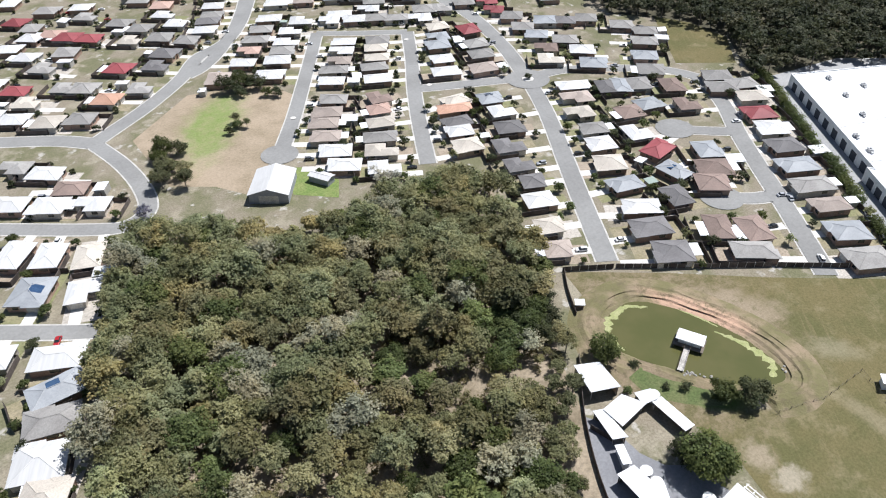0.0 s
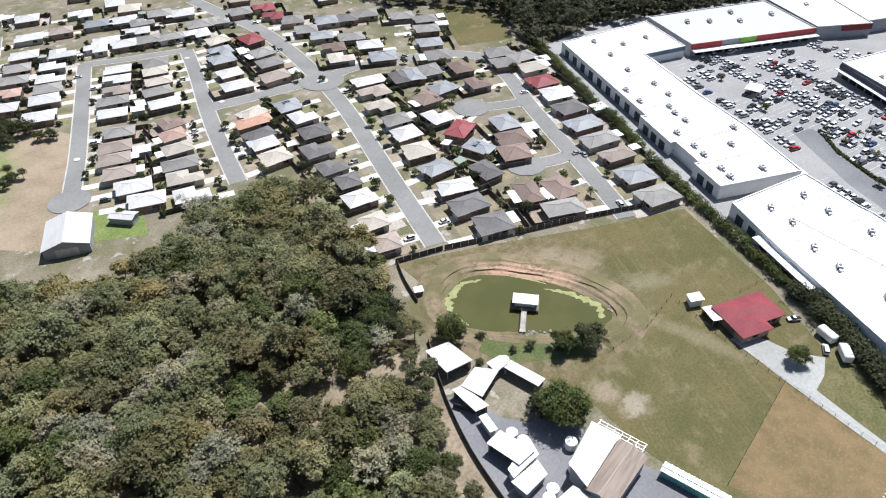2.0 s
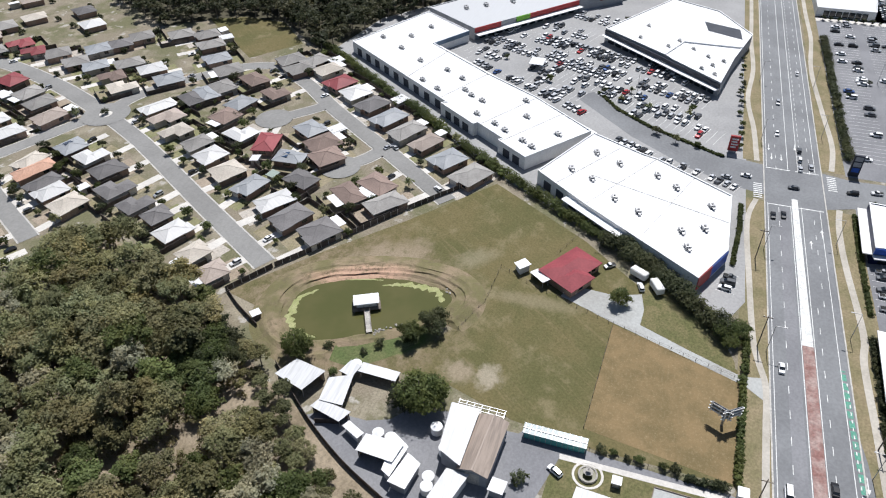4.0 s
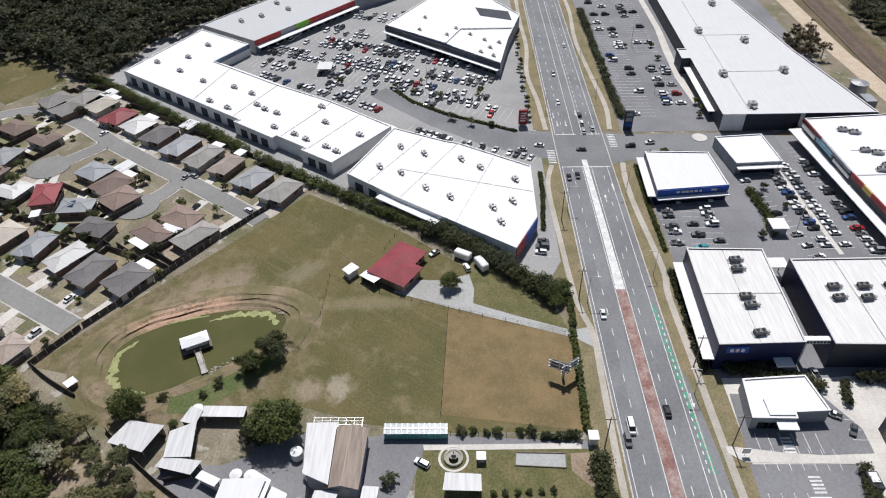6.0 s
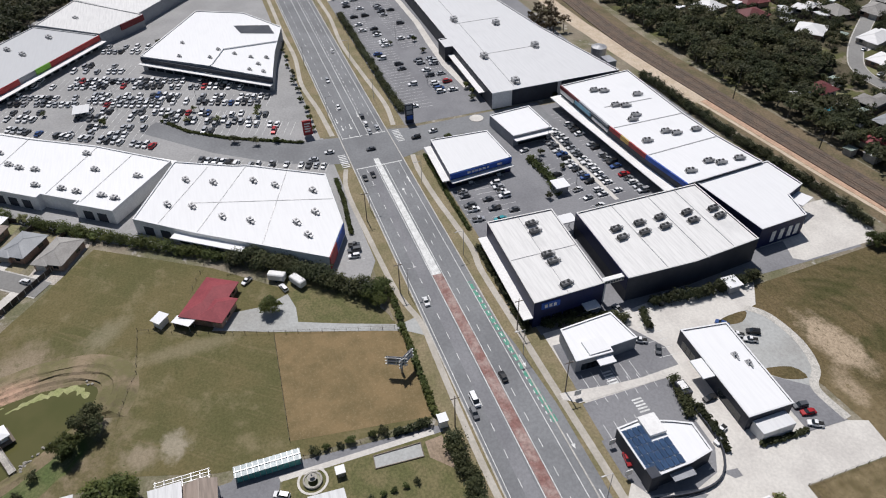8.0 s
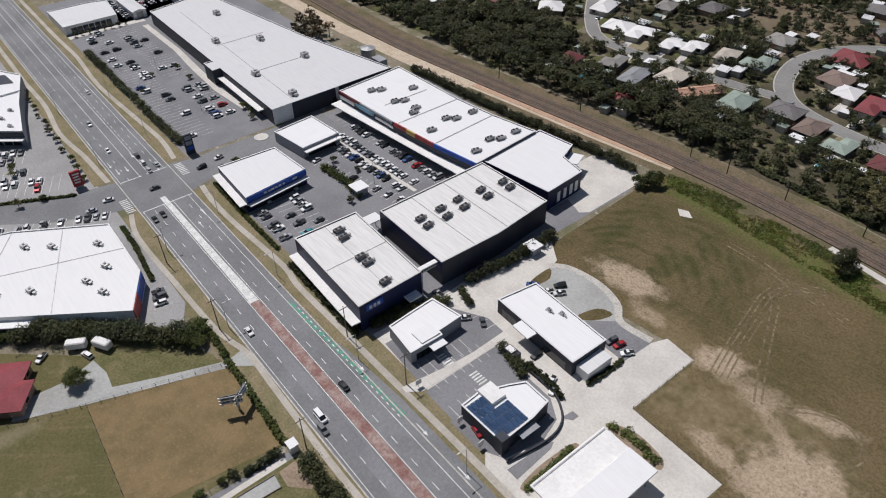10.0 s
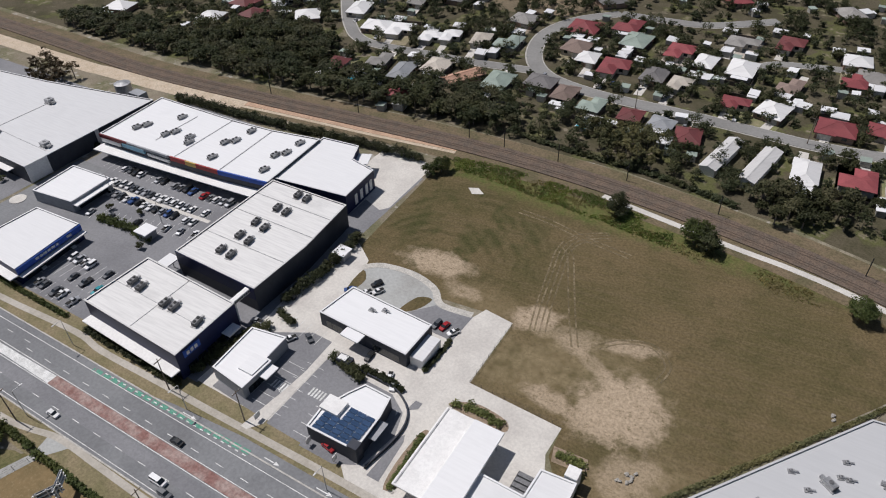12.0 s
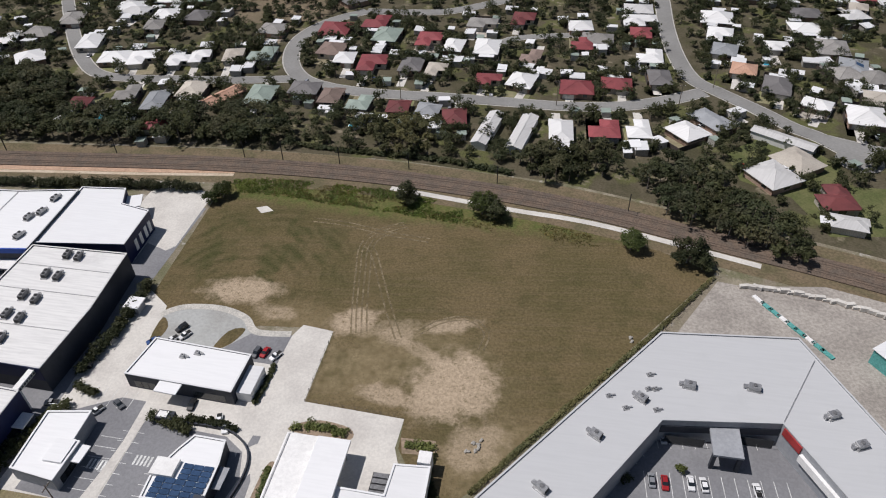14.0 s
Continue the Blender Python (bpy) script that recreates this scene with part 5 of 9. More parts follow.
put_units(rooftop_unit("dark twin-fan rooftop air conditioner with a duct", 2.7, 1.3, 1.35, True), [(136, -72.3), (132.5, -71.8), (122.5, -70.7), (119.5, -70.9), (110.5, -70)], 8.0, 95)
put_units(rooftop_unit("twin-fan rooftop air conditioner with dark fans", 2.6, 1.3, 1.3, True, METAL), [(202.4, -128.5), (200.7, -131.5), (194, -141.4), (189.6, -130), (188, -133), (178.4, -130), (180.7, -132.6), (165, -146), (165.2, -138.6), (167.5, -136), (164.4, -127), (145, -147.9), (144.9, -141), (147, -138), (144.2, -129.6)], 7.2, 80)
put_units(rooftop_unit("boxy metal roof vent on a hardware store", 2.6, 2.6, 1.8), [(288.8, -105.3), (278.3, -121.4), (247.2, -103.3), (249.6, -127), (320, -120), (222, -106)], 6.0, 0)
put_units(rooftop_unit("white rooftop air conditioner with a duct", 2.4, 1.5, 1.3), [(-24.7, -100), (-15.3, -89.1), (-5.3, -75.2)], 6.5, 145)
put_units(rooftop_unit("white rooftop air conditioner with a duct", 2.4, 1.5, 1.3), [(-35, -105.1), (-48.5, -106.5)], 6.5, 172)
put_units(rooftop_unit("white rooftop air conditioner with a duct", 2.4, 1.5, 1.3), [(-63.2, -101.6), (-66.8, -94.9)], 6.5, 205)
put_units(rooftop_unit("small white roof vent on a grey roof", 0.7, 0.6, 0.7), [(-18.0, -99.7), (-21.4, -97.0), (-26.8, -107.0), (-26.3, -102.9), (-27.8, -103.1), (-27.7, -97.5)], 6.5, 20)

put_units(rooftop_unit("small metal roof vent on a white roof", 1.0, 0.8, 0.8), [(79.5, -97.5), (76.5, -99)], 4.15, 0)
put_units(rooftop_unit("grey rooftop unit on the far mall roof", 2.6, 1.8, 1.2), [(316, 88), (324, 77), (332, 84), (340, 68), (310, 96), (360, 58)], 5.0, 30)
put_units(rooftop_unit("small roof vent on the supermarket", 1.2, 1.0, 0.9), [(297, -2), (290, -8), (284, -14), (276, -16), (272, -12), (296, 14), (310, 12), (290, 2), (281, -20), (268, -17)], 5.5, 30)


# ---- houses ----
def hip_faces(bm, w, d, z, rise, over=0.55, m=None):
    """A hip roof with a thick eaves edge over a w x d plan, ridge along the longer side."""
    x, y = w / 2 + over, d / 2 + over
    r = max(x - y, 0.02), max(y - x, 0.02)
    base = [bm.verts.new(p) for p in ((-x, -y, z), (x, -y, z), (x, y, z), (-x, y, z))]
    edge = [bm.verts.new((v.co.x, v.co.y, z - 0.2)) for v in base]
    if x >= y:
        a, b = bm.verts.new((-r[0], 0, z + rise)), bm.verts.new((r[0], 0, z + rise))
        faces = ((0, 1, b, a), (2, 3, a, b), (1, 2, b), (3, 0, a))
    else:
        a, b = bm.verts.new((0, -r[1], z + rise)), bm.verts.new((0, r[1], z + rise))
        faces = ((1, 2, b, a), (3, 0, a, b), (0, 1, a), (2, 3, b))
    for f in faces:
        bm.faces.new([base[v] if isinstance(v, int) else v for v in f])
    for i in range(4):
        j = (i + 1) % 4
        bm.faces.new((edge[i], edge[j], base[j], base[i]))
    bm.faces.new(edge[::-1])
    if m is not None:
        bmesh.ops.transform(bm, matrix=m, verts=base + edge + [a, b])


def ridge_caps(w, d, z, rise, over=0.55):
    """Ridge and hip cappings of such a roof."""
    x, y = w / 2 + over, d / 2 + over
    if x >= y:
        a, b = Vector((-(x - y), 0, z + rise)), Vector((x - y, 0, z + rise))
    else:
        a, b = Vector((0, -(y - x), z + rise)), Vector((0, y - x, z + rise))
    bm = bmesh.new()
    c = [Vector((sx * x, sy * y, z)) for sx, sy in ((-1, -1), (1, -1), (1, 1), (-1, 1))]
    ends = ((c[0], a), (c[3], a), (c[1], b), (c[2], b)) if x >= y else ((c[0], a), (c[1], a), (c[2], b), (c[3], b))
    for p, q in ((a, b), *ends):
        if (q - p).length < 0.3:
            continue
        t = (q - p).normalized()
        u = t.cross(Vector((0, 0, 1))).normalized() * 0.14
        n_ = Vector((0, 0, 0.09))
        v = [bm.verts.new(k) for k in (p - u, q - u, q + n_, p + n_, p + u, q + u)]
        bm.faces.new((v[0], v[1], v[2], v[3]))
        bm.faces.new((v[3], v[2], v[5], v[4]))
    return bm


HOUSE_KINDS = {}
HOUSE_SPOTS = []


def house_of(w, d, tone, kind):
    """A single-storey house, its garage towards -y; built once for each size, roof and kind."""
    key = (w, d, tone, kind)
    if key in HOUSE_KINDS:
        return HOUSE_KINDS[key], False
    h = tagged(new("house"), "single-storey house with a %s hip roof" % ROOF_WORDS[tone], "house", "houses of the estate")
    wall = RENDER_WALL if kind % 2 else BRICK
    roof = ROOFS[tone]
    s = 1 if kind % 3 else -1
    rise = min(w, d) * (0.17 if tone in "ws" else 0.21)
    walls, top = bmesh.new(), bmesh.new()
    if kind == 3:
        # L-shaped plan: a broad rear and a narrower front wing
        rd, fw = d * 0.58, w * 0.58
        add_box(walls, -w / 2, w / 2, d / 2 - rd, d / 2, 0, 2.45)
        hip_faces(top, w, rd, 2.55, min(w, rd) * 0.21, m=Matrix.Translation((0, d / 2 - rd / 2, 0)))
        gx, gy, gw = s * (w - fw) / 2, -d / 2, fw
        m = Matrix.Translation((gx, -d / 2 + (d - rd) / 2, 0))
        add_box(walls, -fw / 2, fw / 2, -(d - rd) / 2, (d - rd) / 2 + 0.1, 0, 2.44, m=m)
        hip_faces(top, fw, d - rd + 2.5, 2.54, fw * 0.21, m=m @ Matrix.Translation((0, 1.25, 0)))
    else:
        add_box(walls, -w / 2, w / 2, -d / 2, d / 2, 0, 2.45)
        hip_faces(top, w, d, 2.55, rise)
        ww, wd = w * 0.5, d * 0.3
        gx, gy, gw = s * (w / 2 - ww / 2 + 0.2), -d / 2 - 0.6, ww
        m = Matrix.Translation((gx, -d / 2 + wd / 2 - 0.6, 0))
        add_box(walls, -ww / 2, ww / 2, -wd / 2, wd / 2, 0, 2.44, m=m)
        hip_faces(top, ww, wd, 2.54, min(ww, wd) * 0.2, m=m)
    body = part("wall", walls, wall, h)
    cover = part("roof", top, roof, h)
    if kind not in (3, 4):
        part("ridge_capping", ridge_caps(w, d, 2.55, rise), roof, cover)
    if kind != 4:
        part("garage_door", box(gx - gw * 0.36, gx + gw * 0.36, gy - 0.06, gy - 0.004, 0, 2.15), GARAGE, body)
    for x, y, lx, ly in ((-s * w * 0.26, -d / 2 + (d * 0.42 if kind == 3 else 0) - 0.03, 1.6, 0.06), (w / 2 + 0.03, d * 0.2, 0.06, 1.8), (0, d / 2 + 0.03, 2.4, 0.06))[:1 if kind == 4 else 3]:
        part("window", box(x - lx / 2, x + lx / 2, y - ly / 2, y + ly / 2, 0.9, 2.1), GLASS, body)
    if kind == 1:
        part("patio_roof", box(-w * 0.4, w * 0.25, d / 2 + 0.02, d / 2 + 3.2, 2.3, 2.4), WHITE_ROOF, h, "white patio roof")
    if kind == 2 and tone == "s":
        part("solar_panel", box(-1.6, 1.6, -1.5, 1.5, 0.0, 0.06, m=Matrix.Translation((0, 0, 2.55 + rise * 0.62)) @ Matrix.Rotation(0, 4, "X") @ Matrix.Translation((w * 0.2, 0, 0)) @ Matrix.Rotation(math.atan2(rise, w / 2 + 0.5), 4, "Y")), SOLAR, h, "dark solar panel")
    HOUSE_KINDS[key] = h
    return h, True


def nearest_street(x, y):
    best = None
    for width, line in STREET_LINES:
        for (ax, ay), (bx, by) in zip(line, line[1:]):
            a, b, p = Vector((ax, ay)), Vector((bx, by)), Vector((x, y))
            k = max(0.0, min(1.0, (p - a).dot(b - a) / max((b - a).length_squared, 1e-6)))
            q = a + (b - a) * k
            g = (p - q).length
            if best is None or g < best[0]:
                best = (g, q, width)
    return best


YARD_KINDS = [surface("yard_dry_grass", (0.31, 0.265, 0.18), (0.23, 0.205, 0.12), 0.2, 1.5, 0.95), surface("yard_lawn", (0.20, 0.205, 0.10), (0.27, 0.245, 0.145), 0.2, 1.5, 0.95),
              surface("yard_soil", (0.38, 0.315, 0.245), (0.30, 0.245, 0.185), 0.2, 1.5, 0.95), surface("yard_paving", (0.50, 0.455, 0.40), (0.40, 0.36, 0.31), 0.25, 1.5, 0.9)]


def put_house(x, y, w, d, turn, tone, kind, plot=True):
    gap, q, width = nearest_street(x, y)
    out = Vector((math.sin(radians(turn)), -math.cos(radians(turn))))  # local -y
    if (q - Vector((x, y))).dot(out) < 0:
        turn += 180
    h, fresh = house_of(w, d, tone, kind)
    m = pose(x, y, 0, 0, 0, turn)
    if fresh:
        h.matrix_basis = m
    else:
        h = copy_thing(h, m)
    HOUSE_SPOTS.append((x, y, w, d, turn))
    if plot:
        bx, back = w / 2 + 0.9, d / 2 + 5.0
        z = 0.004 + 0.002 * (len(HOUSE_SPOTS) % 7)
        yard = part("yard", slab([(-bx, -d / 2 - 5.5), (bx, -d / 2 - 5.5), (bx, back), (-bx, back)], 0), YARD_KINDS[random.choice((0, 0, 1, 1, 2, 3))])
        yard.matrix_basis = pose(x, y, z, 0, 0, turn)
        tagged(yard, "house yard of grass, soil and paving", "yard", kind="structure")
        s = 1 if kind % 3 else -1
        gx = s * w * 0.22
        run = min(max(gap - d / 2 - width / 2, 4.0), 10.0)
        drive = part("driveway", slab([(gx - 1.6, -d / 2 - run), (gx + 1.6, -d / 2 - run), (gx + 1.6, -d / 2 + 0.5), (gx - 1.6, -d / 2 + 0.5)], 0), CONCRETE)
        drive.matrix_basis = pose(x, y, 0.055, 0, 0, turn)
        tagged(drive, "pale concrete house driveway", "driveway", kind="structure")
        bm = bmesh.new()
        for x0, x1, y0, y1 in ((-bx - 0.06, -bx + 0.06, -d * 0.2, back), (-bx, bx, back - 0.06, back + 0.06), (-bx + 0.06, -w / 2, -d * 0.2, -d * 0.2 + 0.1)):
            add_box(bm, x0, x1, y0, y1, 0, 1.75)
        fence = part("fence", bm, FENCE_DARK)
        fence.matrix_basis = pose(x, y, 0, 0, 0, turn)
        tagged(fence, "dark weathered timber paling fence round a back yard", "fence", "yard fences")
    return h


def plots(rows, yards=True):
    """Houses of known plan: roof tone, centre, width, depth and turn."""
    for tone, x, y, w, d, turn in rows:
        tone = "x" if tone == "w" and y < 0 else tone
        put_house(x, y, w, d, turn, tone, random.choice((0, 1, 2, 3, 3)) if min(w, d) > 7 else random.randrange(3), plot=yards)


def house_row(rows, turn, w, d, jitter=3.0):
    """Houses farther off along a street, of one usual size; a plot that is taken stays as it is."""
    known = [(e[0], e[1]) for e in HOUSE_SPOTS[:TAKEN]]
    for tone, x, y in rows:
        k = random.randrange(4)
        if any((x - a) ** 2 + (y - b) ** 2 < 7.5 ** 2 for a, b in known):
            continue
        put_house(x, y, round(w * random.choice((0.88, 0.94, 1.0)), 1), round(d * (0.84 if y > 0 else 0.95) * random.choice((0.94, 1.0, 1.06)), 1), turn + random.uniform(-jitter, jitter), tone, k)


plots([("w", 188.6, 180.1, 6.5, 12, 62), ("b", 182.2, 171.8, 8, 11, 66), ("l", 174.4, 162.3, 7.5, 9.5, 67), ("g", 170.1, 150.4, 7, 8.5, 64), ("w", 164.4, 141.3, 8, 8.5, 67), ("l", 157.7, 130.5, 8.5, 9, 60), ("s", 152.5, 118.6, 6.5, 9.5, 74), ("w", 147.2, 107.0, 6.5, 10.5, 55), ("d", 141.4, 98.4, 7.5, 10.5, 65), ("d", 137.7, 87.0, 8.5, 9.5, 57)])
plots([("d", 197.7, 171.8, 10, 6, 60), ("s", 203.4, 169.2, 11, 6, 54), ("g", 209.9, 166.0, 9.5, 8, 60), ("t", 219.5, 157.3, 10.5, 7, 60), ("t", 211.7, 143.0, 9, 7.5, 61), ("s", 200.1, 151.8, 7.5, 9, 76), ("t", 189.5, 151.4, 8.5, 8.5, 72), ("w", 180.4, 139.3, 9.5, 8, 70), ("r", 177.2, 127.1, 7, 10.5, -79), ("s", 170.9, 114.6, 9.5, 6, -87), ("s", 190.3, 117.0, 9.5, 7.5, 60), ("t", 182.8, 108.2, 9, 10, 57)])
plots([("d", 160.1, 104.7, 9.5, 6.5, 71), ("t", 157.1, 86.9, 10.5, 6, 54), ("t", 164.7, 80.3, 10.5, 7, 64), ("g", 156.1, 74.2, 6.5, 11, 53)])
plots([("g", 243.1, 141.4, 8, 10, 65), ("l", 236.6, 132.6, 7.5, 9.5, 59), ("r", 227.2, 122.5, 8.5, 10, 61), ("w", 220.9, 113.1, 9, 9, 57), ("d", 213.8, 102.9, 8, 10, 64), ("s", 206.1, 93.0, 7.5, 11.5, 63), ("g", 199.2, 83.5, 7, 12, 62), ("b", 193.5, 74.0, 6, 10, 63), ("s", 185.6, 63.6, 8, 10, 57), ("g", 178.7, 53.4, 8, 11, 62)])
plots([("s", 154.7, 191.3, 8, 8, 70), ("w", 152.2, 180.5, 8, 8.5, 71), ("d", 146.3, 169.2, 8, 9, 66), ("d", 138.1, 159.3, 8.5, 9.5, 69), ("d", 132.9, 147.5, 7.5, 8.5, 69), ("d", 129.6, 137.3, 7, 6.5, 65), ("w", 124.5, 128.1, 7, 8.5, 68), ("l", 117.8, 116.3, 6.5, 7, 67), ("b", 112.4, 106.7, 6.5, 6.5, 60)])
plots([("l", 143.4, 198.1, 6.5, 9, 84), ("o", 139.2, 192.7, 6, 12, 67), ("d", 133.8, 183.6, 6.5, 9.5, 76), ("w", 130.5, 177.7, 7, 8.5, 68), ("l", 126.7, 167.9, 8, 9, 72)])
plots([("g", 149.7, 267.2, 9, 9.5, 63), ("l", 144.7, 260.4, 7, 9, 60), ("l", 139.8, 251.1, 6.5, 9.5, 62), ("g", 133.8, 243.6, 6.5, 10, 66), ("w", 129.3, 232.7, 7, 10.5, 64), ("t", 121.0, 217.9, 9, 7.5, 76), ("p", 115.5, 209.3, 7, 7.5, 73), ("l", 110.9, 200.1, 6.5, 9, 69)])
plots([("l", 181.4, 264.8, 8, 9, 75), ("s", 174.2, 254.2, 8, 9, 69), ("s", 168.9, 246.4, 8.5, 9.5, 67), ("w", 161.6, 232.6, 7.5, 8.5, 68), ("w", 155.4, 221.6, 7.5, 10.5, 66), ("r", 190.5, 253.0, 10.5, 8, 78), ("g", 183.2, 237.4, 8.5, 9, 74), ("g", 177.9, 226.8, 8, 9.5, 70), ("b", 170.3, 215.0, 8, 10.5, 72)])
plots([("w", -13.6, 195.7, 7.5, 11, -38), ("w", -5.3, 189.3, 7, 10, -31), ("l", 3.9, 182.5, 7, 10, -23), ("s", -12.3, 175.8, 9, 10.5, -33), ("w", -0.8, 167.8, 8, 8.5, -21), ("w", -11.8, 146.7, 11.5, 7, -26), ("s", -14.3, 136.3, 7, 11, -88), ("g", -16.8, 127.4, 11, 7, -15), ("w", -21.2, 117.7, 10, 9, -21), ("l", -22.2, 108.6, 8.5, 7, -30), ("w", -24.1, 155.2, 7, 7, -30)])
plots([("m", 19.5, -323.6, 9.5, 15, -2), ("w", -7.1, -318.3, 10, 10.5, 6), ("w", -34.2, -328.1, 15, 13, 4), ("r", -33.9, -313.1, 8.5, 11, -1), ("r", -8.1, -297.9, 8.5, 13, 3), ("w", 46.9, -288.7, 7.5, 12.5, -3), ("w", 32.3, -289.0, 10, 15, 0), ("t", 12.8, -281.1, 7.5, 14.5, -6), ("w", -36.4, -288.4, 10, 13.5, -1), ("d", -39.4, -268.1, 8, 12.5, 4), ("r", 27.8, -257.3, 9.5, 9, 1), ("w", 14.5, -258.4, 9.5, 12, -12), ("r", -7.3, -254.8, 12, 11, 1), ("r", -22.4, -260.2, 11, 9, -1)])
plots([("m", 36.3, -224.8, 8, 10.5, 10), ("w", -2.7, -219.6, 7.5, 15, 3), ("r", -17.5, -223.5, 10, 12, 3), ("w", -29.4, -225.1, 7.5, 12.5, 4), ("w", -46.0, -225.7, 11, 9.5, -51), ("s", -55.4, -235.1, 15, 8, -52)])
plots([("w", -69.3, -336.1, 13.5, 14, -6), ("w", -68.2, -316.0, 10, 15, -10), ("s", -68.2, -299.5, 9.5, 11.5, -13), ("o", -73.2, -280.5, 9, 10, -12), ("d", -83.5, -267.1, 9.5, 14.5, -15), ("w", -94.9, -253.1, 9.5, 7.5, -25), ("w", -106.6, -328.0, 12.5, 11, 3), ("w", -90.6, -305.8, 9, 9, 0), ("g", -112.6, -307.3, 12.5, 15, -6), ("s", -116.4, -288.3, 10, 15, -15), ("w", -110.0, -246.1, 12, 14, -8), ("l", -118.7, -260.4, 10.5, 10.5, -10), ("l", -135.9, -355.4, 7.5, 14.5, -15)])
plots([("g", 237.5, -297.2, 10, 15, 19), ("w", 212.3, -272.1, 9, 15, 16), ("w", 217.5, -316.7, 11.5, 10, 14), ("w", 193.4, -308.3, 11, 11.5, 9), ("g", 192.5, -294.3, 8, 11, 14), ("w", 191.3, -257.6, 12.5, 11, 15), ("w", 179.0, -258.4, 11, 13.5, 15), ("w", 161.8, -257.7, 9, 10, 12), ("w", 154.3, -263.1, 7.5, 12, 14), ("l", 140.3, -266.2, 7.5, 12, 14), ("v", 128.3, -269.3, 10, 13.5, 5), ("w", 253.1, -269.9, 7.5, 12.5, 26)])
plots([("m", 181.8, -214.8, 7.5, 9.5, 9), ("g", 168.1, -226.4, 8, 12, 14), ("s", 153.4, -221.9, 7.5, 15, 11), ("l", 143.1, -232.7, 9.5, 12.5, 5), ("v", 114.1, -231.8, 9.5, 15, 4), ("d", 98.7, -239.6, 11, 9.5, 2), ("t", 86.5, -234.7, 7.5, 11.5, 2), ("v", 74.0, -231.1, 8, 11, -1), ("m", 58.5, -229.5, 7.5, 8.5, 3), ("s", 46.8, -228.9, 8, 8, -3), ("r", 143.6, -204.5, 7.5, 8, 9)])
plots([("r", 104.8, -300.0, 13, 15, 3), ("r", 87.9, -311.8, 10.5, 15, 1), ("v", 79.1, -296.8, 10.5, 15, -2), ("r", 59.1, -294.3, 10, 14.5, 1), ("t", 99.4, -278.3, 10.5, 12, -2), ("w", 91.2, -270.0, 8, 10, 5), ("r", 78.0, -266.5, 11, 15, 5), ("d", 61.3, -267.0, 8.5, 12.5, 1), ("l", 50.3, -263.6, 7.5, 11.5, -1)])
TAKEN = len(HOUSE_SPOTS)


house_row([("w", 137, 275), ("w", 131, 267), ("b", 125, 258), ("g", 119, 251), ("w", 113, 242)], 57, 7.3, 12)
house_row([("g", 106, 227), ("b", 99, 219), ("b", 94, 212), ("b", 90, 203), ("w", 88, 192), ("w", 86, 182)], 57, 7.3, 12)
house_row([("g", 150, 266), ("w", 144, 259), ("l", 139, 251), ("g", 133, 244), ("w", 128, 230)], 59, 7.3, 12)
house_row([("t", 121, 217), ("o", 116, 209), ("l", 111, 200), ("g", 105, 191), ("l", 101, 183), ("w", 96, 173)], 59, 7.3, 12)
house_row([("w", 134, 341), ("w", 122, 323), ("g", 113, 312), ("g", 106, 302), ("p", 98, 292), ("w", 91, 281)], 57, 8, 12)
house_row([("w", 123, 302), ("w", 116, 291), ("g", 110, 283), ("w", 104, 275), ("w", 95, 263)], 57, 8, 12)
house_row([("b", 112, 370), ("w", 106, 357), ("g", 101, 345), ("d", 96, 338), ("w", 91, 328)], 60, 8, 12)
house_row([("b", 147, 336), ("w", 133, 311), ("s", 162, 330), ("w", 144, 303), ("w", 155, 297), ("g", 164, 292), ("w", 172, 323), ("w", 181, 279), ("g", 189, 288), ("g", 175, 313)], 60, 9.4, 11.5)
house_row([("l", 179, 264), ("s", 173, 251), ("s", 166, 243), ("w", 159, 230), ("w", 155, 219)], 60, 8, 12)
house_row([("r", 187, 249), ("g", 181, 235), ("g", 176, 227), ("l", 170, 213)], 60, 8, 12)
house_row([("o", 141, 196), ("d", 133, 182), ("w", 128, 175), ("l", 125, 167)], 60, 8, 12)
house_row([("s", 154, 192), ("w", 150, 180), ("d", 144, 168), ("d", 137, 157), ("d", 132, 147), ("d", 128, 137), ("w", 121, 126), ("w", 116, 114), ("d", 109, 103)], 60, 8, 12)
house_row([("w", 185, 178), ("g", 181, 168), ("t", 173, 161), ("g", 167, 147), ("w", 163, 140), ("t", 156, 129), ("s", 151, 118), ("w", 146, 106), ("d", 140, 97), ("d", 134, 86)], 58, 9, 11.5)
house_row([("d", 198, 169), ("g", 208, 162), ("d", 218, 156), ("t", 208, 143), ("t", 186, 150), ("s", 199, 146), ("l", 179, 138), ("r", 175, 127), ("s", 166, 113), ("d", 158, 102), ("t", 154, 87), ("t", 162, 79), ("s", 189, 116), ("t", 175, 103)], 56, 9.4, 11.5)
house_row([("g", 241, 152), ("g", 234, 144), ("t", 233, 131), ("r", 224, 121), ("w", 217, 111), ("d", 211, 101), ("s", 205, 92), ("t", 191, 78), ("t", 186, 69), ("s", 181, 62), ("g", 175, 52)], 52, 9.4, 11.5)
house_row([("l", 199, 205), ("w", 216, 204), ("s", 210, 191), ("g", 218, 217), ("t", 205, 215), ("s", 212, 229), ("g", 245, 194), ("s", 233, 183), ("g", 224, 172), ("g", 254, 202), ("g", 251, 214), ("g", 244, 230), ("d", 234, 234), ("s", 227, 240), ("r", 216, 266), ("g", 218, 254)], 50, 9.4, 11.5)
house_row([("g", 213, 240)], 50, 9.4, 11.5)
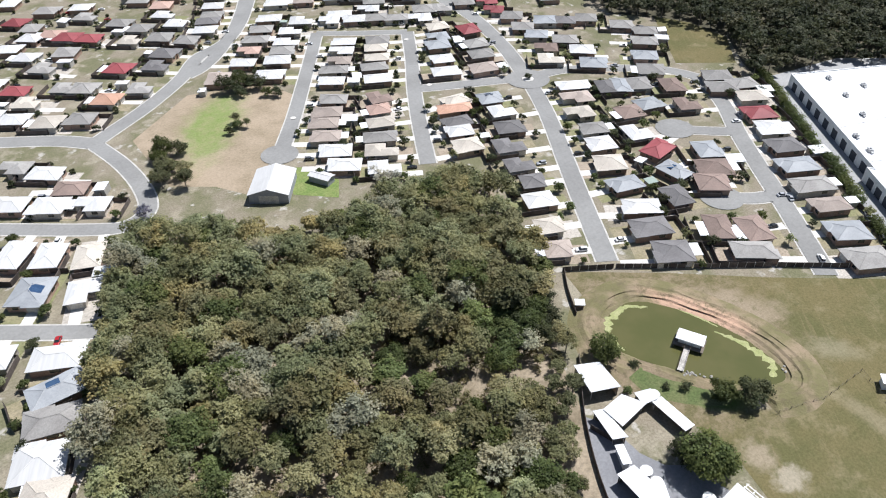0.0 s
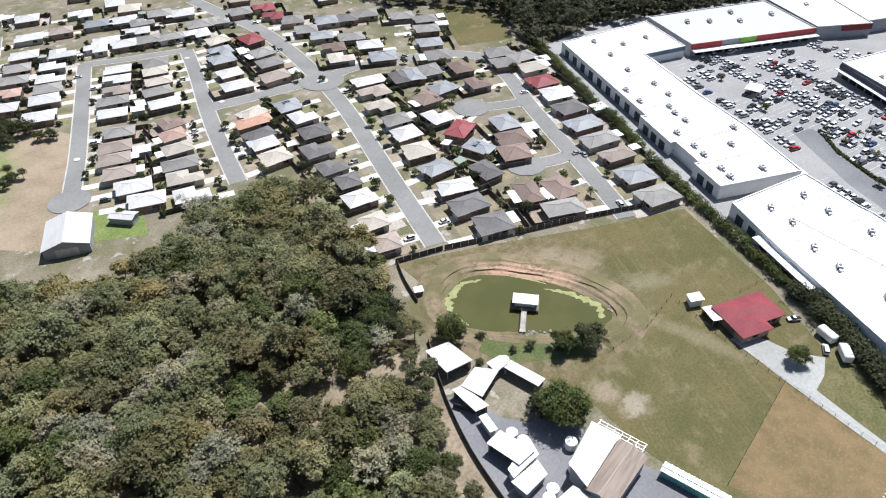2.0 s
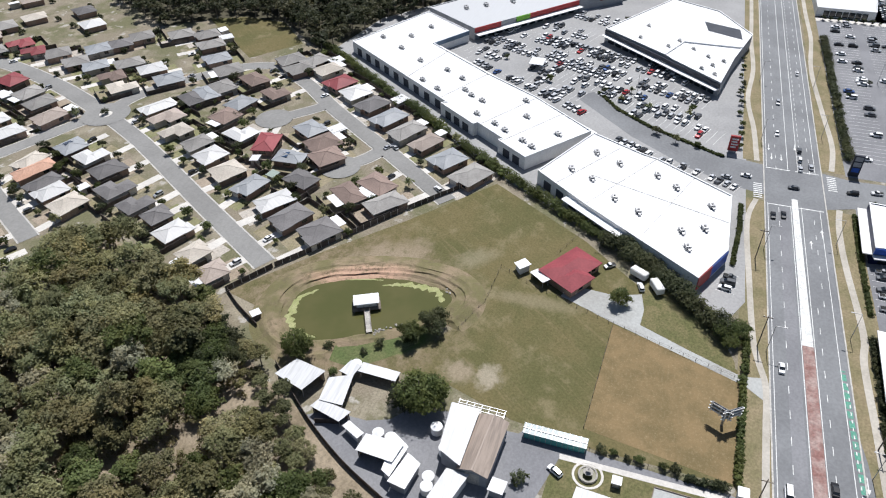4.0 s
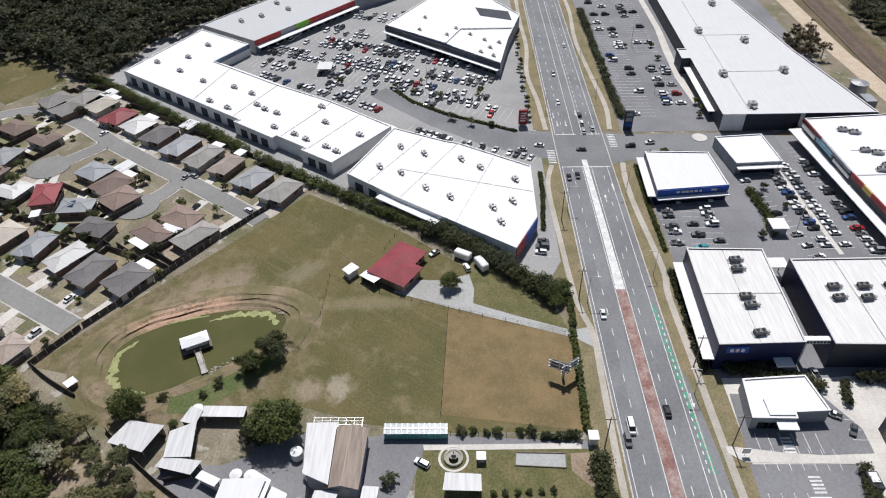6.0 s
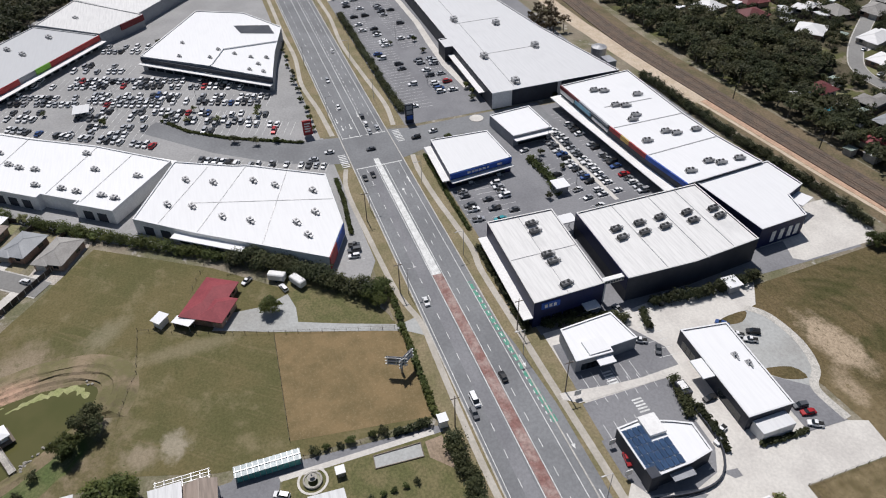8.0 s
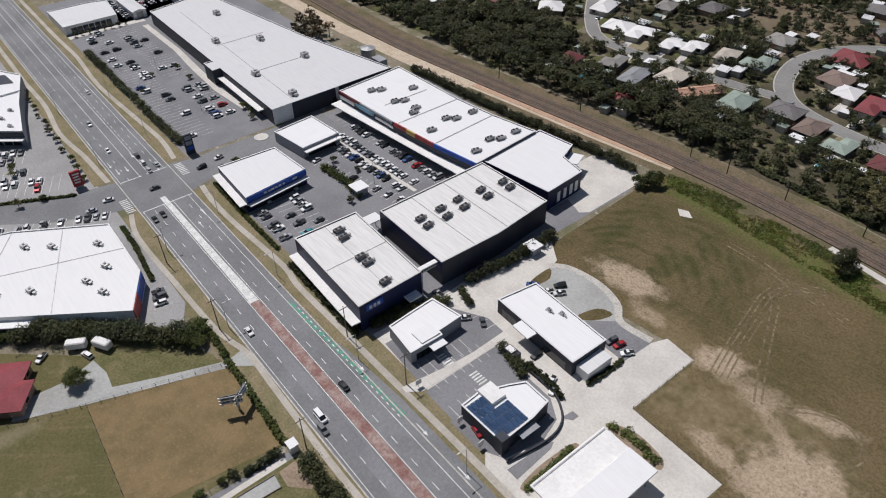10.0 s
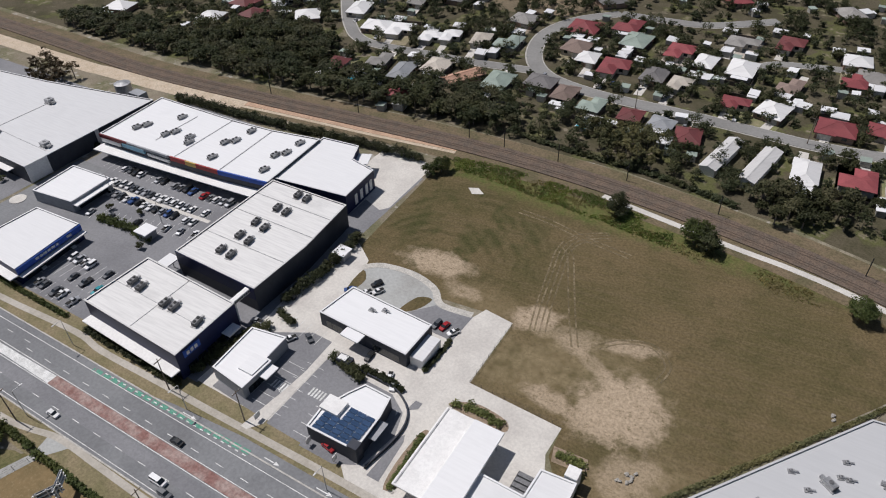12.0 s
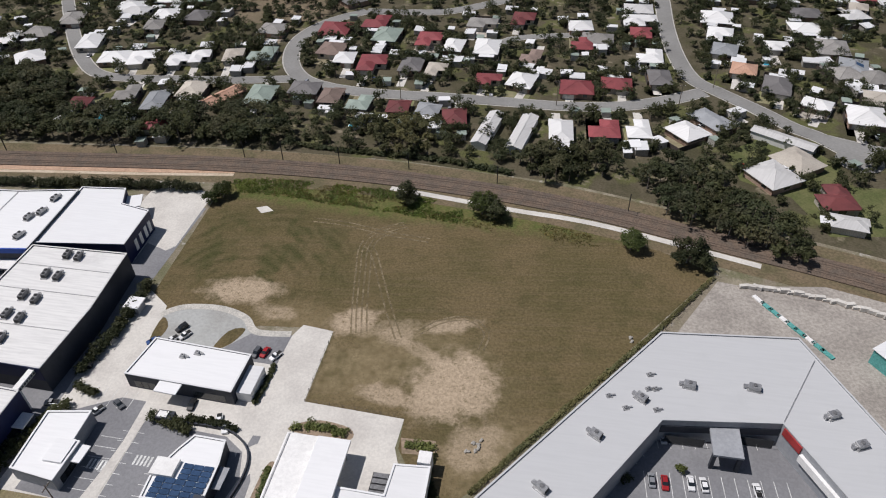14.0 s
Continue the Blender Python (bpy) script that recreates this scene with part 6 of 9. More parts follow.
house_row([("g", 197, 284), ("g", 211, 284), ("r", 221, 278), ("w", 194, 307), ("g", 187, 316), ("w", 164, 348), ("w", 146, 365), ("w", 135, 379)], 60, 9.4, 11.5)
house_row([("r", 20, 394), ("p", 31, 367), ("r", 36, 359), ("r", 44, 351), ("w", 22, 368), ("w", 16, 345), ("g", 20, 328), ("g", 61, 362), ("g", 67, 349), ("l", 59, 337), ("w", 82, 360), ("w", 83, 345), ("g", 71, 332), ("g", 80, 321), ("d", 67, 312), ("r", 46, 308)], 50, 9.4, 11.5)
house_row([("d", 60, 301), ("g", 50, 381)], 50, 9.4, 11.5)
house_row([("o", 34, 281), ("g", 23, 302), ("g", 48, 283), ("g", 29, 297), ("r", 6, 311), ("w", 1, 285), ("l", 11, 275), ("g", 22, 270), ("l", 8, 297)], 55, 8.8, 11)
house_row([("g", -5, 247), ("w", 3, 237), ("t", 8, 222), ("w", 0, 216), ("w", 11, 209), ("w", -10, 224)], 55, 8, 12)
house_row([("w", -12, 193), ("w", -5, 188), ("l", 4, 181), ("s", -11, 175), ("w", -1, 166)], 55, 7.8, 10)
house_row([("w", -11, 145), ("s", -13, 134), ("g", -16, 126), ("w", -20, 116), ("l", -23, 108)], 55, 9.6, 11.2)
house_row([("w", 152, 307), ("w", 167, 305), ("g", 172, 286)], 58, 8, 12)
house_row([("g", 168, -222), ("s", 155, -224), ("t", 142, -231), ("v", 115, -232), ("g", 99, -237), ("m", 87, -234), ("v", 74, -231), ("m", 59, -228), ("s", 47, -229), ("m", 37, -224), ("w", -2, -218), ("r", -18, -219), ("w", -29, -222), ("w", -45, -222), ("s", -54, -232), ("r", 180, -214)], 0, 12.6, 11)
house_row([("w", 190, -254), ("w", 177, -253), ("w", 163, -258), ("w", 154, -259), ("g", 142, -264), ("g", 129, -268), ("r", 101, -299), ("m", 97, -274), ("r", 79, -266), ("r", 88, -310), ("v", 78, -294), ("r", 60, -293), ("d", 62, -262), ("l", 48, -261), ("w", 33, -286), ("w", 47, -282)], 0, 12.6, 11)
house_row([("t", 13, -279), ("r", 26, -254), ("w", 15, -255), ("r", -7, -251), ("r", -22, -256), ("d", -38, -262)], 0, 12.6, 11)
house_row([("r", -8, -293), ("w", -8, -311), ("w", -36, -287), ("r", -32, -310), ("w", -33, -327), ("g", -15, -304), ("w", -34, -343), ("r", 20, -322), ("g", 38, -316), ("g", 134, -297), ("g", 191, -304), ("w", 211, -311), ("w", 190, -288), ("w", 213, -273), ("g", 243, -279), ("g", 250, -268)], 0, 12.6, 11)
house_row([("w", -93, -252), ("w", -110, -245), ("w", -67, -329), ("w", -68, -312), ("s", -70, -296), ("w", -90, -302), ("w", -104, -322), ("o", -73, -274), ("d", -82, -263), ("g", -112, -282), ("g", -122, -279), ("w", -131, -347)], 15, 12.6, 11)

# more houses between the listed ones beyond the railway
SE_WOODS = [[(262, -192), (208, -189), (90, -198), (90, -214), (120, -224), (163, -210), (186, -214), (198, -234), (222, -244), (250, -232), (262, -210)], [(-26, -180), (-30, -220), (-64, -206), (-84, -180), (-84, -160)], [(175, -352), (160, -306), (139, -309), (119, -316), (106, -338), (112, -355)]]
rng = random.Random(8)
added = 0
for attempt in range(6000):
    x, y = rng.uniform(-190, 380), rng.uniform(-400, -200)
    r = math.hypot(x, y)
    if r < 225 or r > 405 or added >= 40 or any(inside(x, y, w) for w in SE_WOODS) or any((x - e[0]) ** 2 + (y - e[1]) ** 2 < 17 ** 2 for e in HOUSE_SPOTS):
        continue
    gap, q, width = nearest_street(x, y)
    if gap < width / 2 + 9:
        continue
    turn = math.degrees(math.atan2(q.y - y, q.x - x)) + 90 if gap < 40 else rng.choice((0, 90, 15))
    put_house(x, y, rng.choice((11.0, 12.6)), rng.choice((9.5, 11.0)), turn, rng.choice("xxxxlgggsdvrm"), 4, plot=False)
    added += 1

# and between those of the estate's far side, too many to count
FAR_WALLS, FAR_ROOFS = bmesh.new(), {}


def far_house(x, y, w, d, turn, tone):
    """Walls and roof of one far house with a front wing, joined to the rest."""
    top = FAR_ROOFS.setdefault(tone, bmesh.new())
    rise = min(w, d) * 0.2
    m = pose(x, y, 0, 0, 0, turn)
    add_box(FAR_WALLS, -w / 2, w / 2, -d / 2, d / 2, 0, 2.45, m=m)
    hip_faces(top, w, d, 2.55, rise, m=m)
    m = m @ Matrix.Translation((w * 0.27, -d * 0.35 - 0.6, 0))
    add_box(FAR_WALLS, -w / 4, w / 4, -d * 0.15, d * 0.15, 0, 2.44, m=m)
    hip_faces(top, w / 2, d * 0.3, 2.54, min(w / 2, d * 0.3) * 0.2, m=m)
    HOUSE_SPOTS.append((x, y, w, d, turn))


PARK_EDGE = [(28, 200), (33, 246), (62, 274), (98, 264), (99, 240), (84, 200), (82, 172), (40, 172)]
FAR_GREEN = [(258, 146), (241.5, 173), (278, 220), (262, 232), (280, 290), (345, 300), (430, 230), (430, 100)]
added = 0
for attempt in range(9000):
    x, y = rng.uniform(-90, 300), rng.uniform(195, 500)
    r = math.hypot(x, y)
    if r > 500 or added >= 120 or inside(x, y, PARK_EDGE) or inside(x, y, FAR_GREEN) or any((x - e[0]) ** 2 + (y - e[1]) ** 2 < 12.5 ** 2 for e in HOUSE_SPOTS):
        continue
    gap, q, width = nearest_street(x, y)
    if gap < width / 2 + 8.0:
        continue
    far_house(x, y, rng.choice((8.4, 9.4)), rng.choice((9.5, 10.5)), rng.choice((55, 58, 148)), rng.choice("wwwlggsdpbr"))
    added += 1
far_houses = tagged(new("far_houses"), "many far single-storey houses with pale and grey hip roofs", "houses", kind="stuff")
tagged(part("wall", FAR_WALLS, BRICK, far_houses), kind="stuff")
for tone, bm in FAR_ROOFS.items():
    tagged(part("roof", bm, ROOFS[tone], far_houses), kind="stuff")

# sheds and carports in the back yards
PADDOCK_EDGE = [(104, 98), (121.7, 95), (138.9, 82.4), (157.8, 69.3), (185, 49), (158, 12), (90, 0)]
SHED_KINDS = []
for label, w, d, h, roof in (("small white garden shed with a sheet roof", 3.2, 2.6, 2.2, WHITE_ROOF), ("grey metal carport in a yard", 5.6, 4.2, 2.5, GREY_ROOF), ("small green metal garden shed", 3.0, 3.0, 2.2, ROOFS["v"]), ("white patio shelter in a yard", 4.6, 3.4, 2.5, WHITE_ROOF)):
    sh = tagged(new("garden_shed"), label, "shed", "garden sheds")
    part("wall", box(-w / 2, w / 2, -d / 2, d / 2, 0, h), GARAGE, sh)
    part("roof", box(-w / 2 - 0.25, w / 2 + 0.25, -d / 2 - 0.25, d / 2 + 0.25, h, h + 0.12, m=Matrix.Rotation(radians(4), 4, "X")), roof, sh)
    SHED_KINDS.append([sh, False])
for k, (x, y, w, d, turn) in enumerate(list(HOUSE_SPOTS)):
    se = y < -150
    for i in range(3 if se else 1):
        if not se and k % 3:
            continue
        a = radians(turn)
        u, v = random.uniform(-0.8, 0.8) * w, (d / 2 + random.uniform(2.6, 5.5) + i * 2.5) * (1 if i < 2 else -1)
        px, py = x + u * math.cos(a) - v * math.sin(a), y + u * math.sin(a) + v * math.cos(a)
        gap, q, width = nearest_street(px, py)
        if gap < width / 2 + 2.5 or any((px - e[0]) ** 2 + (py - e[1]) ** 2 < 62 for e in HOUSE_SPOTS) or py > -190 and se:
            continue
        if inside(px, py, PADDOCK_EDGE):
            continue
        slot = random.choice(SHED_KINDS)
        m = pose(px, py, 0.02, 0, 0, turn + random.choice((0, 90)))
        if slot[1]:
            copy_thing(slot[0], m)
        else:
            slot[0].matrix_basis, slot[1] = m, True


def gable_shed(name, label, x, y, w, d, turn, wall_h, rise, roof, wall, category="shed"):
    """A long shed with a two-sided roof, ridge along its length."""
    sh = tagged(empty(name, x, y, 0, turn), label, category)
    bm = bmesh.new()
    add_box(bm, -w / 2, w / 2, -d / 2, d / 2, 0, wall_h)
    for sx in (-1, 1):
        bm.faces.new([bm.verts.new(p) for p in ((sx * w / 2, -d / 2, wall_h), (sx * w / 2, d / 2, wall_h), (sx * w / 2, 0, wall_h + rise))])
    part("wall", bm, wall, sh)
    for sy in (-1, 1):
        bm = bmesh.new()
        o = 0.35
        lo = [(-w / 2 - o, sy * (d / 2 + o), wall_h - rise * o / (d / 2)), (w / 2 + o, sy * (d / 2 + o), wall_h - rise * o / (d / 2)), (w / 2 + o, 0, wall_h + rise + 0.02), (-w / 2 - o, 0, wall_h + rise + 0.02)]
        a = [bm.verts.new(p) for p in lo]
        b = [bm.verts.new((p[0], p[1], p[2] + 0.1)) for p in lo]
        bm.faces.new(a)
        bm.faces.new(b[::-1])
        for i in range(4):
            j = (i + 1) % 4
            bm.faces.new((a[i], b[i], b[j], a[j]))
        bmesh.ops.recalc_face_normals(bm, faces=bm.faces[:])
        part("roof", bm, roof, sh)
    part("ridge_capping", box(-w / 2 - 0.35, w / 2 + 0.35, -0.18, 0.18, wall_h + rise + 0.1, wall_h + rise + 0.18), roof, sh)
    part("roller_door", box(-w / 2 - 0.06, -w / 2 - 0.01, -d / 4, d / 4, 0.02, wall_h * 0.85), GARAGE, sh)
    return sh


gable_shed("long_shed", "long cream gable-roofed shed", 23, -218, 23, 5.2, 80, 2.8, 0.8, ROOFS["w"], WALL_WHITE)
gable_shed("long_shed", "long cream gable-roofed shed", 10.7, -217, 24, 5.4, 80, 2.8, 0.8, ROOFS["w"], WALL_WHITE)
gable_shed("long_shed", "long white gable-roofed building", -78, -225, 21, 5, -33, 2.8, 0.7, ROOFS["w"], WALL_WHITE)
gable_shed("long_shed", "orange-red roofed long house", 128.5, -229, 17, 7, 62, 2.6, 1.2, ROOFS["o"], BRICK, "house")
put_house(-70.4, -201, 12, 12.5, 33, "w", 0, plot=False)
put_house(-86, -191, 10, 13, 10, "m", 3, plot=False)
put_house(-87, -178, 6, 9, 80, "w", 1, plot=False)
gable_shed("hall", "large white gable-roofed hall at the edge of a park", 61.5, 185.5, 15, 12.5, 55, 3.4, 2.0, ROOFS["w"], WALL_GREY, "hall")
gable_shed("hall_shed", "small white-roofed shed on a lawn", 76.6, 181, 7.5, 3.8, -62, 2.4, 0.4, ROOFS["w"], WALL_GREY)
area("hall_lawn", [(70.0, 196.0), (76.8, 191.8), (81.6, 178.6), (76.5, 169.3), (65.6, 179.4)], 0.03, surface("bright_lawn", (0.15, 0.21, 0.06), (0.22, 0.25, 0.09), 0.2, 1.6, 0.95), "bright green watered lawn beside a hall", "lawn")


# ---- trees ----
def crown_points(lobes, leaves, size, seed, flat=0.85):
    """Corners of leaf sprays (three to a spray), in feathery clusters spread over several overlapping lobes (x, y, z, radius)."""
    leaves, size = int(leaves * 1.9), size * 0.82
    rng = np.random.default_rng(seed)
    rr = np.array([l[3] for l in lobes])
    tufts = max(len(lobes) * 3, leaves // 11)
    pick = rng.choice(len(lobes), tufts, p=rr ** 2 / (rr ** 2).sum())
    d = rng.normal(size=(tufts, 3))
    d /= np.linalg.norm(d, axis=1)[:, None]
    d[:, 2] = np.where(d[:, 2] < -0.2, -d[:, 2] * 0.8, d[:, 2])
    r = rr[pick] * (0.35 + 0.8 * rng.beta(2.6, 1.5, tufts))
    heart = np.array([l[:3] for l in lobes])[pick] + d * (r[:, None] * np.array([1, 1, flat]))
    own = rng.integers(0, tufts, leaves)
    reach = np.clip(rr[pick][own] * 0.34, size * 0.8, size * 2.4)[:, None]
    p = heart[own] + rng.normal(size=(leaves, 3)) * reach * np.array([0.75, 0.75, 0.6])
    nrm = d[own] * 0.7 + rng.normal(size=(leaves, 3)) * 0.5 + np.array([0, 0, 0.75])
    nrm /= np.linalg.norm(nrm, axis=1)[:, None]
    side = np.cross(nrm, rng.normal(size=(leaves, 3)))
    side /= np.linalg.norm(side, axis=1)[:, None]
    up = np.cross(nrm, side)
    s = size * rng.uniform(0.5, 1.35, leaves)[:, None]
    return np.stack([p - side * s, p + side * s * 0.55 - up * s * 0.75, p + side * s * 0.45 + up * s * 0.75], 1).reshape(-1, 3)


def leaf_mesh(name, material, v):
    me = bpy.data.meshes.new(name)
    n_ = len(v) // 3
    me.vertices.add(len(v))
    me.vertices.foreach_set("co", np.ascontiguousarray(v, dtype=np.float32).ravel())
    me.loops.add(len(v))
    me.loops.foreach_set("vertex_index", np.arange(len(v), dtype=np.int32))
    me.polygons.add(n_)
    me.polygons.foreach_set("loop_start", np.arange(n_, dtype=np.int32) * 3)
    me.polygons.foreach_set("loop_total", np.full(n_, 3, dtype=np.int32))
    me.update(calc_edges=True)
    me.materials.append(material)
    return me


def limb(bm, a, b, r0, r1, sides=6):
    a, b = Vector(a), Vector(b)
    t = (b - a).normalized()
    u = t.orthogonal().normalized()
    w = t.cross(u)
    rings = []
    for p, r in ((a, r0), (b, r1)):
        rings.append([bm.verts.new(p + (u * math.cos(k) + w * math.sin(k)) * r) for k in (2 * math.pi * i / sides for i in range(sides))])
    lo, hi = rings
    for i in range(sides):
        j = (i + 1) % sides
        bm.faces.new((lo[i], lo[j], hi[j], hi[i]))
    bm.faces.new(hi)


def lobes_of(height, spread, count, bare, rng, tight=0.62):
    ls = []
    for i in range(int(count * 1.5)):
        a, q = rng.uniform(0, 2 * math.pi), spread * math.sqrt(rng.uniform(0.01, tight * 1.25))
        z = height * rng.uniform(bare + 0.14, 0.9 - 0.34 * q / spread)
        ls.append((q * math.cos(a), q * math.sin(a), z, spread * rng.uniform(0.13, 0.36)))
    ls.append((0, 0, height * (0.45 + bare * 0.4), spread * 0.62))
    return ls


def tree_of(label, material, height, spread, leaves, size, seed, lobes=15, bare=0.35, group="trees", name="tree"):
    """A tapered trunk with limbs that reach into the crown's lobes."""
    rng = random.Random(seed)
    ls = lobes_of(height, spread, lobes, bare, rng)
    tree = tagged(new(name), label, name if name == "shrub" else "tree", group)
    bm = bmesh.new()
    limb(bm, (0, 0, -0.1), (0.1, 0.05, height * 0.5), height * 0.022, height * 0.014)
    limb(bm, (0.1, 0.05, height * 0.5), (0, 0.1, height * 0.8), height * 0.014, height * 0.005)
    for x, y, z, r in ls:
        limb(bm, (0.05, 0.05, min(height * bare * rng.uniform(0.8, 1.3), z - 0.2)), (x, y, z), height * 0.009, height * 0.003, 5)
    part("trunk", bm, BARK, tree)
    crown = new("crown", leaf_mesh("crown", material, crown_points(ls, leaves, size, seed)))
    crown.parent = tree
    return tree


USED_TREES = set()


def plant(kinds, x, y, scale, turn=None):
    k = random.choice(kinds)
    m = pose(x, y, 0, 0, 0, random.uniform(0, 360) if turn is None else turn)
    if k.name in USED_TREES:
        k = copy_thing(k, m)
    else:
        USED_TREES.add(k.name)
        k.matrix_basis = m
    k.scale = (scale, scale, scale * random.uniform(0.9, 1.1))
    return k


def woods(name, loop, spacing, material, height, spread, leaves, size, seed, label, limit=400):
    """Far woods as one mass of crowns on trunks."""
    rng = random.Random(seed)
    xs, ys = [p[0] for p in loop], [p[1] for p in loop]
    spots, vs, bm = [], ([], [], []), bmesh.new()
    for attempt in range(limit * 30):
        x, y = rng.uniform(min(xs), max(xs)), rng.uniform(min(ys), max(ys))
        if not inside(x, y, loop) or any((x - a) ** 2 + (y - b) ** 2 < spacing ** 2 for a, b in spots):
            continue
        spots.append((x, y))
        k = rng.uniform(0.55, 1.25)
        ls = lobes_of(height * k, spread * k, 7, 0.25, rng)
        vs[len(spots) % 3].append(crown_points(ls, leaves, size, seed + len(spots)) + np.array([x, y, 0]))
        limb(bm, (x, y, -0.1), (x, y, height * k * 0.7), 0.25, 0.1, 5)
        if len(spots) >= limit:
            break
    ob = tagged(new(name), label, "woods", kind="stuff")
    part("trunks", bm, BARK, ob)
    for m, v in zip((material, material, LEAF_DULL if material == LEAF_DARK else material), vs):
        if v:
            c = new("foliage", leaf_mesh("foliage", m, np.concatenate(v)))
            c.parent = ob
            tagged(c, kind="stuff")
    return ob


def hedge(name, line, width, height, material, seed, label, size=0.28, density=22, category="hedge"):
    """A clipped or ragged row of shrubs: leaf clumps over a lumpy ridge."""
    rng = np.random.default_rng(seed)
    vs, stems = [], bmesh.new()
    for (x0, y0), (x1, y1) in zip(line, line[1:]):
        a, b = Vector((x0, y0)), Vector((x1, y1))
        length = (b - a).length
        n_ = max(1, int(length / (width * 0.7)))
        for i in range(n_):
            p = a + (b - a) * ((i + rng.uniform(0.2, 0.8)) / n_)
            k = rng.uniform(0.75, 1.15)
            lobe = [(p.x + rng.normal() * width * 0.12, p.y + rng.normal() * width * 0.12, height * k * 0.55, width * 0.55 * k), (p.x, p.y, height * 0.3, width * 0.5)]
            vs.append(crown_points(lobe, int(density * 2.2 * width * height / 2) + 60, size * 1.2, int(rng.integers(1e6)), flat=height / width * 0.8))
            limb(stems, (p.x, p.y, 0), (p.x, p.y, height * 0.6), 0.08, 0.04, 4)
    ob = tagged(new(name), label, category)
    part("stems", stems, BARK, ob)
    c = new("foliage", leaf_mesh("foliage", material, np.concatenate(vs)))
    c.parent = ob
    return ob


# the forest block: open gum woodland with darker trees along its edge
GUM_KINDS = [tree_of("tall gum tree with thin olive foliage", LEAF_GUM, 11.5, 4.0, 1500, 0.36, 1, group="forest trees", name="gum_tree"),
             tree_of("gum tree with grey-green open foliage", LEAF_GREY, 12.0, 3.7, 1250, 0.34, 2, bare=0.3, group="forest trees", name="gum_tree"),
             tree_of("gum tree with brownish olive foliage", LEAF_OLIVE, 11.0, 4.1, 1500, 0.36, 3, group="forest trees", name="gum_tree"),
             tree_of("tall gum tree with thin olive foliage", LEAF_GUM, 10.0, 4.2, 1500, 0.36, 7, bare=0.25, group="forest trees", name="gum_tree"),
             tree_of("leafy green forest tree", LEAF_GREEN, 8.5, 3.7, 1500, 0.36, 4, bare=0.2, group="forest trees", name="gum_tree"),
             tree_of("slender gum tree with olive foliage", LEAF_OLIVE, 13.0, 3.2, 1200, 0.34, 6, group="forest trees", name="gum_tree")]
DARK_KINDS = [tree_of("dark green bushy tree", LEAF_DARK, 8.5, 3.8, 2600, 0.27, 5, bare=0.15), tree_of("dark green spreading tree", LEAF_HEDGE, 8.0, 4.0, 2600, 0.27, 8, bare=0.15)]
NEAR_KINDS = [tree_of("olive gum tree with dense foliage", LEAF_NEAR, 11, 4.0, 1500, 0.36, 71, group="forest trees", name="gum_tree"), tree_of("olive gum tree with dense foliage", LEAF_NEAR, 9.5, 4.1, 1500, 0.36, 72, bare=0.22, group="forest trees", name="gum_tree"),
              tree_of("brownish gum tree with open foliage", LEAF_OLIVE, 10, 3.6, 1100, 0.34, 73, group="forest trees", name="gum_tree"), tree_of("leafy green forest tree", LEAF_GREEN, 8.5, 3.7, 1400, 0.36, 74, bare=0.2, group="forest trees", name="gum_tree"), DARK_KINDS[1],
              tree_of("gum tree with pale grey foliage", LEAF_PALE, 9.5, 3.5, 1000, 0.32, 75, group="forest trees", name="gum_tree"), tree_of("gum tree with yellow-olive foliage", LEAF_YELLOW, 9.0, 3.8, 1300, 0.34, 76, group="forest trees", name="gum_tree"),
              tree_of("gum tree with grey-green foliage", LEAF_GREY, 10.5, 3.8, 1400, 0.35, 77, group="forest trees", name="gum_tree")]
FOREST = [(-14, 92), (-6, 128), (3, 157), (12, 175), (22, 182), (31, 178), (42, 166), (52, 158), (74, 154), (95, 154), (107, 152), (118, 143), (113, 130), (104, 106), (96, 92), (86, 84), (73, 70), (64, 58), (56, 44), (46, 28), (20, 45)]
CLEARINGS = [(75, 76, 7.5), (69, 80, 5), (61.5, 82, 4.8)]
stems = []
for attempt in range(30000):
    x, y = random.uniform(-16, 125), random.uniform(25, 208)
    if not inside(x, y, FOREST) or any((x - a) ** 2 + (y - b) ** 2 < 5.3 ** 2 for a, b in stems) or any((x - a) ** 2 + (y - b) ** 2 < r * r for a, b, r in CLEARINGS):
        continue
    stems.append((x, y))
# the nearest trees stand singly; the farther canopy is one mass
FAR_LEAVES = (LEAF_GUM, LEAF_GREY, LEAF_OLIVE, LEAF_GREEN, LEAF_PALE, LEAF_YELLOW, LEAF_NEAR)
far_crowns, far_trunks = {m.name: [] for m in FAR_LEAVES}, bmesh.new()
for x, y in stems:
    low = y < 96
    if y < 100:
        plant(NEAR_KINDS if low else NEAR_KINDS + GUM_KINDS, x, y, random.uniform(0.85, 1.35) * (0.95 if low else 1.1))
    else:
        k = random.uniform(0.6, 1.15)
        leafy = random.choice((LEAF_GUM, LEAF_GUM, LEAF_GUM, LEAF_GREY, LEAF_GREY, LEAF_GREY, LEAF_OLIVE, LEAF_OLIVE, LEAF_GREEN, LEAF_PALE, LEAF_YELLOW, LEAF_NEAR, LEAF_NEAR))
        rng = random.Random(round(x * 100))
        ls = lobes_of(12.5 * k, 5.2 * k, 20, 0.28, rng)
        far_crowns[leafy.name].append(crown_points(ls, 1700, 0.42, round(x * 37 + y * 91) % 99991 + 99) + np.array([x, y, 0]))
        limb(far_trunks, (x, y, -0.1), (x, y, 8 * k), 0.22, 0.08, 5)
canopy = tagged(new("forest_canopy"), "dense olive and grey-green gum woodland", "forest", kind="stuff")
tagged(part("trunks", far_trunks, BARK, canopy), kind="stuff")
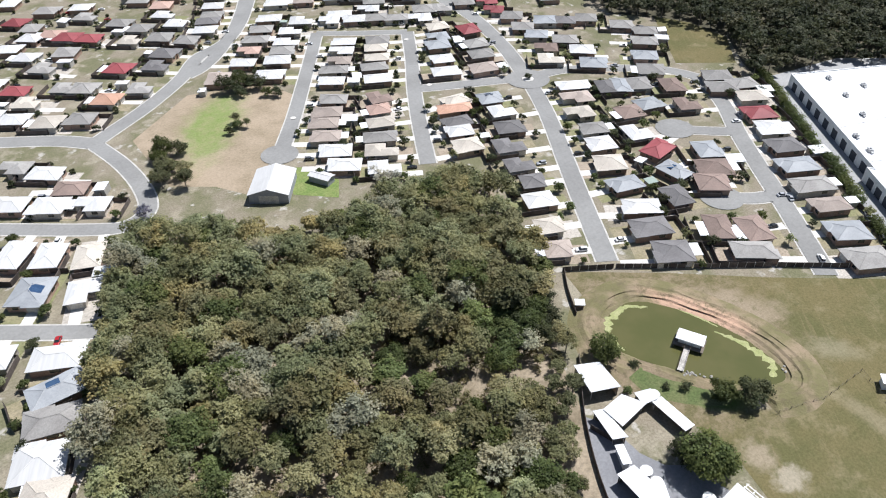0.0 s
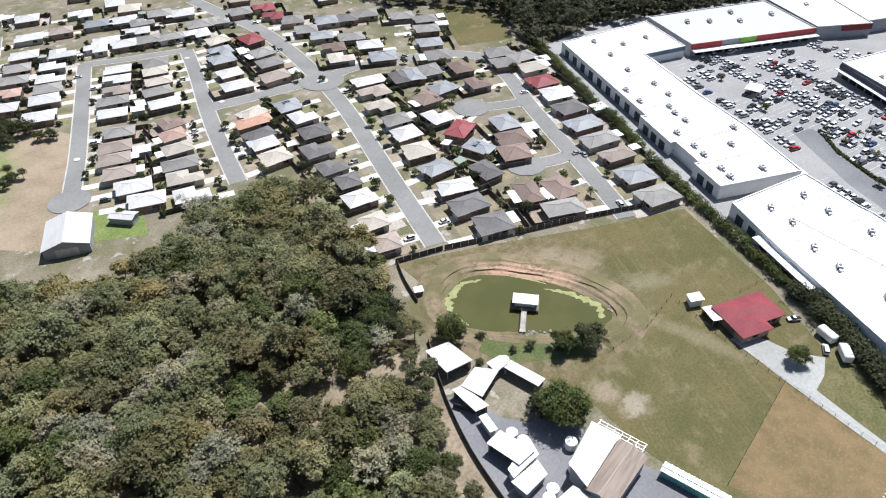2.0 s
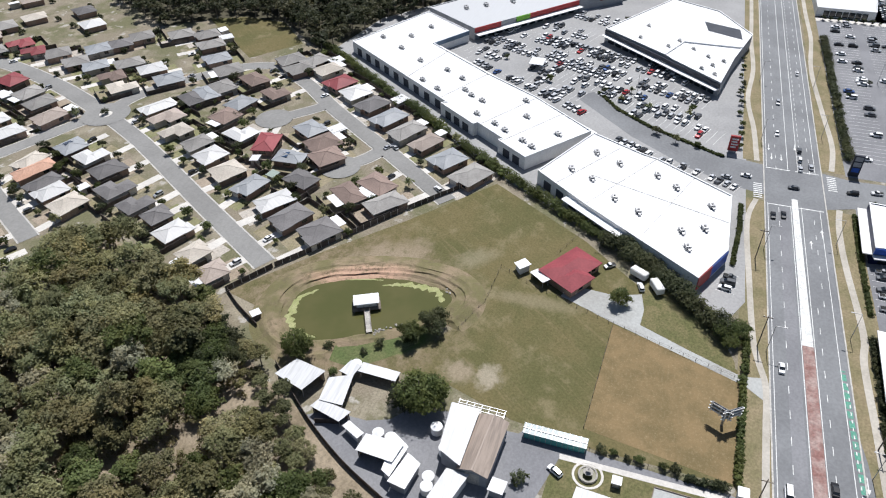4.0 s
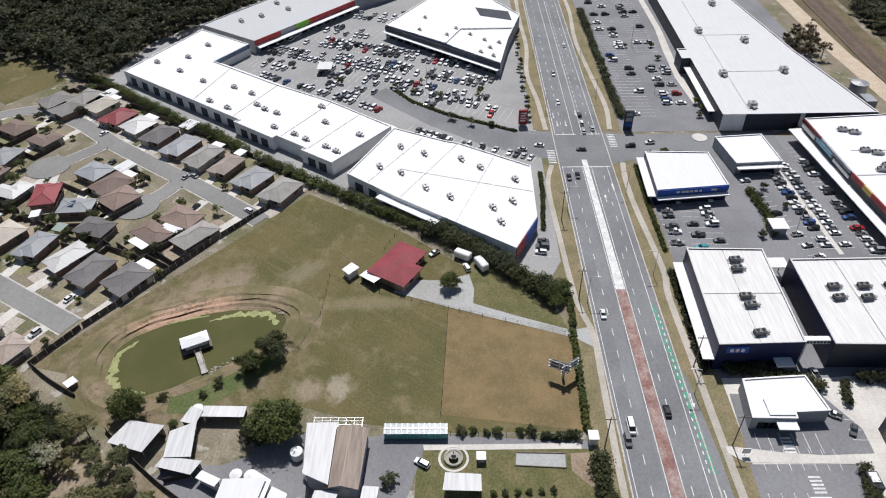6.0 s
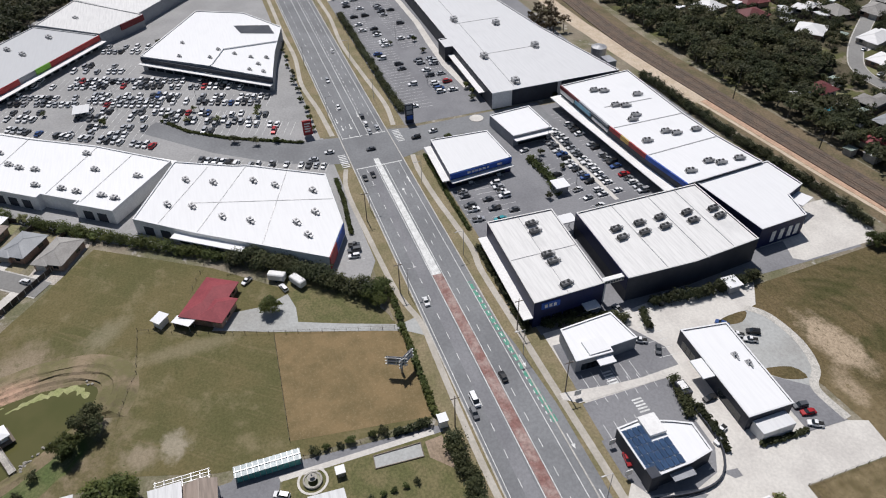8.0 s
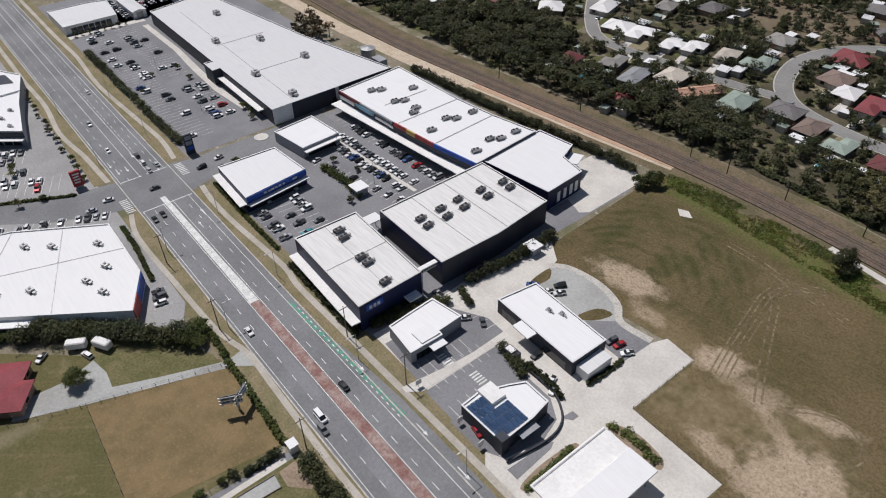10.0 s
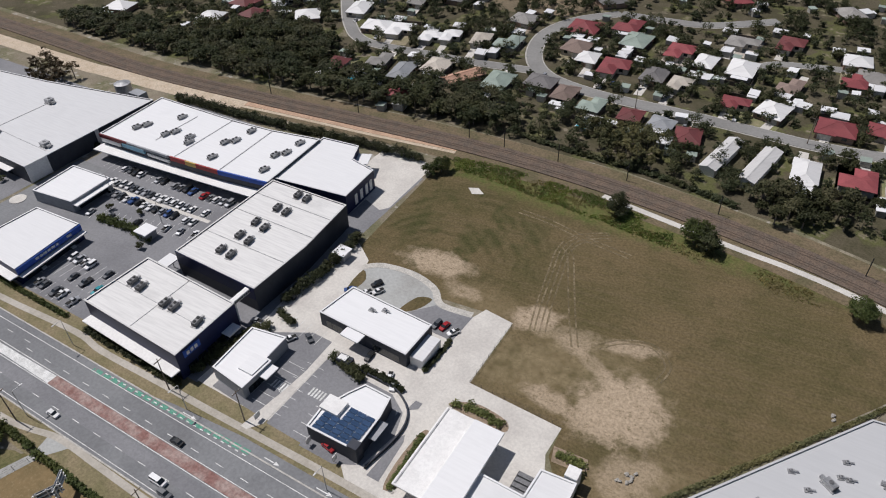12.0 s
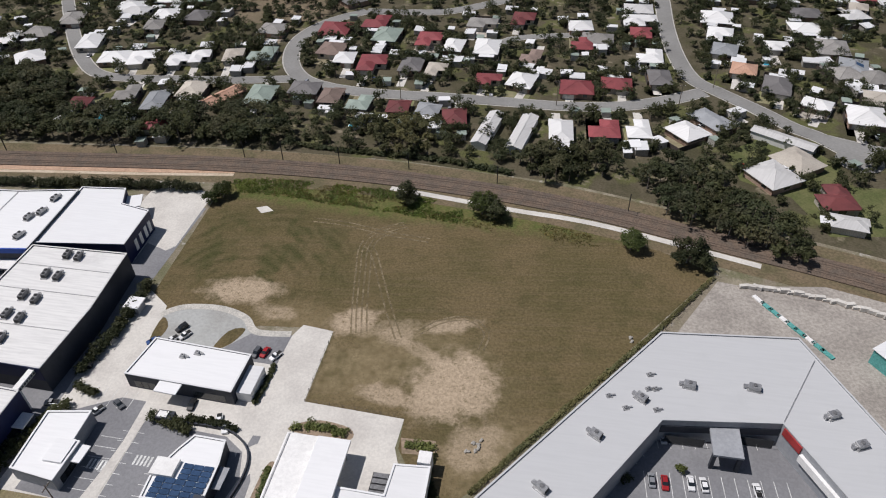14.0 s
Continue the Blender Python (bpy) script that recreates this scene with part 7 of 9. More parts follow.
for m in FAR_LEAVES:
    if far_crowns[m.name]:
        c = new("foliage", leaf_mesh("foliage", m, np.concatenate(far_crowns[m.name])))
        c.parent = canopy
        tagged(c, kind="stuff")
SHRUB = leaf("forest_shrub_leaves", (0.15, 0.145, 0.07), (0.22, 0.19, 0.11))
understory = []
rng = random.Random(3)
for attempt in range(2600):
    x, y = rng.uniform(-16, 120), rng.uniform(25, 205)
    if inside(x, y, FOREST) and (rng.random() < 0.5 or not any((x - a) ** 2 + (y - b) ** 2 < r * r for a, b, r in CLEARINGS)):
        understory.append(crown_points([(x, y, rng.uniform(0.6, 2.5), rng.uniform(0.7, 1.6))], 40, 0.32, attempt))
ob = tagged(new("understory", leaf_mesh("understory", SHRUB, np.concatenate(understory))), "low olive shrubs under the gum trees", "shrubs", kind="stuff")
area("forest_floor", FOREST[:15] + [(86, 76), (79, 61), (70.5, 48), (64, 36), (50, 24)] + FOREST[-1:], 0.024, surface("leaf_litter_soil", (0.33, 0.27, 0.195), (0.21, 0.17, 0.115), 0.12, 1.2, 0.95), "pale leaf litter and sandy soil of the woodland floor", "ground")
# a belt of lower trees between the clearings and the farm's fence, open along a trodden track
JACARANDA = leaf("jacaranda_blossom", (0.17, 0.17, 0.26), (0.27, 0.27, 0.36))
BELT = [(93, 84), (89, 78), (83, 68.5), (76, 62.5), (68, 53), (62, 46), (54, 35), (46, 28), (38, 33), (50, 52), (60, 66), (68, 72.5), (80, 74), (85, 82)]
TRAIL = [(74.5, 62), (72.7, 59.1), (70.7, 55), (66.9, 53.3), (62.4, 53.3), (57.1, 56.6), (76, 71), (75, 75)]
rng, low = random.Random(19), []
for attempt in range(4000):
    x, y = rng.uniform(36, 95), rng.uniform(26, 86)
    if inside(x, y, BELT) and not any((x - a) ** 2 + (y - b) ** 2 < 3.4 ** 2 for a, b in low) and not any((x - a) ** 2 + (y - b) ** 2 < 2.6 ** 2 for a, b in TRAIL):
        low.append((x, y))
        plant(NEAR_KINDS[:4], x, y, rng.uniform(0.42, 0.72))
JACARANDA_KINDS = [tree_of("jacaranda tree in violet-blue blossom", JACARANDA, 7.5, 3.4, 1100, 0.3, 91, bare=0.2, group="jacarandas", name="jacaranda")]
for x, y, s in ((22.8, 195.0, 0.75), (2.8, 148.3, 0.8), (7.0, 152.0, 0.9), (7.2, 144.4, 0.7), (-2.1, 147.6, 0.5), (2.4, 141.9, 0.7)):
    plant(JACARANDA_KINDS, x, y, s)
# a dark clump at the forest's corner and trees round the pond and yard
for x, y, s in ((84, 88, 1.0), (88.5, 92, 1.1), (92, 88, 0.95), (87, 84, 0.8), (95.5, 94, 0.8), (83, 95, 1.0)):
    plant(DARK_KINDS, x, y, s)
plant(DARK_KINDS, 94.5, 71.5, 1.05)
ROUND_KINDS = [tree_of("round dense dark green tree", LEAF_HEDGE, 5.8, 3.0, 2600, 0.25, 81, lobes=12, bare=0.04), tree_of("round dense dark green tree", LEAF_DARK, 5.6, 3.1, 2600, 0.25, 82, lobes=12, bare=0.04)]
plant(ROUND_KINDS[:1], 107.6, 47.0, 1.12)
plant(ROUND_KINDS[1:], 112.3, 42.7, 1.18)
plant(DARK_KINDS[1:], 88.5, 37.8, 1.5)
plant(DARK_KINDS[1:], 91.5, 35.5, 1.0)
plant(DARK_KINDS[:1], 88, 41.5, 0.9)
SHRUB_KINDS = [tree_of("small round dark green shrub", LEAF_DARK, 2.6, 1.5, 420, 0.2, 11, lobes=5, bare=0.05, group="garden shrubs", name="shrub"), tree_of("small leafy green shrub", LEAF_HEDGE, 2.8, 1.4, 420, 0.2, 12, lobes=5, bare=0.05, group="garden shrubs", name="shrub")]
YARD_TREES = [tree_of("small dark green garden tree", LEAF_DARK, 4.6, 2.0, 600, 0.26, 13, lobes=7, bare=0.12, group="garden trees", name="garden_tree"), tree_of("small green garden tree", LEAF_HEDGE, 4.2, 1.9, 600, 0.26, 14, lobes=7, bare=0.12, group="garden trees", name="garden_tree"),
              tree_of("small olive garden tree", LEAF_GUM, 5.0, 1.9, 500, 0.26, 15, lobes=7, bare=0.2, group="garden trees", name="garden_tree"), tree_of("small bright green garden tree", LEAF_GREEN, 3.8, 1.7, 500, 0.26, 16, lobes=6, bare=0.1, group="garden trees", name="garden_tree")]
for x, y, s in ((98.8, 65.2, 0.95), (103.4, 53.8, 1.0), (100.0, 56.5, 0.7), (77.8, 12.7, 1.25), (91.5, 60.5, 1.0), (89.9, -1.9, 0.9), (90, -4.3, 0.7), (89.6, -7.3, 0.6), (89.7, -9.7, 0.9), (89.7, -14.5, 0.8), (89.7, -16.8, 0.9), (74.8, 60, 0.8)):
    plant(SHRUB_KINDS, x, y, s)
plant(DARK_KINDS, 136, 0.8, 0.72)
for x, y, s in ((131, -25, 0.8), (133, -28, 0.75), (128.5, -26.5, 0.6)):
    plant(DARK_KINDS[1:], x, y, s)
BLOSSOM = leaf("white_blossom", (0.55, 0.55, 0.5), (0.68, 0.68, 0.64), 0.1)
BLOSSOM_KINDS = [tree_of("small tree covered in white blossom", BLOSSOM, 6.0, 3.4, 900, 0.28, 92, bare=0.1, group="blossom trees", name="blossom_tree")]
for x, y, k in ((92.5, 173.2, 0.8), (92.7, 168.3, 0.9), (96.3, 166.8, 0.7)):
    plant(BLOSSOM_KINDS, x, y, k)
plant(DARK_KINDS[:1], 180.9, 199, 0.38)
# railway and field trees
for x, y, s in ((42.5, -172.5, 1.0), (18.6, -169.5, 1.15), (14.6, -168, 1.0), (-25.1, -159.2, 1.0), (-40.1, -155.4, 1.15), (-44, -153.5, 0.8), (101, -166.5, 0.85), (103.5, -163.5, 0.7)):
    plant(DARK_KINDS, x, y, s)
# park trees
for x, y, s in ((44, 226, 0.85), (40, 228, 1.05), (36.5, 225, 0.8), (76, 262, 1.0), (82, 262, 1.1), (87, 258, 1.0), (79, 256, 0.7), (88, 250, 0.6), (68, 232, 0.55), (64, 229, 0.45), (38, 216, 0.7), (34, 212, 0.7), (91, 247, 0.6)):
    plant(DARK_KINDS, x, y, s)

for x, y, s in ((36, 213, 0.95), (32.5, 208, 0.9), (41, 210, 0.85), (39, 204, 0.8), (69, 236, 0.5), (71, 230, 0.42)):
    plant(NEAR_KINDS[:3], x, y, s)
# scrub along the farm track, trees in the car parks and along the road
for x, y, s in ((72, 60, 0.9), (69.5, 55, 0.8), (66, 49, 0.7), (75, 64, 0.7), (62, 42, 0.9), (67.5, 60, 0.75), (63.5, 52, 0.8), (81, 79, 0.6), (84.5, 80, 0.55)):
    plant(NEAR_KINDS[:3], x, y, s * 0.6)
for x, y in ((255, 12), (243, 4), (247, 15), (226, 0), (222, -7), (221, -14), (252, 22), (246, -11), (272, 66), (256, 44), (325, 22), (242, -10)):
    plant(YARD_TREES[:3], x, y, random.uniform(0.6, 0.95))
for i in range(13):
    plant(YARD_TREES[:2], 224 + i * 8.2, -28.2 + random.uniform(-0.6, 0.6), random.uniform(0.5, 0.8))
for x, y in ((288, -75), (288, -86), (275, -66), (275, -86), (226, -90), (231, -92), (236, -91), (200, -66), (201, -71), (200.5, -76), (180, -97), (170, -100), (156, -88.5), (216, -120)):
    plant(YARD_TREES[:2], x, y, random.uniform(0.5, 0.8))
# tussocks of rough grass
def tussocks(name, loop, count, material, size, seed, label, patch=0.0):
    """Low tufts scattered over a field, thicker in patches."""
    rng = np.random.default_rng(seed)
    xs, ys = [p[0] for p in loop], [p[1] for p in loop]
    spots = [(x, y) for x, y in zip(rng.uniform(min(xs), max(xs), count * 3), rng.uniform(min(ys), max(ys), count * 3)) if inside(x, y, loop) and noise.noise((x * 0.09, y * 0.09, seed)) > patch][:count]
    heart = np.array([(x, y, 0.05) for x, y in spots])
    p = np.repeat(heart, 7, axis=0) + rng.normal(size=(len(spots) * 7, 3)) * np.array([size, size, size * 0.25]) * np.repeat(rng.uniform(0.5, 1.4, len(spots)), 7)[:, None]
    p[:, 2] = np.abs(p[:, 2])
    a = rng.uniform(0, 2 * math.pi, len(p))
    side = np.stack([np.cos(a), np.sin(a), np.zeros(len(p))], 1) * size * 0.55
    v = np.stack([p - side, p + side, p + rng.normal(size=p.shape) * np.array([size * 0.6, size * 0.6, 0.05]) + np.array([0, 0, size * 0.7])], 1).reshape(-1, 3)
    tagged(new(name, leaf_mesh(name, material, v)), label, "grass", kind="stuff")


DARK_BLADES = leaf("brown_grass_blades", (0.13, 0.108, 0.06), (0.2, 0.165, 0.09))
tussocks("bank_tussocks", [(106, 84), (112, 90), (122, 86), (132, 72), (136, 56), (131, 40), (129.5, 44), (130, 58), (126, 71), (118, 82), (110, 84)], 320, DARK_BLADES, 0.3, 306, "brown tufts along an eroded bank", -0.3)
# hedges
hedge("hedge", [(262, 146), (240, 118), (222, 95)], 3.0, 3.2, LEAF_HEDGE, 21, "thick green hedge row behind the mall")
hedge("hedge", [(221, 92), (212, 80), (204, 70)], 3.2, 3.4, LEAF_HEDGE, 22, "thick green hedge row behind the mall")
hedge("hedge", [(199, 64), (186, 46), (165, 15.6), (159.6, 6)], 3.0, 3.0, LEAF_HEDGE, 23, "thick green hedge row behind the mall")
hedge("tree_row", [(160, 8), (148.8, -8.5), (137, -20), (131, -27)], 5.0, 4.6, LEAF_DARK, 24, "dense dark green row of trees along the mall's edge", 0.34, category="tree row")
hedge("hedge", [(119.5, -29.7), (104, -29.2), (90, -28.8)], 1.2, 1.6, LEAF_HEDGE, 25, "narrow clipped green hedge along the road")
hedge("hedge", [(132, -30.3), (121, -30)], 1.1, 1.5, LEAF_HEDGE, 26, "narrow clipped green hedge along the road")
hedge("hedge", [(88.6, -18.5), (88.6, -26.7)], 1.5, 1.7, LEAF_DARK, 27, "dark clipped garden hedge")
hedge("hedge", [(84, -30), (70, -30.2), (58, -30.4)], 3.2, 3.2, LEAF_DARK, 28, "dense dark green bushes at a garden's edge")
hedge("hedge", [(106.2, -63), (105.4, -72), (103.5, -80), (101.5, -83)], 2.4, 2.6, LEAF_DARK, 29, "dark green hedge beside a showroom")
hedge("hedge", [(104.2, -92), (103.4, -98.5), (102.6, -110), (103.5, -124)], 2.6, 3.0, LEAF_DARK, 30, "dark green shrub row beside a driveway")
hedge("hedge", [(221, -160.5), (190, -162), (159, -164.5), (133, -167.5), (111, -168.6)], 3.0, 3.2, LEAF_DARK, 31, "dark hedge row along the railway side")
hedge("hedge", [(48.4, -85.6), (43.5, -86.6), (36.8, -86)], 1.9, 1.1, LEAF_GREEN, 32, "low green garden bed shrubs")
hedge("hedge", [(50.2, -75), (49.6, -68), (49.4, -61)], 1.4, 1.0, LEAF_GREEN, 33, "low green garden bed shrubs")
hedge("hedge", [(80, -83), (74, -81.5), (70.5, -80.6)], 2.2, 2.2, LEAF_DARK, 34, "dark shrubs round a restaurant")
hedge("hedge", [(141, -59), (120, -58.6), (106.5, -58.2)], 1.8, 1.9, LEAF_DARK, 35, "dark shrubs along a showroom's front")
hedge("hedge", [(194, -60.2), (172, -59.6), (150, -59.6)], 0.9, 0.9, LEAF_HEDGE, 36, "low green hedge along a car park")
hedge("hedge", [(252, 24), (240, 15), (230, 2), (220, -17), (217, -23)], 0.9, 0.7, LEAF_HEDGE, 37, "low hedge along the mall's entry road")
hedge("hedge", [(179, -92), (167, -93.4), (156, -92)], 2.6, 2.0, LEAF_HEDGE, 38, "olive shrubs on a car park island")
hedge("hedge", [(160, -26.5), (178, -28.3), (190, -28.6)], 0.9, 1.0, LEAF_HEDGE, 39, "low hedge along the mall's side lane")
hedge("hedge", [(15, -73), (18, -79.5), (17.2, -84)], 1.4, 1.0, LEAF_DARK, 40, "low dark shrubs beside a petrol station")
for k, (x0, x1) in enumerate(((330, 296), (294, 262), (260, 226))):
    hedge("tree_row", [(x0, -61.2), (x1, -61.5)], 2.4, 2.6, LEAF_DARK, 41 + k, "row of small dark trees along a car park", category="tree row")
hedge("hedge", [(8.5, -76), (-10, -101), (-31, -128), (-46.5, -150)], 0.8, 0.6, LEAF_NEAR, 45, "dry weeds along a fence")
# a broad band of rank grass and weeds between the field and the railway
WEED_BAND = [(102, -176.5), (88, -179), (65, -178.6), (47, -177.6), (25, -173), (8, -169), (-20, -163), (-16, -158), (10, -160.5), (24, -164), (41, -166), (63, -168), (83, -170), (98, -170)]
WEED_LUSH = leaf("rail_weed_leaves", (0.14, 0.20, 0.05), (0.22, 0.26, 0.085))
WEED_STRAW = leaf("rail_weed_straw", (0.20, 0.18, 0.075), (0.28, 0.24, 0.11))
tussocks("green_weeds", WEED_BAND[:5] + WEED_BAND[9:], 1500, WEED_LUSH, 0.42, 311, "rank bright green weeds beside a railway", -0.25)
tussocks("straw_weeds", WEED_BAND, 1100, WEED_STRAW, 0.38, 312, "rank yellowed grass beside a railway", -0.05)

hedge("hedge", [(24, -85.2), (17.6, -85.4)], 1.7, 1.0, LEAF_GREEN, 46, "low green garden bed shrubs")
hedge("hedge", [(73, -83.4), (66, -83.6), (61, -82.8)], 1.5, 1.6, LEAF_DARK, 47, "dark shrubs beside a retaining wall")
hedge("hedge", [(59.4, -102), (59.2, -96), (60, -90)], 1.0, 1.0, LEAF_DARK, 48, "dark shrubs beside a medical centre")
hedge("hedge", [(103, -88.6), (99.5, -87.6), (96, -87)], 1.6, 1.6, LEAF_DARK, 49, "dark shrubs at a driveway bend")

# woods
# litter sheet under the crowns, its colour darkened to stand for their shade
area("woods_floor", [(258, 146), (264, 156), (283, 178), (282, 200), (274, 216), (262, 232), (290, 285), (345, 275), (430, 230), (440, 40), (392, 66), (360, 82), (332, 104), (304, 124)], 0.016, surface("shaded_leaf_litter", (0.10, 0.09, 0.06), (0.07, 0.065, 0.042), 0.1, 1.2, 0.95), "leaf litter under dense woods, the crowns' shade painted into its colour", "ground")
woods("woods", [(258, 146), (264, 156), (283, 178), (282, 200), (274, 216), (262, 232), (290, 285), (345, 275), (430, 230), (440, 40), (392, 66), (360, 82), (332, 104), (304, 124)], 5.4, LEAF_DARK, 11, 5.0, 240, 0.8, 61, "dense dark green woods behind the mall", 640)
woods("woods", [(335, -189), (262, -189), (230, -188.5), (208, -188.5), (165, -192), (118, -198), (93, -200), (92, -210), (120, -222), (141, -208), (163, -208), (186, -212), (198, -232), (222, -242), (250, -230), (270, -206), (335, -203)], 4.3, LEAF_DARK, 8.5, 4.2, 340, 0.56, 62, "dense dark trees along the railway", 360)
woods("woods", [(-28.3, -195.6), (-37.7, -205.6), (-50.2, -205.7), (-56.9, -190.1), (-67.2, -174.2), (-74.6, -166.1), (-70.2, -159.2), (-60.6, -162.7), (-47.9, -169.9), (-35.9, -177.9)], 3.6, LEAF_DARK, 8.5, 3.8, 300, 0.5, 63, "dense dark trees along the railway", 120)
woods("tree_clump", [(10, -200), (0, -208), (-18, -208), (-19, -195), (2, -189)], 3.6, LEAF_DARK, 8, 3.2, 320, 0.45, 64, "clump of dark trees beside the railway", 24)
woods("tree_clump", [(68, -216), (46, -220), (40, -200), (60, -199)], 4.0, LEAF_NEAR, 9, 3.0, 300, 0.42, 65, "clump of olive gum trees beside the railway", 26)
hedge("shrub_row", [(88, -200.5), (70, -199), (36, -198), (12, -193)], 2.2, 1.6, LEAF_DARK, 67, "dark shrubs along garden fences", 0.35, 12, "shrub row")
woods("tree_clump", [(272, -140), (292, -142), (292, -154), (272, -154)], 3.5, leaf("brown_gum_leaves", (0.10, 0.078, 0.05), (0.16, 0.125, 0.085)), 10, 2.6, 300, 0.42, 66, "clump of brownish gum trees behind a store", 16)

# garden trees: the estate's stand singly, those beyond the railway are one mass
spots, mass, mass_trunks = [], [], bmesh.new()
for x, y, w, d, turn in HOUSE_SPOTS:
    se = y < -150
    for i in range(3 if se else 4):
        a = radians(turn)
        u, v = random.choice((-1, 1)) * (w / 2 + random.uniform(0.2, 2.0)), random.choice((-1, 1)) * (d / 2 + random.uniform(1.5, 4.5))
        px, py = x + u * math.cos(a) - v * math.sin(a), y + u * math.sin(a) + v * math.cos(a)
        gap, q, width = nearest_street(px, py)
        if gap < width / 2 + 1.0 or any((px - a_) ** 2 + (py - b_) ** 2 < 9 for a_, b_ in spots):
            continue
        spots.append((px, py))
        if se or y > 215:
            k = random.uniform(0.6, 1.25) * (1.0 if se else 0.55)
            rng = random.Random(len(spots))
            mass.append(crown_points(lobes_of(5.0 * k, 2.7 * k, 6, -0.05, rng), 280, 0.33, 7000 + len(spots)) + np.array([px, py, 0]))
            limb(mass_trunks, (px, py, -0.1), (px, py, 2.6 * k), 0.16, 0.06, 5)
        else:
            plant(YARD_TREES[:2] if random.random() < 0.8 else YARD_TREES, px, py, random.uniform(0.5, 1.1))
rng = random.Random(77)
for attempt in range(2700):
    px, py = rng.uniform(-160, 330), rng.uniform(-390, -198)
    gap, q, width = nearest_street(px, py)
    if gap < width / 2 + 2 or any((px - e[0]) ** 2 + (py - e[1]) ** 2 < 44 for e in HOUSE_SPOTS) or noise.noise((px * 0.02, py * 0.02, 5)) < -0.5:
        continue
    k = rng.uniform(0.4, 1.25)
    mass.append(crown_points(lobes_of(6.0 * k, 3.0 * k, 6, -0.05, rng), 290, 0.36, 9000 + attempt) + np.array([px, py, 0]))
    limb(mass_trunks, (px, py, -0.1), (px, py, 2.6 * k), 0.16, 0.06, 5)
ob = tagged(new("garden_tree_mass"), "dark green garden trees between far houses", "trees", kind="stuff")
tagged(part("trunks", mass_trunks, BARK, ob), kind="stuff")
c = new("foliage", leaf_mesh("foliage", LEAF_DARK, np.concatenate(mass)))
c.parent = ob
tagged(c, kind="stuff")

# kinds that were never planted are taken away again
for kind in GUM_KINDS + JACARANDA_KINDS + BLOSSOM_KINDS + DARK_KINDS + ROUND_KINDS + NEAR_KINDS + SHRUB_KINDS + YARD_TREES:
    if kind.name not in USED_TREES:
        for child in list(kind.children):
            bpy.data.objects.remove(child)
        bpy.data.objects.remove(kind)


# ---- cars ----
def paint(name, colour, rough=0.3, metal=0.2):
    n = Nodes(name)
    return n.finish(n.vary(n.mix(n.ramp(n.noise(0.8, 2.0), 0.3, 0.7), colour, tuple(c * 0.9 for c in colour)), 0.12), rough, metal, 0.5)


PAINTS = {"white": paint("car_paint_white", (0.78, 0.78, 0.78), 0.3, 0.0), "silver": paint("car_paint_silver", (0.45, 0.46, 0.48), 0.35, 0.5), "dark grey": paint("car_paint_grey", (0.10, 0.105, 0.115)), "black": paint("car_paint_black", (0.02, 0.02, 0.022)),
          "red": paint("car_paint_red", (0.40, 0.025, 0.03)), "blue": paint("car_paint_blue", (0.04, 0.09, 0.25)), "teal": paint("car_paint_teal", (0.03, 0.28, 0.32))}
WHEEL_MESH = None


def profile_body(bm, half, profile, taper=0.0):
    """A car body lofted across its width from a side profile of (x, z)."""
    rows = []
    for y, k, drop in ((-half, 0.94, 0.06), (-half * 0.86, 1.0, 0.0), (half * 0.86, 1.0, 0.0), (half, 0.94, 0.06)):
        rows.append([bm.verts.new((x * k, y, z - drop * (z > 0.6))) for x, z in profile])
    n = len(profile)
    for a, b in zip(rows, rows[1:]):
        for i in range(n):
            j = (i + 1) % n
            bm.faces.new((a[i], a[j], b[j], b[i]))
    bm.faces.new(rows[0])
    bm.faces.new(rows[-1][::-1])
    bmesh.ops.recalc_face_normals(bm, faces=bm.faces[:])


CAR_KINDS = {}
CAR_SIZE = 0.86  # small city cars


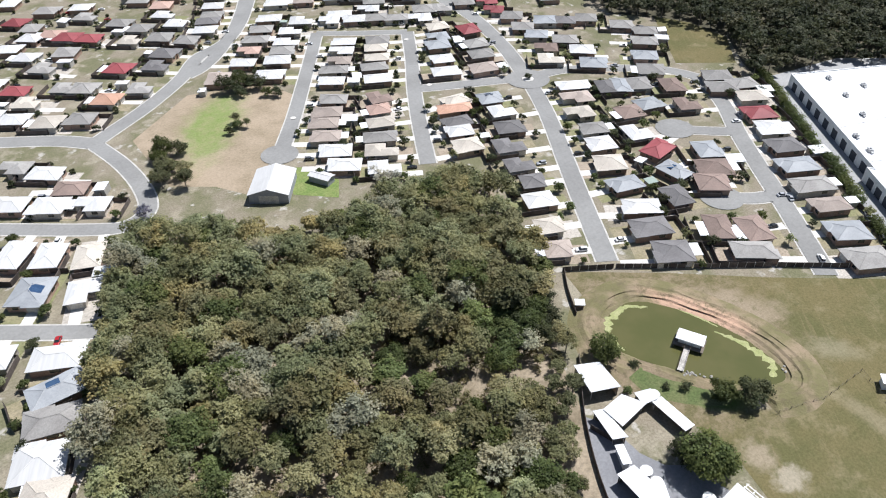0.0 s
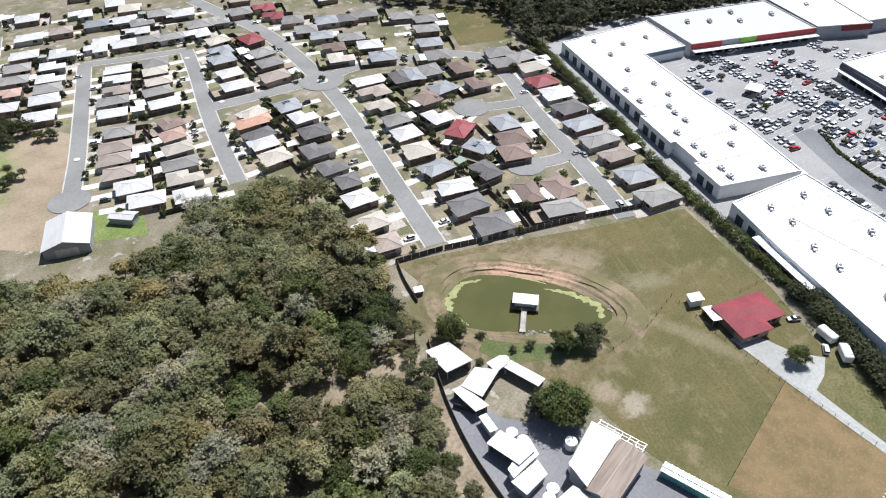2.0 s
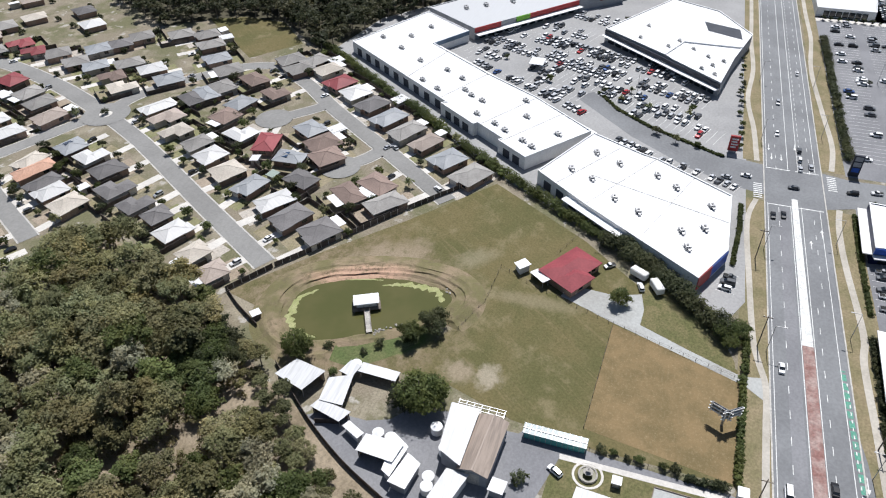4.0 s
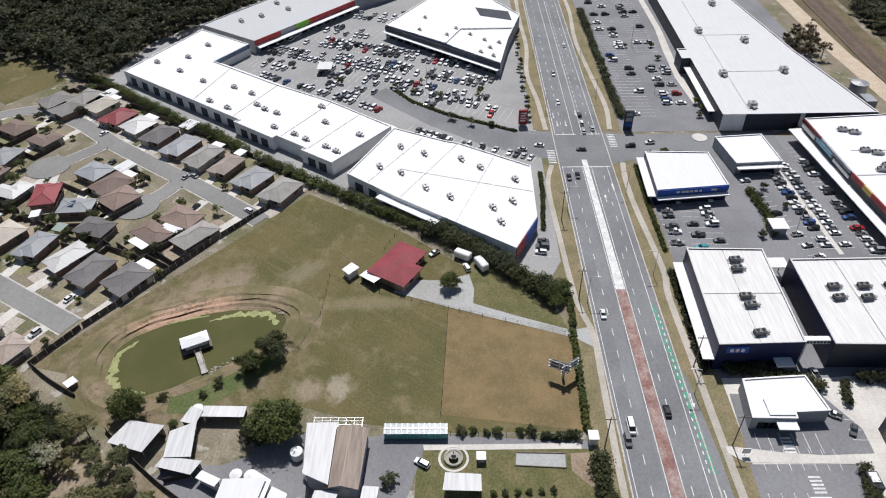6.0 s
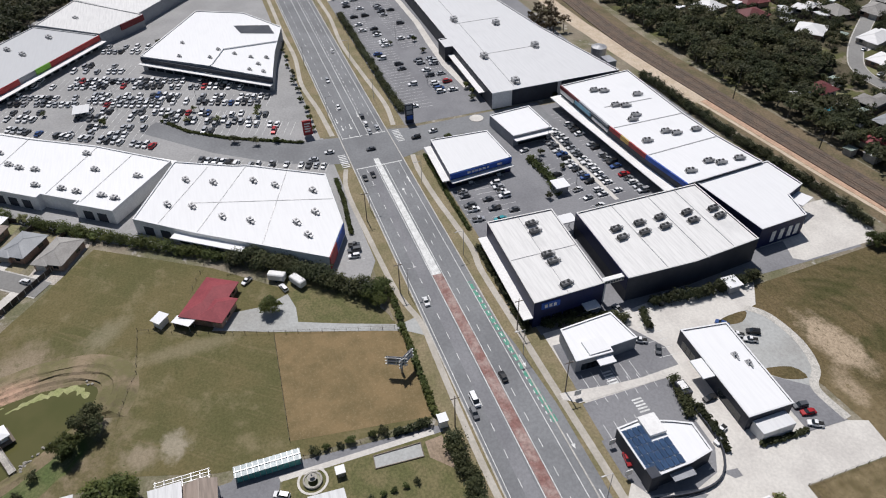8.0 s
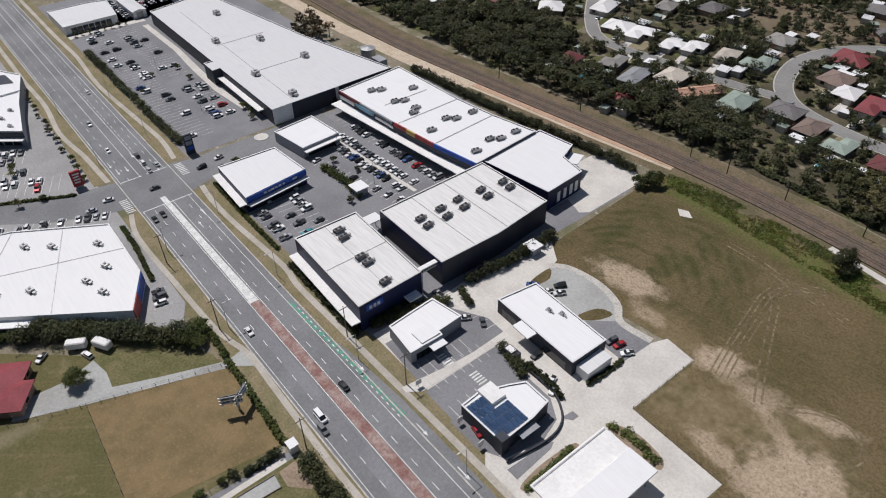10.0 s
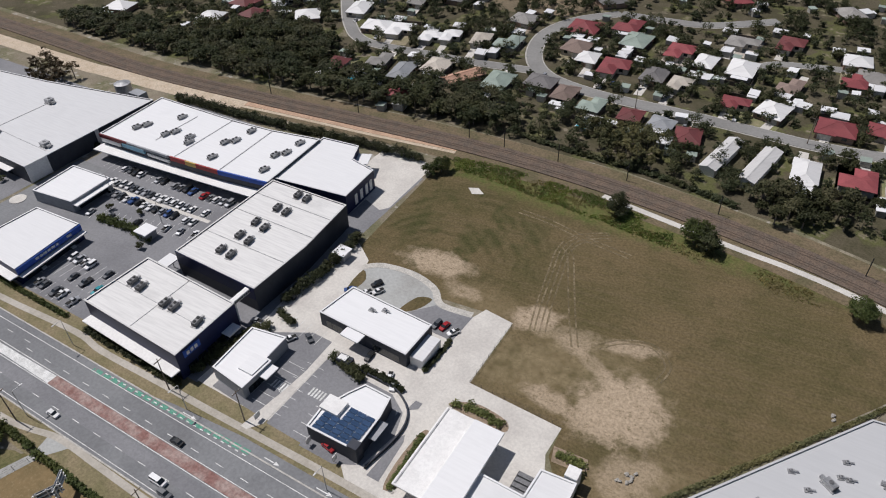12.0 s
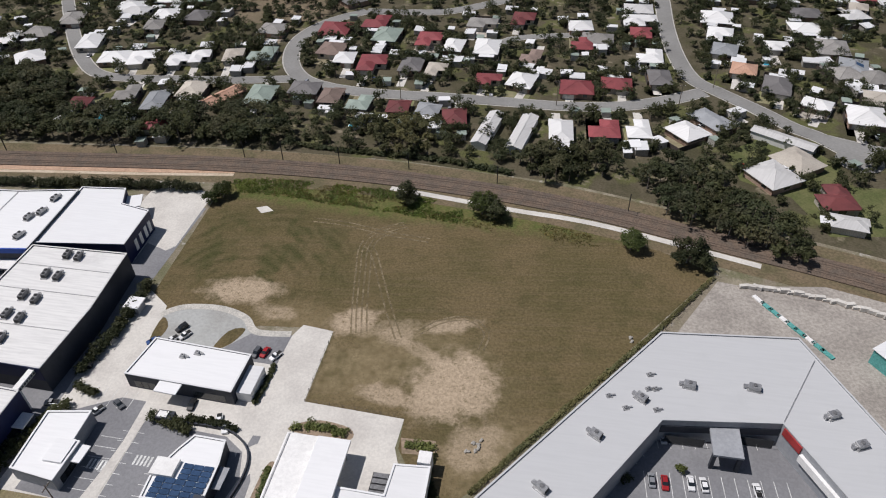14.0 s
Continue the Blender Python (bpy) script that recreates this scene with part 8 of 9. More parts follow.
def car_of(tone, shape, far=False):
    """A car; a far one has its wheels and roof panel in the body's mesh."""
    key = (tone, shape, far)
    if key in CAR_KINDS:
        return CAR_KINDS[key], False
    global WHEEL_MESH
    if WHEEL_MESH is None:
        bm = bmesh.new()
        add_rod(bm, 0, 0, -0.11, 0.11, 0.33, 10)
        bmesh.ops.transform(bm, matrix=Matrix.Rotation(math.pi / 2, 4, "X"), verts=bm.verts[:])
        WHEEL_MESH = mesh_of(bm, "wheel", BLACK)
    words = {"sedan": "sedan", "wagon": "four-wheel-drive wagon", "ute": "utility with an open tray", "van": "delivery van"}[shape]
    car = tagged(new("car"), "parked %s %s on asphalt" % (tone, words), "car", "cars")
    h = {"sedan": 0.0, "wagon": 0.22, "ute": 0.2, "van": 0.45}[shape]
    bm = bmesh.new()
    profile_body(bm, 0.92, [(-2.3, 0.32), (-2.32, 0.75), (-2.1, 0.9 + h * 0.4), (1.2, 0.95 + h * 0.4), (2.2, 0.78 + h * 0.3), (2.32, 0.5), (2.28, 0.3)])
    body = part("body", bm, PAINTS[tone], car)
    top = 1.43 + h
    shapes = {"sedan": [(-1.75, 0.93), (-1.2, top), (0.3, top), (1.15, 0.95)], "wagon": [(-2.15, 0.98), (-2.0, top), (0.35, top), (1.2, 1.03)],
              "ute": [(-0.5, 1.0), (-0.4, top), (0.5, top), (1.2, 1.0)], "van": [(-2.2, 1.1), (-2.15, top), (0.9, top), (1.7, 1.1)]}[shape]
    bm = bmesh.new()
    profile_body(bm, 0.8, shapes)
    part("cabin_glass", bm, GLASS, car)
    x0, x1 = shapes[1][0], shapes[2][0]
    if far:
        bm = bmesh.new()
        bm.from_mesh(body.data)
        n_ = len(bm.faces)
        add_box(bm, x0 - 0.02, x1 + 0.02, -0.66, 0.66, top - 0.03, top + 0.05)
        n_ = len(bm.faces)
        for x in (-1.4, 1.4):
            for y in (-0.84, 0.84):
                add_box(bm, x - 0.3, x + 0.3, y - 0.1, y + 0.1, 0.0, 0.62)
        bm.faces.ensure_lookup_table()
        for f in bm.faces[n_:]:
            f.material_index = 1
        bm.to_mesh(body.data)
        bm.free()
        body.data.materials.append(BLACK)
        CAR_KINDS[key] = car
        return car, True
    part("roof_panel", box(x0 - 0.02, x1 + 0.02, -0.66, 0.66, top - 0.03, top + 0.05), PAINTS[tone], car)
    if shape == "ute":
        part("tray", box(-2.2, -0.6, -0.72, 0.72, 1.02, 1.07), BLACK, car)
    for x in (-1.4, 1.4):
        for y in (-0.84, 0.84):
            w = new("wheel", WHEEL_MESH)
            w.parent = car
            w.matrix_basis = pose(x, y, 0.33)
    CAR_KINDS[key] = car
    return car, True


def put_car(x, y, turn, tone=None, shape=None, z=0.05, label="", far=False):
    tone = tone or random.choice(("white",) * 11 + ("silver",) * 9 + ("dark grey",) * 5 + ("black",) * 4 + ("red",) * 1 + ("blue",) * 1)
    shape = shape or random.choice(("sedan", "sedan", "wagon", "wagon", "ute"))
    c, fresh = car_of(tone, shape, far)
    m = pose(x, y, z, 0, 0, turn) @ Matrix.Scale(CAR_SIZE, 4)
    if fresh:
        c.matrix_basis = m
    else:
        c = copy_thing(c, m)
    if label:
        tagged(c, label)
    return c


FAR_CARS = {}
FAR_LOT = tagged(new("parked_cars"), "rows of parked cars in the far car park", "cars", kind="stuff")


def put_far_car(x, y, turn, z):
    """A car of the far car park's mass: body and glass alone."""
    tone = random.choice(("white",) * 11 + ("silver",) * 9 + ("dark grey",) * 5 + ("black",) * 4 + ("red",) * 1 + ("blue",) * 1)
    c, fresh = car_of(tone, random.choice(("sedan", "wagon")), True)
    if fresh:
        c.matrix_basis = pose(x, y, z, 0, 0, turn) @ Matrix.Scale(CAR_SIZE, 4)
        return
    m = pose(x, y, z, 0, 0, turn) @ Matrix.Scale(CAR_SIZE, 4)
    for child in c.children:
        for k, material in enumerate(child.data.materials):
            verts, faces = FAR_CARS.setdefault(material.name, ([], []))
            base = len(verts)
            verts.extend(m @ v.co for v in child.data.vertices)
            faces.extend([base + i for i in f.vertices] for f in child.data.polygons if f.material_index == k)


def finish_far_cars():
    for name, (verts, faces) in FAR_CARS.items():
        me = bpy.data.meshes.new("car_bodies")
        me.from_pydata(verts, [], faces)
        me.materials.append(bpy.data.materials[name])
        me.validate()
        o = tagged(new("car_bodies", me), kind="stuff")
        o.parent = FAR_LOT


BAY_LINES = bmesh.new()


def bays(a, b, depth_turn, fill, two=True, pitch=2.55, z=0.05, far=False):
    """A row of parking bays from a to b, painted, and partly filled with cars; both sides if two."""
    a, b = Vector(a), Vector(b)
    t = (b - a).normalized()
    nrm = Vector((-t.y, t.x))
    n_, turn = int((b - a).length / pitch), math.degrees(math.atan2(nrm.y, nrm.x))
    for side in ((1, -1) if two else (depth_turn,)):
        for i in range(n_ + 1):
            p = a + t * pitch * i
            q, w = p + nrm * side * 5.0, t * 0.06
            BAY_LINES.faces.new([BAY_LINES.verts.new((*v, z + 0.03)) for v in ((p - w, p + w, q + w, q - w) if side < 0 else (p - w, q - w, q + w, p + w))])
            if i < n_ and random.random() < fill:
                c = a + t * pitch * (i + 0.5) + nrm * side * (2.6 + random.uniform(-0.3, 0.3))
                heading = turn + (180 if random.random() < 0.5 else 0) + random.uniform(-3, 3)
                if far and (c.x > 222 or c.y > 0):
                    put_far_car(c.x, c.y, heading, z)
                else:
                    put_car(c.x, c.y, heading, z=z, far=far)


# mall car park: rows square to the supermarket's front
row_dir = Vector((-0.375, -0.927))
for (x, y), length, fill in (((279, 84), 20, 0.6), ((290, 79), 64, 0.6), ((303, 72), 36, 0.65), ((296, 52), 72, 0.75), ((314, 60), 30, 0.5), ((281, 50), 72, 0.65), ((268, 54), 66, 0.55), ((256, 56), 30, 0.5), ((254, 22), 40, 0.3), ((330, 46), 22, 0.5), ((242, 12), 36, 0.28)):
    a = Vector((x, y))
    bays(a, a + row_dir * length, 1, fill, far=True)
bays((266, 84), (230, 26), 1, 0.8, two=False, far=True)
bays((222, 14), (206, -14), -1, 0.45, two=False, far=True)
bays((205, -8), (196, -27), 1, 0.4, two=False, far=True)
# hardware store car park
bays((352, -70), (226, -69.5), 1, 0.16, far=True)
bays((352, -84), (282, -83.5), 1, 0.2, far=True)
bays((268, -84), (234, -83.5), 1, 0.5, far=True)
# retail centre car park
bays((152, -61.5), (172, -61.7), -1, 0.85, two=False)
bays((153, -73), (172, -73.5), 1, 0.55)
bays((171, -65), (172.5, -82), 1, 0.6, two=False)
bays((148, -120), (206, -117.6), 1, 0.75, two=False)
bays((194, -105.2), (149, -107.6), 1, 0.9, far=True)
tagged(part("parking_strip", ribbon([(195, -105.1), (148, -107.7)], -0.7, 0.7, 0.05, 0.1), CONCRETE), "pale concrete strip between parking rows", "median", kind="structure")
bays((186, -95), (146, -103.5), -1, 0.55, two=False)
# restaurants and others
bays((98, -84.5), (86, -84), 1, 0.0, two=False)
bays((89.5, -64), (89.5, -78), -1, 0.0, two=False)
bays((80.5, -63.5), (80.5, -80), 1, 0.0, two=False)
bays((75.5, -62), (75.5, -70), -1, 0.0, two=False)
bays((-26, -82), (-56, -84), 1, 0.5)
bays((-29, -93), (-50, -96), 1, 0.1, two=False)
bays((-14, -74), (-27, -92), 1, 0.0, two=False)
bays((148, -27.5), (158, -28.8), 1, 0.9, two=False)
# ---- trade yards past the hardware store ----
area("trade_yard", [(357.5, -58), (357.5, -128), (410, -128), (410, -58)], 0.04, ASPHALT, "grey asphalt yard round trade sheds", "yard")
area("pavement", [(352.5, -60), (352.5, -96), (356.5, -96), (356.5, -60)], 0.075, CONCRETE, "pale concrete pavement at the end of a car park", "pavement")
area("pavement", [(347, -92.4), (308, -92.3), (284, -90.3), (258, -89.1), (236.7, -90.6), (236.7, -93), (258, -92), (284, -93.5), (308, -95), (347, -95)], 0.075, CONCRETE, "pale concrete pavement along a store front", "pavement")
trade_a = store("trade_shed", [(358.5, -60), (358.5, -85), (383, -88), (386, -80), (386, -60)], 4.2, WALL_WHITE, GREY_ROOF, "long low trade shed with a grey flat roof", category="shed")
openings((358.5, -61), (358.5, -84), 7, 2.4, 0.3, 3.0, GLASS, trade_a)
for y, x0 in ((-95.7, 358), (-120, 358)):
    gable_shed("trade_shed", "narrow grey-roofed trade shed", x0 + 13, y, 26, 6.5, 0, 3.6, 0.6, GREY_ROOF, WALL_WHITE)
for i in range(11):
    put_car(361 + i * 2.9, -90.6 + random.uniform(-0.3, 0.3), 90, far=True)
for row in range(3):
    for i in range(8):
        if random.random() < 0.85:
            put_car(370 + i * 2.8, -102 - row * 5.6, 90, far=True)
for i in range(8):
    plant(YARD_TREES[:2], 353.8 + random.uniform(-0.5, 0.5), -63 - i * 3.4, random.uniform(0.4, 0.7))
finish_far_cars()
tagged(part("bay_lines", BAY_LINES, PAINT_WHITE), "white painted parking bay lines", "road marking", kind="structure")
for x, y, turn, tone, shape in ((90.9, -38.2, 180, "white", "van"), (87.6, -36.9, 180, "dark grey", "wagon"), (95, -46.9, 0, "black", "sedan"), (125, -38, 180, "white", "sedan"), (188, -40.5, 180, "black", "sedan"), (187, -37.6, 180, "black", "sedan"),
                                (216, -46.5, 0, "silver", "sedan"), (222, -46.6, 0, "white", "wagon"), (228, -46.7, 0, "dark grey", "wagon"), (218, -49.8, 0, "silver", "sedan"), (238, -40, 180, "white", "sedan"), (262, -41, 180, "silver", "wagon"), (290, -49, 0, "white", "sedan"),
                                (204, -44, 90, "dark grey", "sedan"), (206, -61, 95, "black", "wagon"), (208, -68, 95, "white", "ute"), (207, -30, 80, "white", "sedan"), (204.5, -24, 75, "silver", "sedan"),
                                (82.2, 6.3, 60, "white", "wagon"), (136, 13.4, 100, "white", "sedan"), (149.5, 5, 130, "silver", "ute"), (143.3, -4, 20, "white", "wagon"),
                                (90, -85, 150, "dark grey", "sedan"), (73.5, -87.6, 95, "black", "sedan"), (65.5, -84.5, 110, "white", "ute"), (63.5, -83, 110, "white", "sedan"), (94, -82.5, 60, "white", "ute"), (104, -94, 20, "black", "wagon"), (105.5, -83, 10, "silver", "ute"),
                                (85, -107.5, 60, "white", "ute"), (87.5, -105.5, 60, "white", "ute"), (87, -109.8, 60, "black", "wagon"), (92, -104.5, 40, "blue", "sedan"), (63, -105.2, 80, "red", "sedan"), (65, -104.8, 80, "dark grey", "wagon"), (60, -104.5, 60, "white", "ute"),
                                (66, -62.3, 170, "red", "sedan"), (104.8, -97.5, 20, "white", "sedan"), (151, -70, 90, "teal", "sedan"), (170.5, 62, 52, "white", "wagon"), (190, 84.5, 52, "silver", "sedan"), (224, 128, 52, "white", "sedan"), (193, 57, 40, "dark grey", "van"), (201, 66, 40, "white", "ute"), (214, 86, 40, "black", "sedan"), (233, 106, 40, "white", "wagon")):
    put_car(x, y, turn, tone, shape, 0.06)
caravan = tagged(new("caravan"), "white caravan parked beside a drive", "caravan")
part("body", box(-2.4, 2.4, -1.1, 1.1, 0.5, 2.6, bevel=0.25), WALL_WHITE, caravan)
part("window", box(-0.8, 0.8, -1.14, -1.1, 1.4, 2.0), GLASS, caravan)
for y in (-1.0, 1.0):
    w = new("wheel", WHEEL_MESH)
    w.parent = caravan
    w.matrix_basis = pose(0, y, 0.33)
caravan.matrix_basis = pose(143.6, -8, 0.05, 0, 0, 30)
copy_thing(caravan, pose(147.5, -3, 0.05, 0, 0, 60))
# cars in the streets and driveways of the estate
for k, (x, y, w, d, turn) in enumerate(HOUSE_SPOTS):
    if k % 4 == 0:
        a = radians(turn)
        v = -d / 2 - 4.2
        put_car(x - v * math.sin(a) + w * 0.22 * math.cos(a), y + v * math.cos(a) + w * 0.22 * math.sin(a), turn + 90, z=0.06, far=True)


# ---- the farm, its house and garden ----
def lean_roof(name, label, pts, z, roof, wall, posts=True, fall=0.4, category="shed"):
    """A low skillion-roofed shed or shelter over a four-cornered plan."""
    sh = tagged(new(name), label, category)
    bm = bmesh.new()
    zs = (z, z, z - fall, z - fall)
    o = inset(ccw(pts), -0.3)
    a = [bm.verts.new((*p, k)) for p, k in zip(o, zs)]
    b = [bm.verts.new((*p, k + 0.1)) for p, k in zip(o, zs)]
    bm.faces.new(a[::-1])
    bm.faces.new(b)
    for i in range(4):
        j = (i + 1) % 4
        bm.faces.new((a[i], a[j], b[j], b[i]))
    part("roof", bm, roof, sh)
    if posts:
        for p in inset(ccw(pts), 0.2):
            part("post", rod(*p, 0.0, z - fall + 0.05, 0.09), METAL, sh)
        q = ccw(pts)
        bm = bmesh.new()
        for i in (1, 2):
            c, d = q[i], q[(i + 1) % 4]
            bm.faces.new([bm.verts.new((c[0], c[1], 0)), bm.verts.new((d[0], d[1], 0)), bm.verts.new((d[0], d[1], z - fall - 0.02)), bm.verts.new((c[0], c[1], z - fall - 0.02))])
        bmesh.ops.solidify(bm, geom=bm.faces[:], thickness=0.08)
        part("back_wall", bm, wall, sh)
    else:
        q = inset(ccw(pts), 0.1)
        bm = bmesh.new()
        lo, hi = [bm.verts.new((*p, 0)) for p in q], [bm.verts.new((*p, k - 0.02)) for p, k in zip(q, zs)]
        for i in range(4):
            j = (i + 1) % 4
            bm.faces.new((lo[i], lo[j], hi[j], hi[i]))
        part("wall", bm, wall, sh)
    return sh


SHED_ROOF = sheet_roof("old_white_shed_sheet", (0.64, 0.64, 0.64), 0.2, 0.5)
RUST_ROOF = sheet_roof("rust_brown_shed_sheet", (0.36, 0.29, 0.24), 0.35, 0.6)
lean_roof("animal_shed", "open farm shelter with an old white sheet roof", [(85.9, 71.8), (91, 69.3), (89.4, 61.6), (83.4, 64)], 3.2, SHED_ROOF, WOOD)
lean_roof("animal_shed", "low farm shelter with a white sheet roof", [(82.5, 59), (88.4, 59.6), (90.4, 54.9), (82.4, 53.8)], 3.0, SHED_ROOF, WOOD)
lean_roof("animal_shed", "small farm shelter with a white sheet roof", [(80.4, 60), (82.3, 59.2), (81.0, 51.4), (78.4, 52.6)], 2.8, SHED_ROOF, WOOD)
lean_roof("animal_pen", "narrow row of pens under a white sheet roof", [(91.6, 58.3), (95, 57.2), (93.9, 54.6), (90.6, 55.2)], 2.6, SHED_ROOF, WOOD)
lean_roof("animal_pen", "narrow row of pens under a white sheet roof", [(95.4, 54.3), (95.2, 45.4), (92.6, 45.4), (92.8, 54.2)], 2.4, SHED_ROOF, WOOD)
lean_roof("carport", "open-sided grey farm carport", [(72.9, 45.7), (76.7, 45.3), (76.7, 37.2), (72.3, 37.9)], 3.4, GREY_ROOF, WOOD)
lean_roof("workshop", "small white workshop with a sheet roof", [(78.6, 39.3), (76.8, 36.3), (69.4, 37.3), (70.2, 38.9)], 3.0, WHITE_ROOF, WALL_WHITE, posts=False)
lean_roof("workshop", "small workshop with a grey sheet roof", [(75.3, 35.4), (73.9, 32.6), (67.8, 33.4), (68.3, 36.8)], 2.8, GREY_ROOF, WALL_GREY, posts=False)
lean_roof("site_hut", "small white hut on a farm track", [(78, 51.2), (79.2, 50.6), (77.2, 46.6), (76, 47.2)], 2.4, WHITE_ROOF, WALL_WHITE, posts=False)
lean_roof("barn", "large old white-roofed farm barn", [(77, 29), (88.5, 30.1), (88.8, 24.4), (75, 24.4)], 4.8, SHED_ROOF, WALL_GREY, posts=False, fall=-0.3, category="barn")
gable_shed("barn", "barn with a faded rust-brown gable roof", 81.3, 21.2, 13.6, 6, -3, 4.0, 1.0, RUST_ROOF, WALL_GREY, "barn")
lean_roof("porch_shed", "white-roofed shed at the front of a barn", [(74, 26.6), (74, 22.4), (67, 24.2), (67, 28)], 3.6, SHED_ROOF, WALL_WHITE, posts=False)
lean_roof("porch_shed", "small white porch beside a barn", [(75.6, 17.4), (75.4, 14.8), (72.6, 15), (72.8, 17.6)], 2.6, SHED_ROOF, WALL_GREY, posts=False)
# water tanks
tank = tagged(new("water_tank"), "round pale concrete water tank with a conical lid", "water tank", "farm water tanks")
part("drum", rod(0, 0, 0, 2.0, 1.25, 20), WALL_WHITE, tank)
part("lid", rod(0, 0, 2.0, 2.35, 1.3, 20, r1=0.15), WHITE_ROOF, tank)
tank.matrix_basis = pose(78.7, 43.6, 0.04)
for x, y in ((78.5, 40.6), (84, 32.3), (72.2, 30), (70, 29.6), (95, 56), (79.5, 29)):
    copy_thing(tank, pose(x, y, 0.04))
# pergola and greenhouse
pergola = tagged(new("pergola"), "open steel pergola frame behind a barn", "pergola")
for i in range(7):
    part("post", rod(89.3 - i * 0.05, 29.4 - i * 1.7, 0, 2.6, 0.06), METAL, pergola)
    part("post", rod(92 - i * 0.1, 29.6 - i * 1.75, 0, 2.6, 0.06), METAL, pergola)
    part("rafter", box(89.0 - i * 0.05, 92.2 - i * 0.1, 29.45 - i * 1.72, 29.6 - i * 1.72, 2.6, 2.75), METAL, pergola)
for x in (89.4, 90.3, 91.2, 92.0):
    part("purlin", box(x - 0.3, x - 0.18, 18.9, 29.8, 2.75, 2.85), METAL, pergola)
TEAL = surface("teal_shade_cloth", (0.10, 0.36, 0.33), (0.14, 0.42, 0.40), 0.4, 3.0, 0.7)
PALE_POLY = surface("pale_polycarbonate", (0.33, 0.39, 0.40), (0.26, 0.31, 0.32), 0.4, 3.0, 0.3)
green_house = tagged(new("greenhouse"), "long narrow shade house with teal cloth walls", "greenhouse")
part("wall", box(88.3, 90.6, 1.2, 14.4, 0, 2.0), TEAL, green_house)
part("roof", box(88.1, 90.8, 1.0, 14.6, 2.0, 2.12), PALE_POLY, green_house)
for i in range(12):
    y = 1.3 + i * 1.18
    part("frame_rib", box(88.22, 88.29, y - 0.05, y + 0.05, 0, 2.0), METAL, green_house)
    part("rafter", box(88.1, 90.8, y - 0.05, y + 0.05, 2.12, 2.2), METAL, green_house)
part("ridge_rail", box(89.35, 89.55, 1.0, 14.6, 2.2, 2.28), METAL, green_house)

# fountain garden
fountain = tagged(empty("fountain", 83.5, -0.2, 0.05), "round tiered stone fountain in a ring path", "fountain")
STONE = surface("pale_stone", (0.42, 0.40, 0.36), (0.33, 0.31, 0.28), 0.6, 4.0, 0.85)
for name, r0, r1, h, m_ in (("ring_path", 3.2, 2.7, 0.08, CONCRETE), ("basin", 2.0, 1.65, 0.55, STONE)):
    bm = bmesh.new()
    n_ = 32
    vs = [[bm.verts.new((r * math.cos(2 * math.pi * i / n_), r * math.sin(2 * math.pi * i / n_), z)) for i in range(n_)] for r, z in ((r0, 0), (r0, h), (r1, h), (r1, 0.02))]
    for a, b in zip(vs, vs[1:]):
        for i in range(n_):
            j = (i + 1) % n_
            bm.faces.new((a[i], a[j], b[j], b[i]))
    part(name, bm, m_, fountain)
part("water", rod(0, 0, 0.0, 0.4, 1.65, 32), WATER, fountain)
part("bowl", rod(0, 0, 1.1, 1.35, 0.35, 20, r1=1.0), STONE, fountain)
part("stem", rod(0, 0, 0.4, 2.1, 0.22, 12, r1=0.12), STONE, fountain)
part("upper_bowl", rod(0, 0, 1.9, 2.1, 0.18, 16, r1=0.55), STONE, fountain)
part("finial", rod(0, 0, 2.1, 2.7, 0.12, 10, r1=0.02), STONE, fountain)
area("gravel_court", [(84.9, -13.2), (84.7, -23.5), (81.2, -23.2), (81.8, -12.9)], 0.065, GRAVEL, "pale gravel bowling court in a lawn", "court")
court_edge = tagged(new("court_edging"), "low timber edging of a gravel court", "edging")
for a, b in (((84.9, -13.2), (84.7, -23.5)), ((84.7, -23.5), (81.2, -23.2)), ((81.2, -23.2), (81.8, -12.9)), ((81.8, -12.9), (84.9, -13.2))):
    part("board", ribbon([a, b], -0.08, 0.08, 0.05, 0.3), WOOD, court_edge)
area("garden_path", [(86.8, 6.2), (87.2, -27), (85.8, -27), (85.5, 6)], 0.062, CONCRETE, "pale concrete garden path", "path")
area("bare_garden_bed", [(84.7, -24.5), (85, -28.4), (76, -28.6), (80.6, -24.3)], 0.06, SOIL, "bare soil garden bed", "bed")
well = tagged(new("well_house"), "small white-roofed well house on a lawn", "garden house")
part("body", box(82.4, 83.8, -6.6, -5.2, 0.05, 1.6), STONE, well)
part("roof", box(82.1, 84.1, -6.9, -4.9, 1.6, 1.75), WHITE_ROOF, well)
lean_roof("garden_pavilion", "white-roofed open garden pavilion", [(78.4, 1.2), (78, -5.4), (74.6, -5.4), (74.8, 1.6)], 2.9, SHED_ROOF, WALL_WHITE)
for x, y in ((-33, -88), (-50, -80), (-22, -84)):
    plant(SHRUB_KINDS, x, y, 0.9)
gate_box = tagged(new("gate_post"), "white rendered gate house beside the road", "gate house")
part("body", box(86.6, 88.6, -30.4, -28.6, 0, 2.2), WALL_WHITE, gate_box)
part("cap", box(86.4, 88.8, -30.6, -28.4, 2.2, 2.4), WHITE_ROOF, gate_box)
for i in range(6):
    plant(SHRUB_KINDS, 75.2 + i * 0.15, -8 - i * 2.4, 0.55)

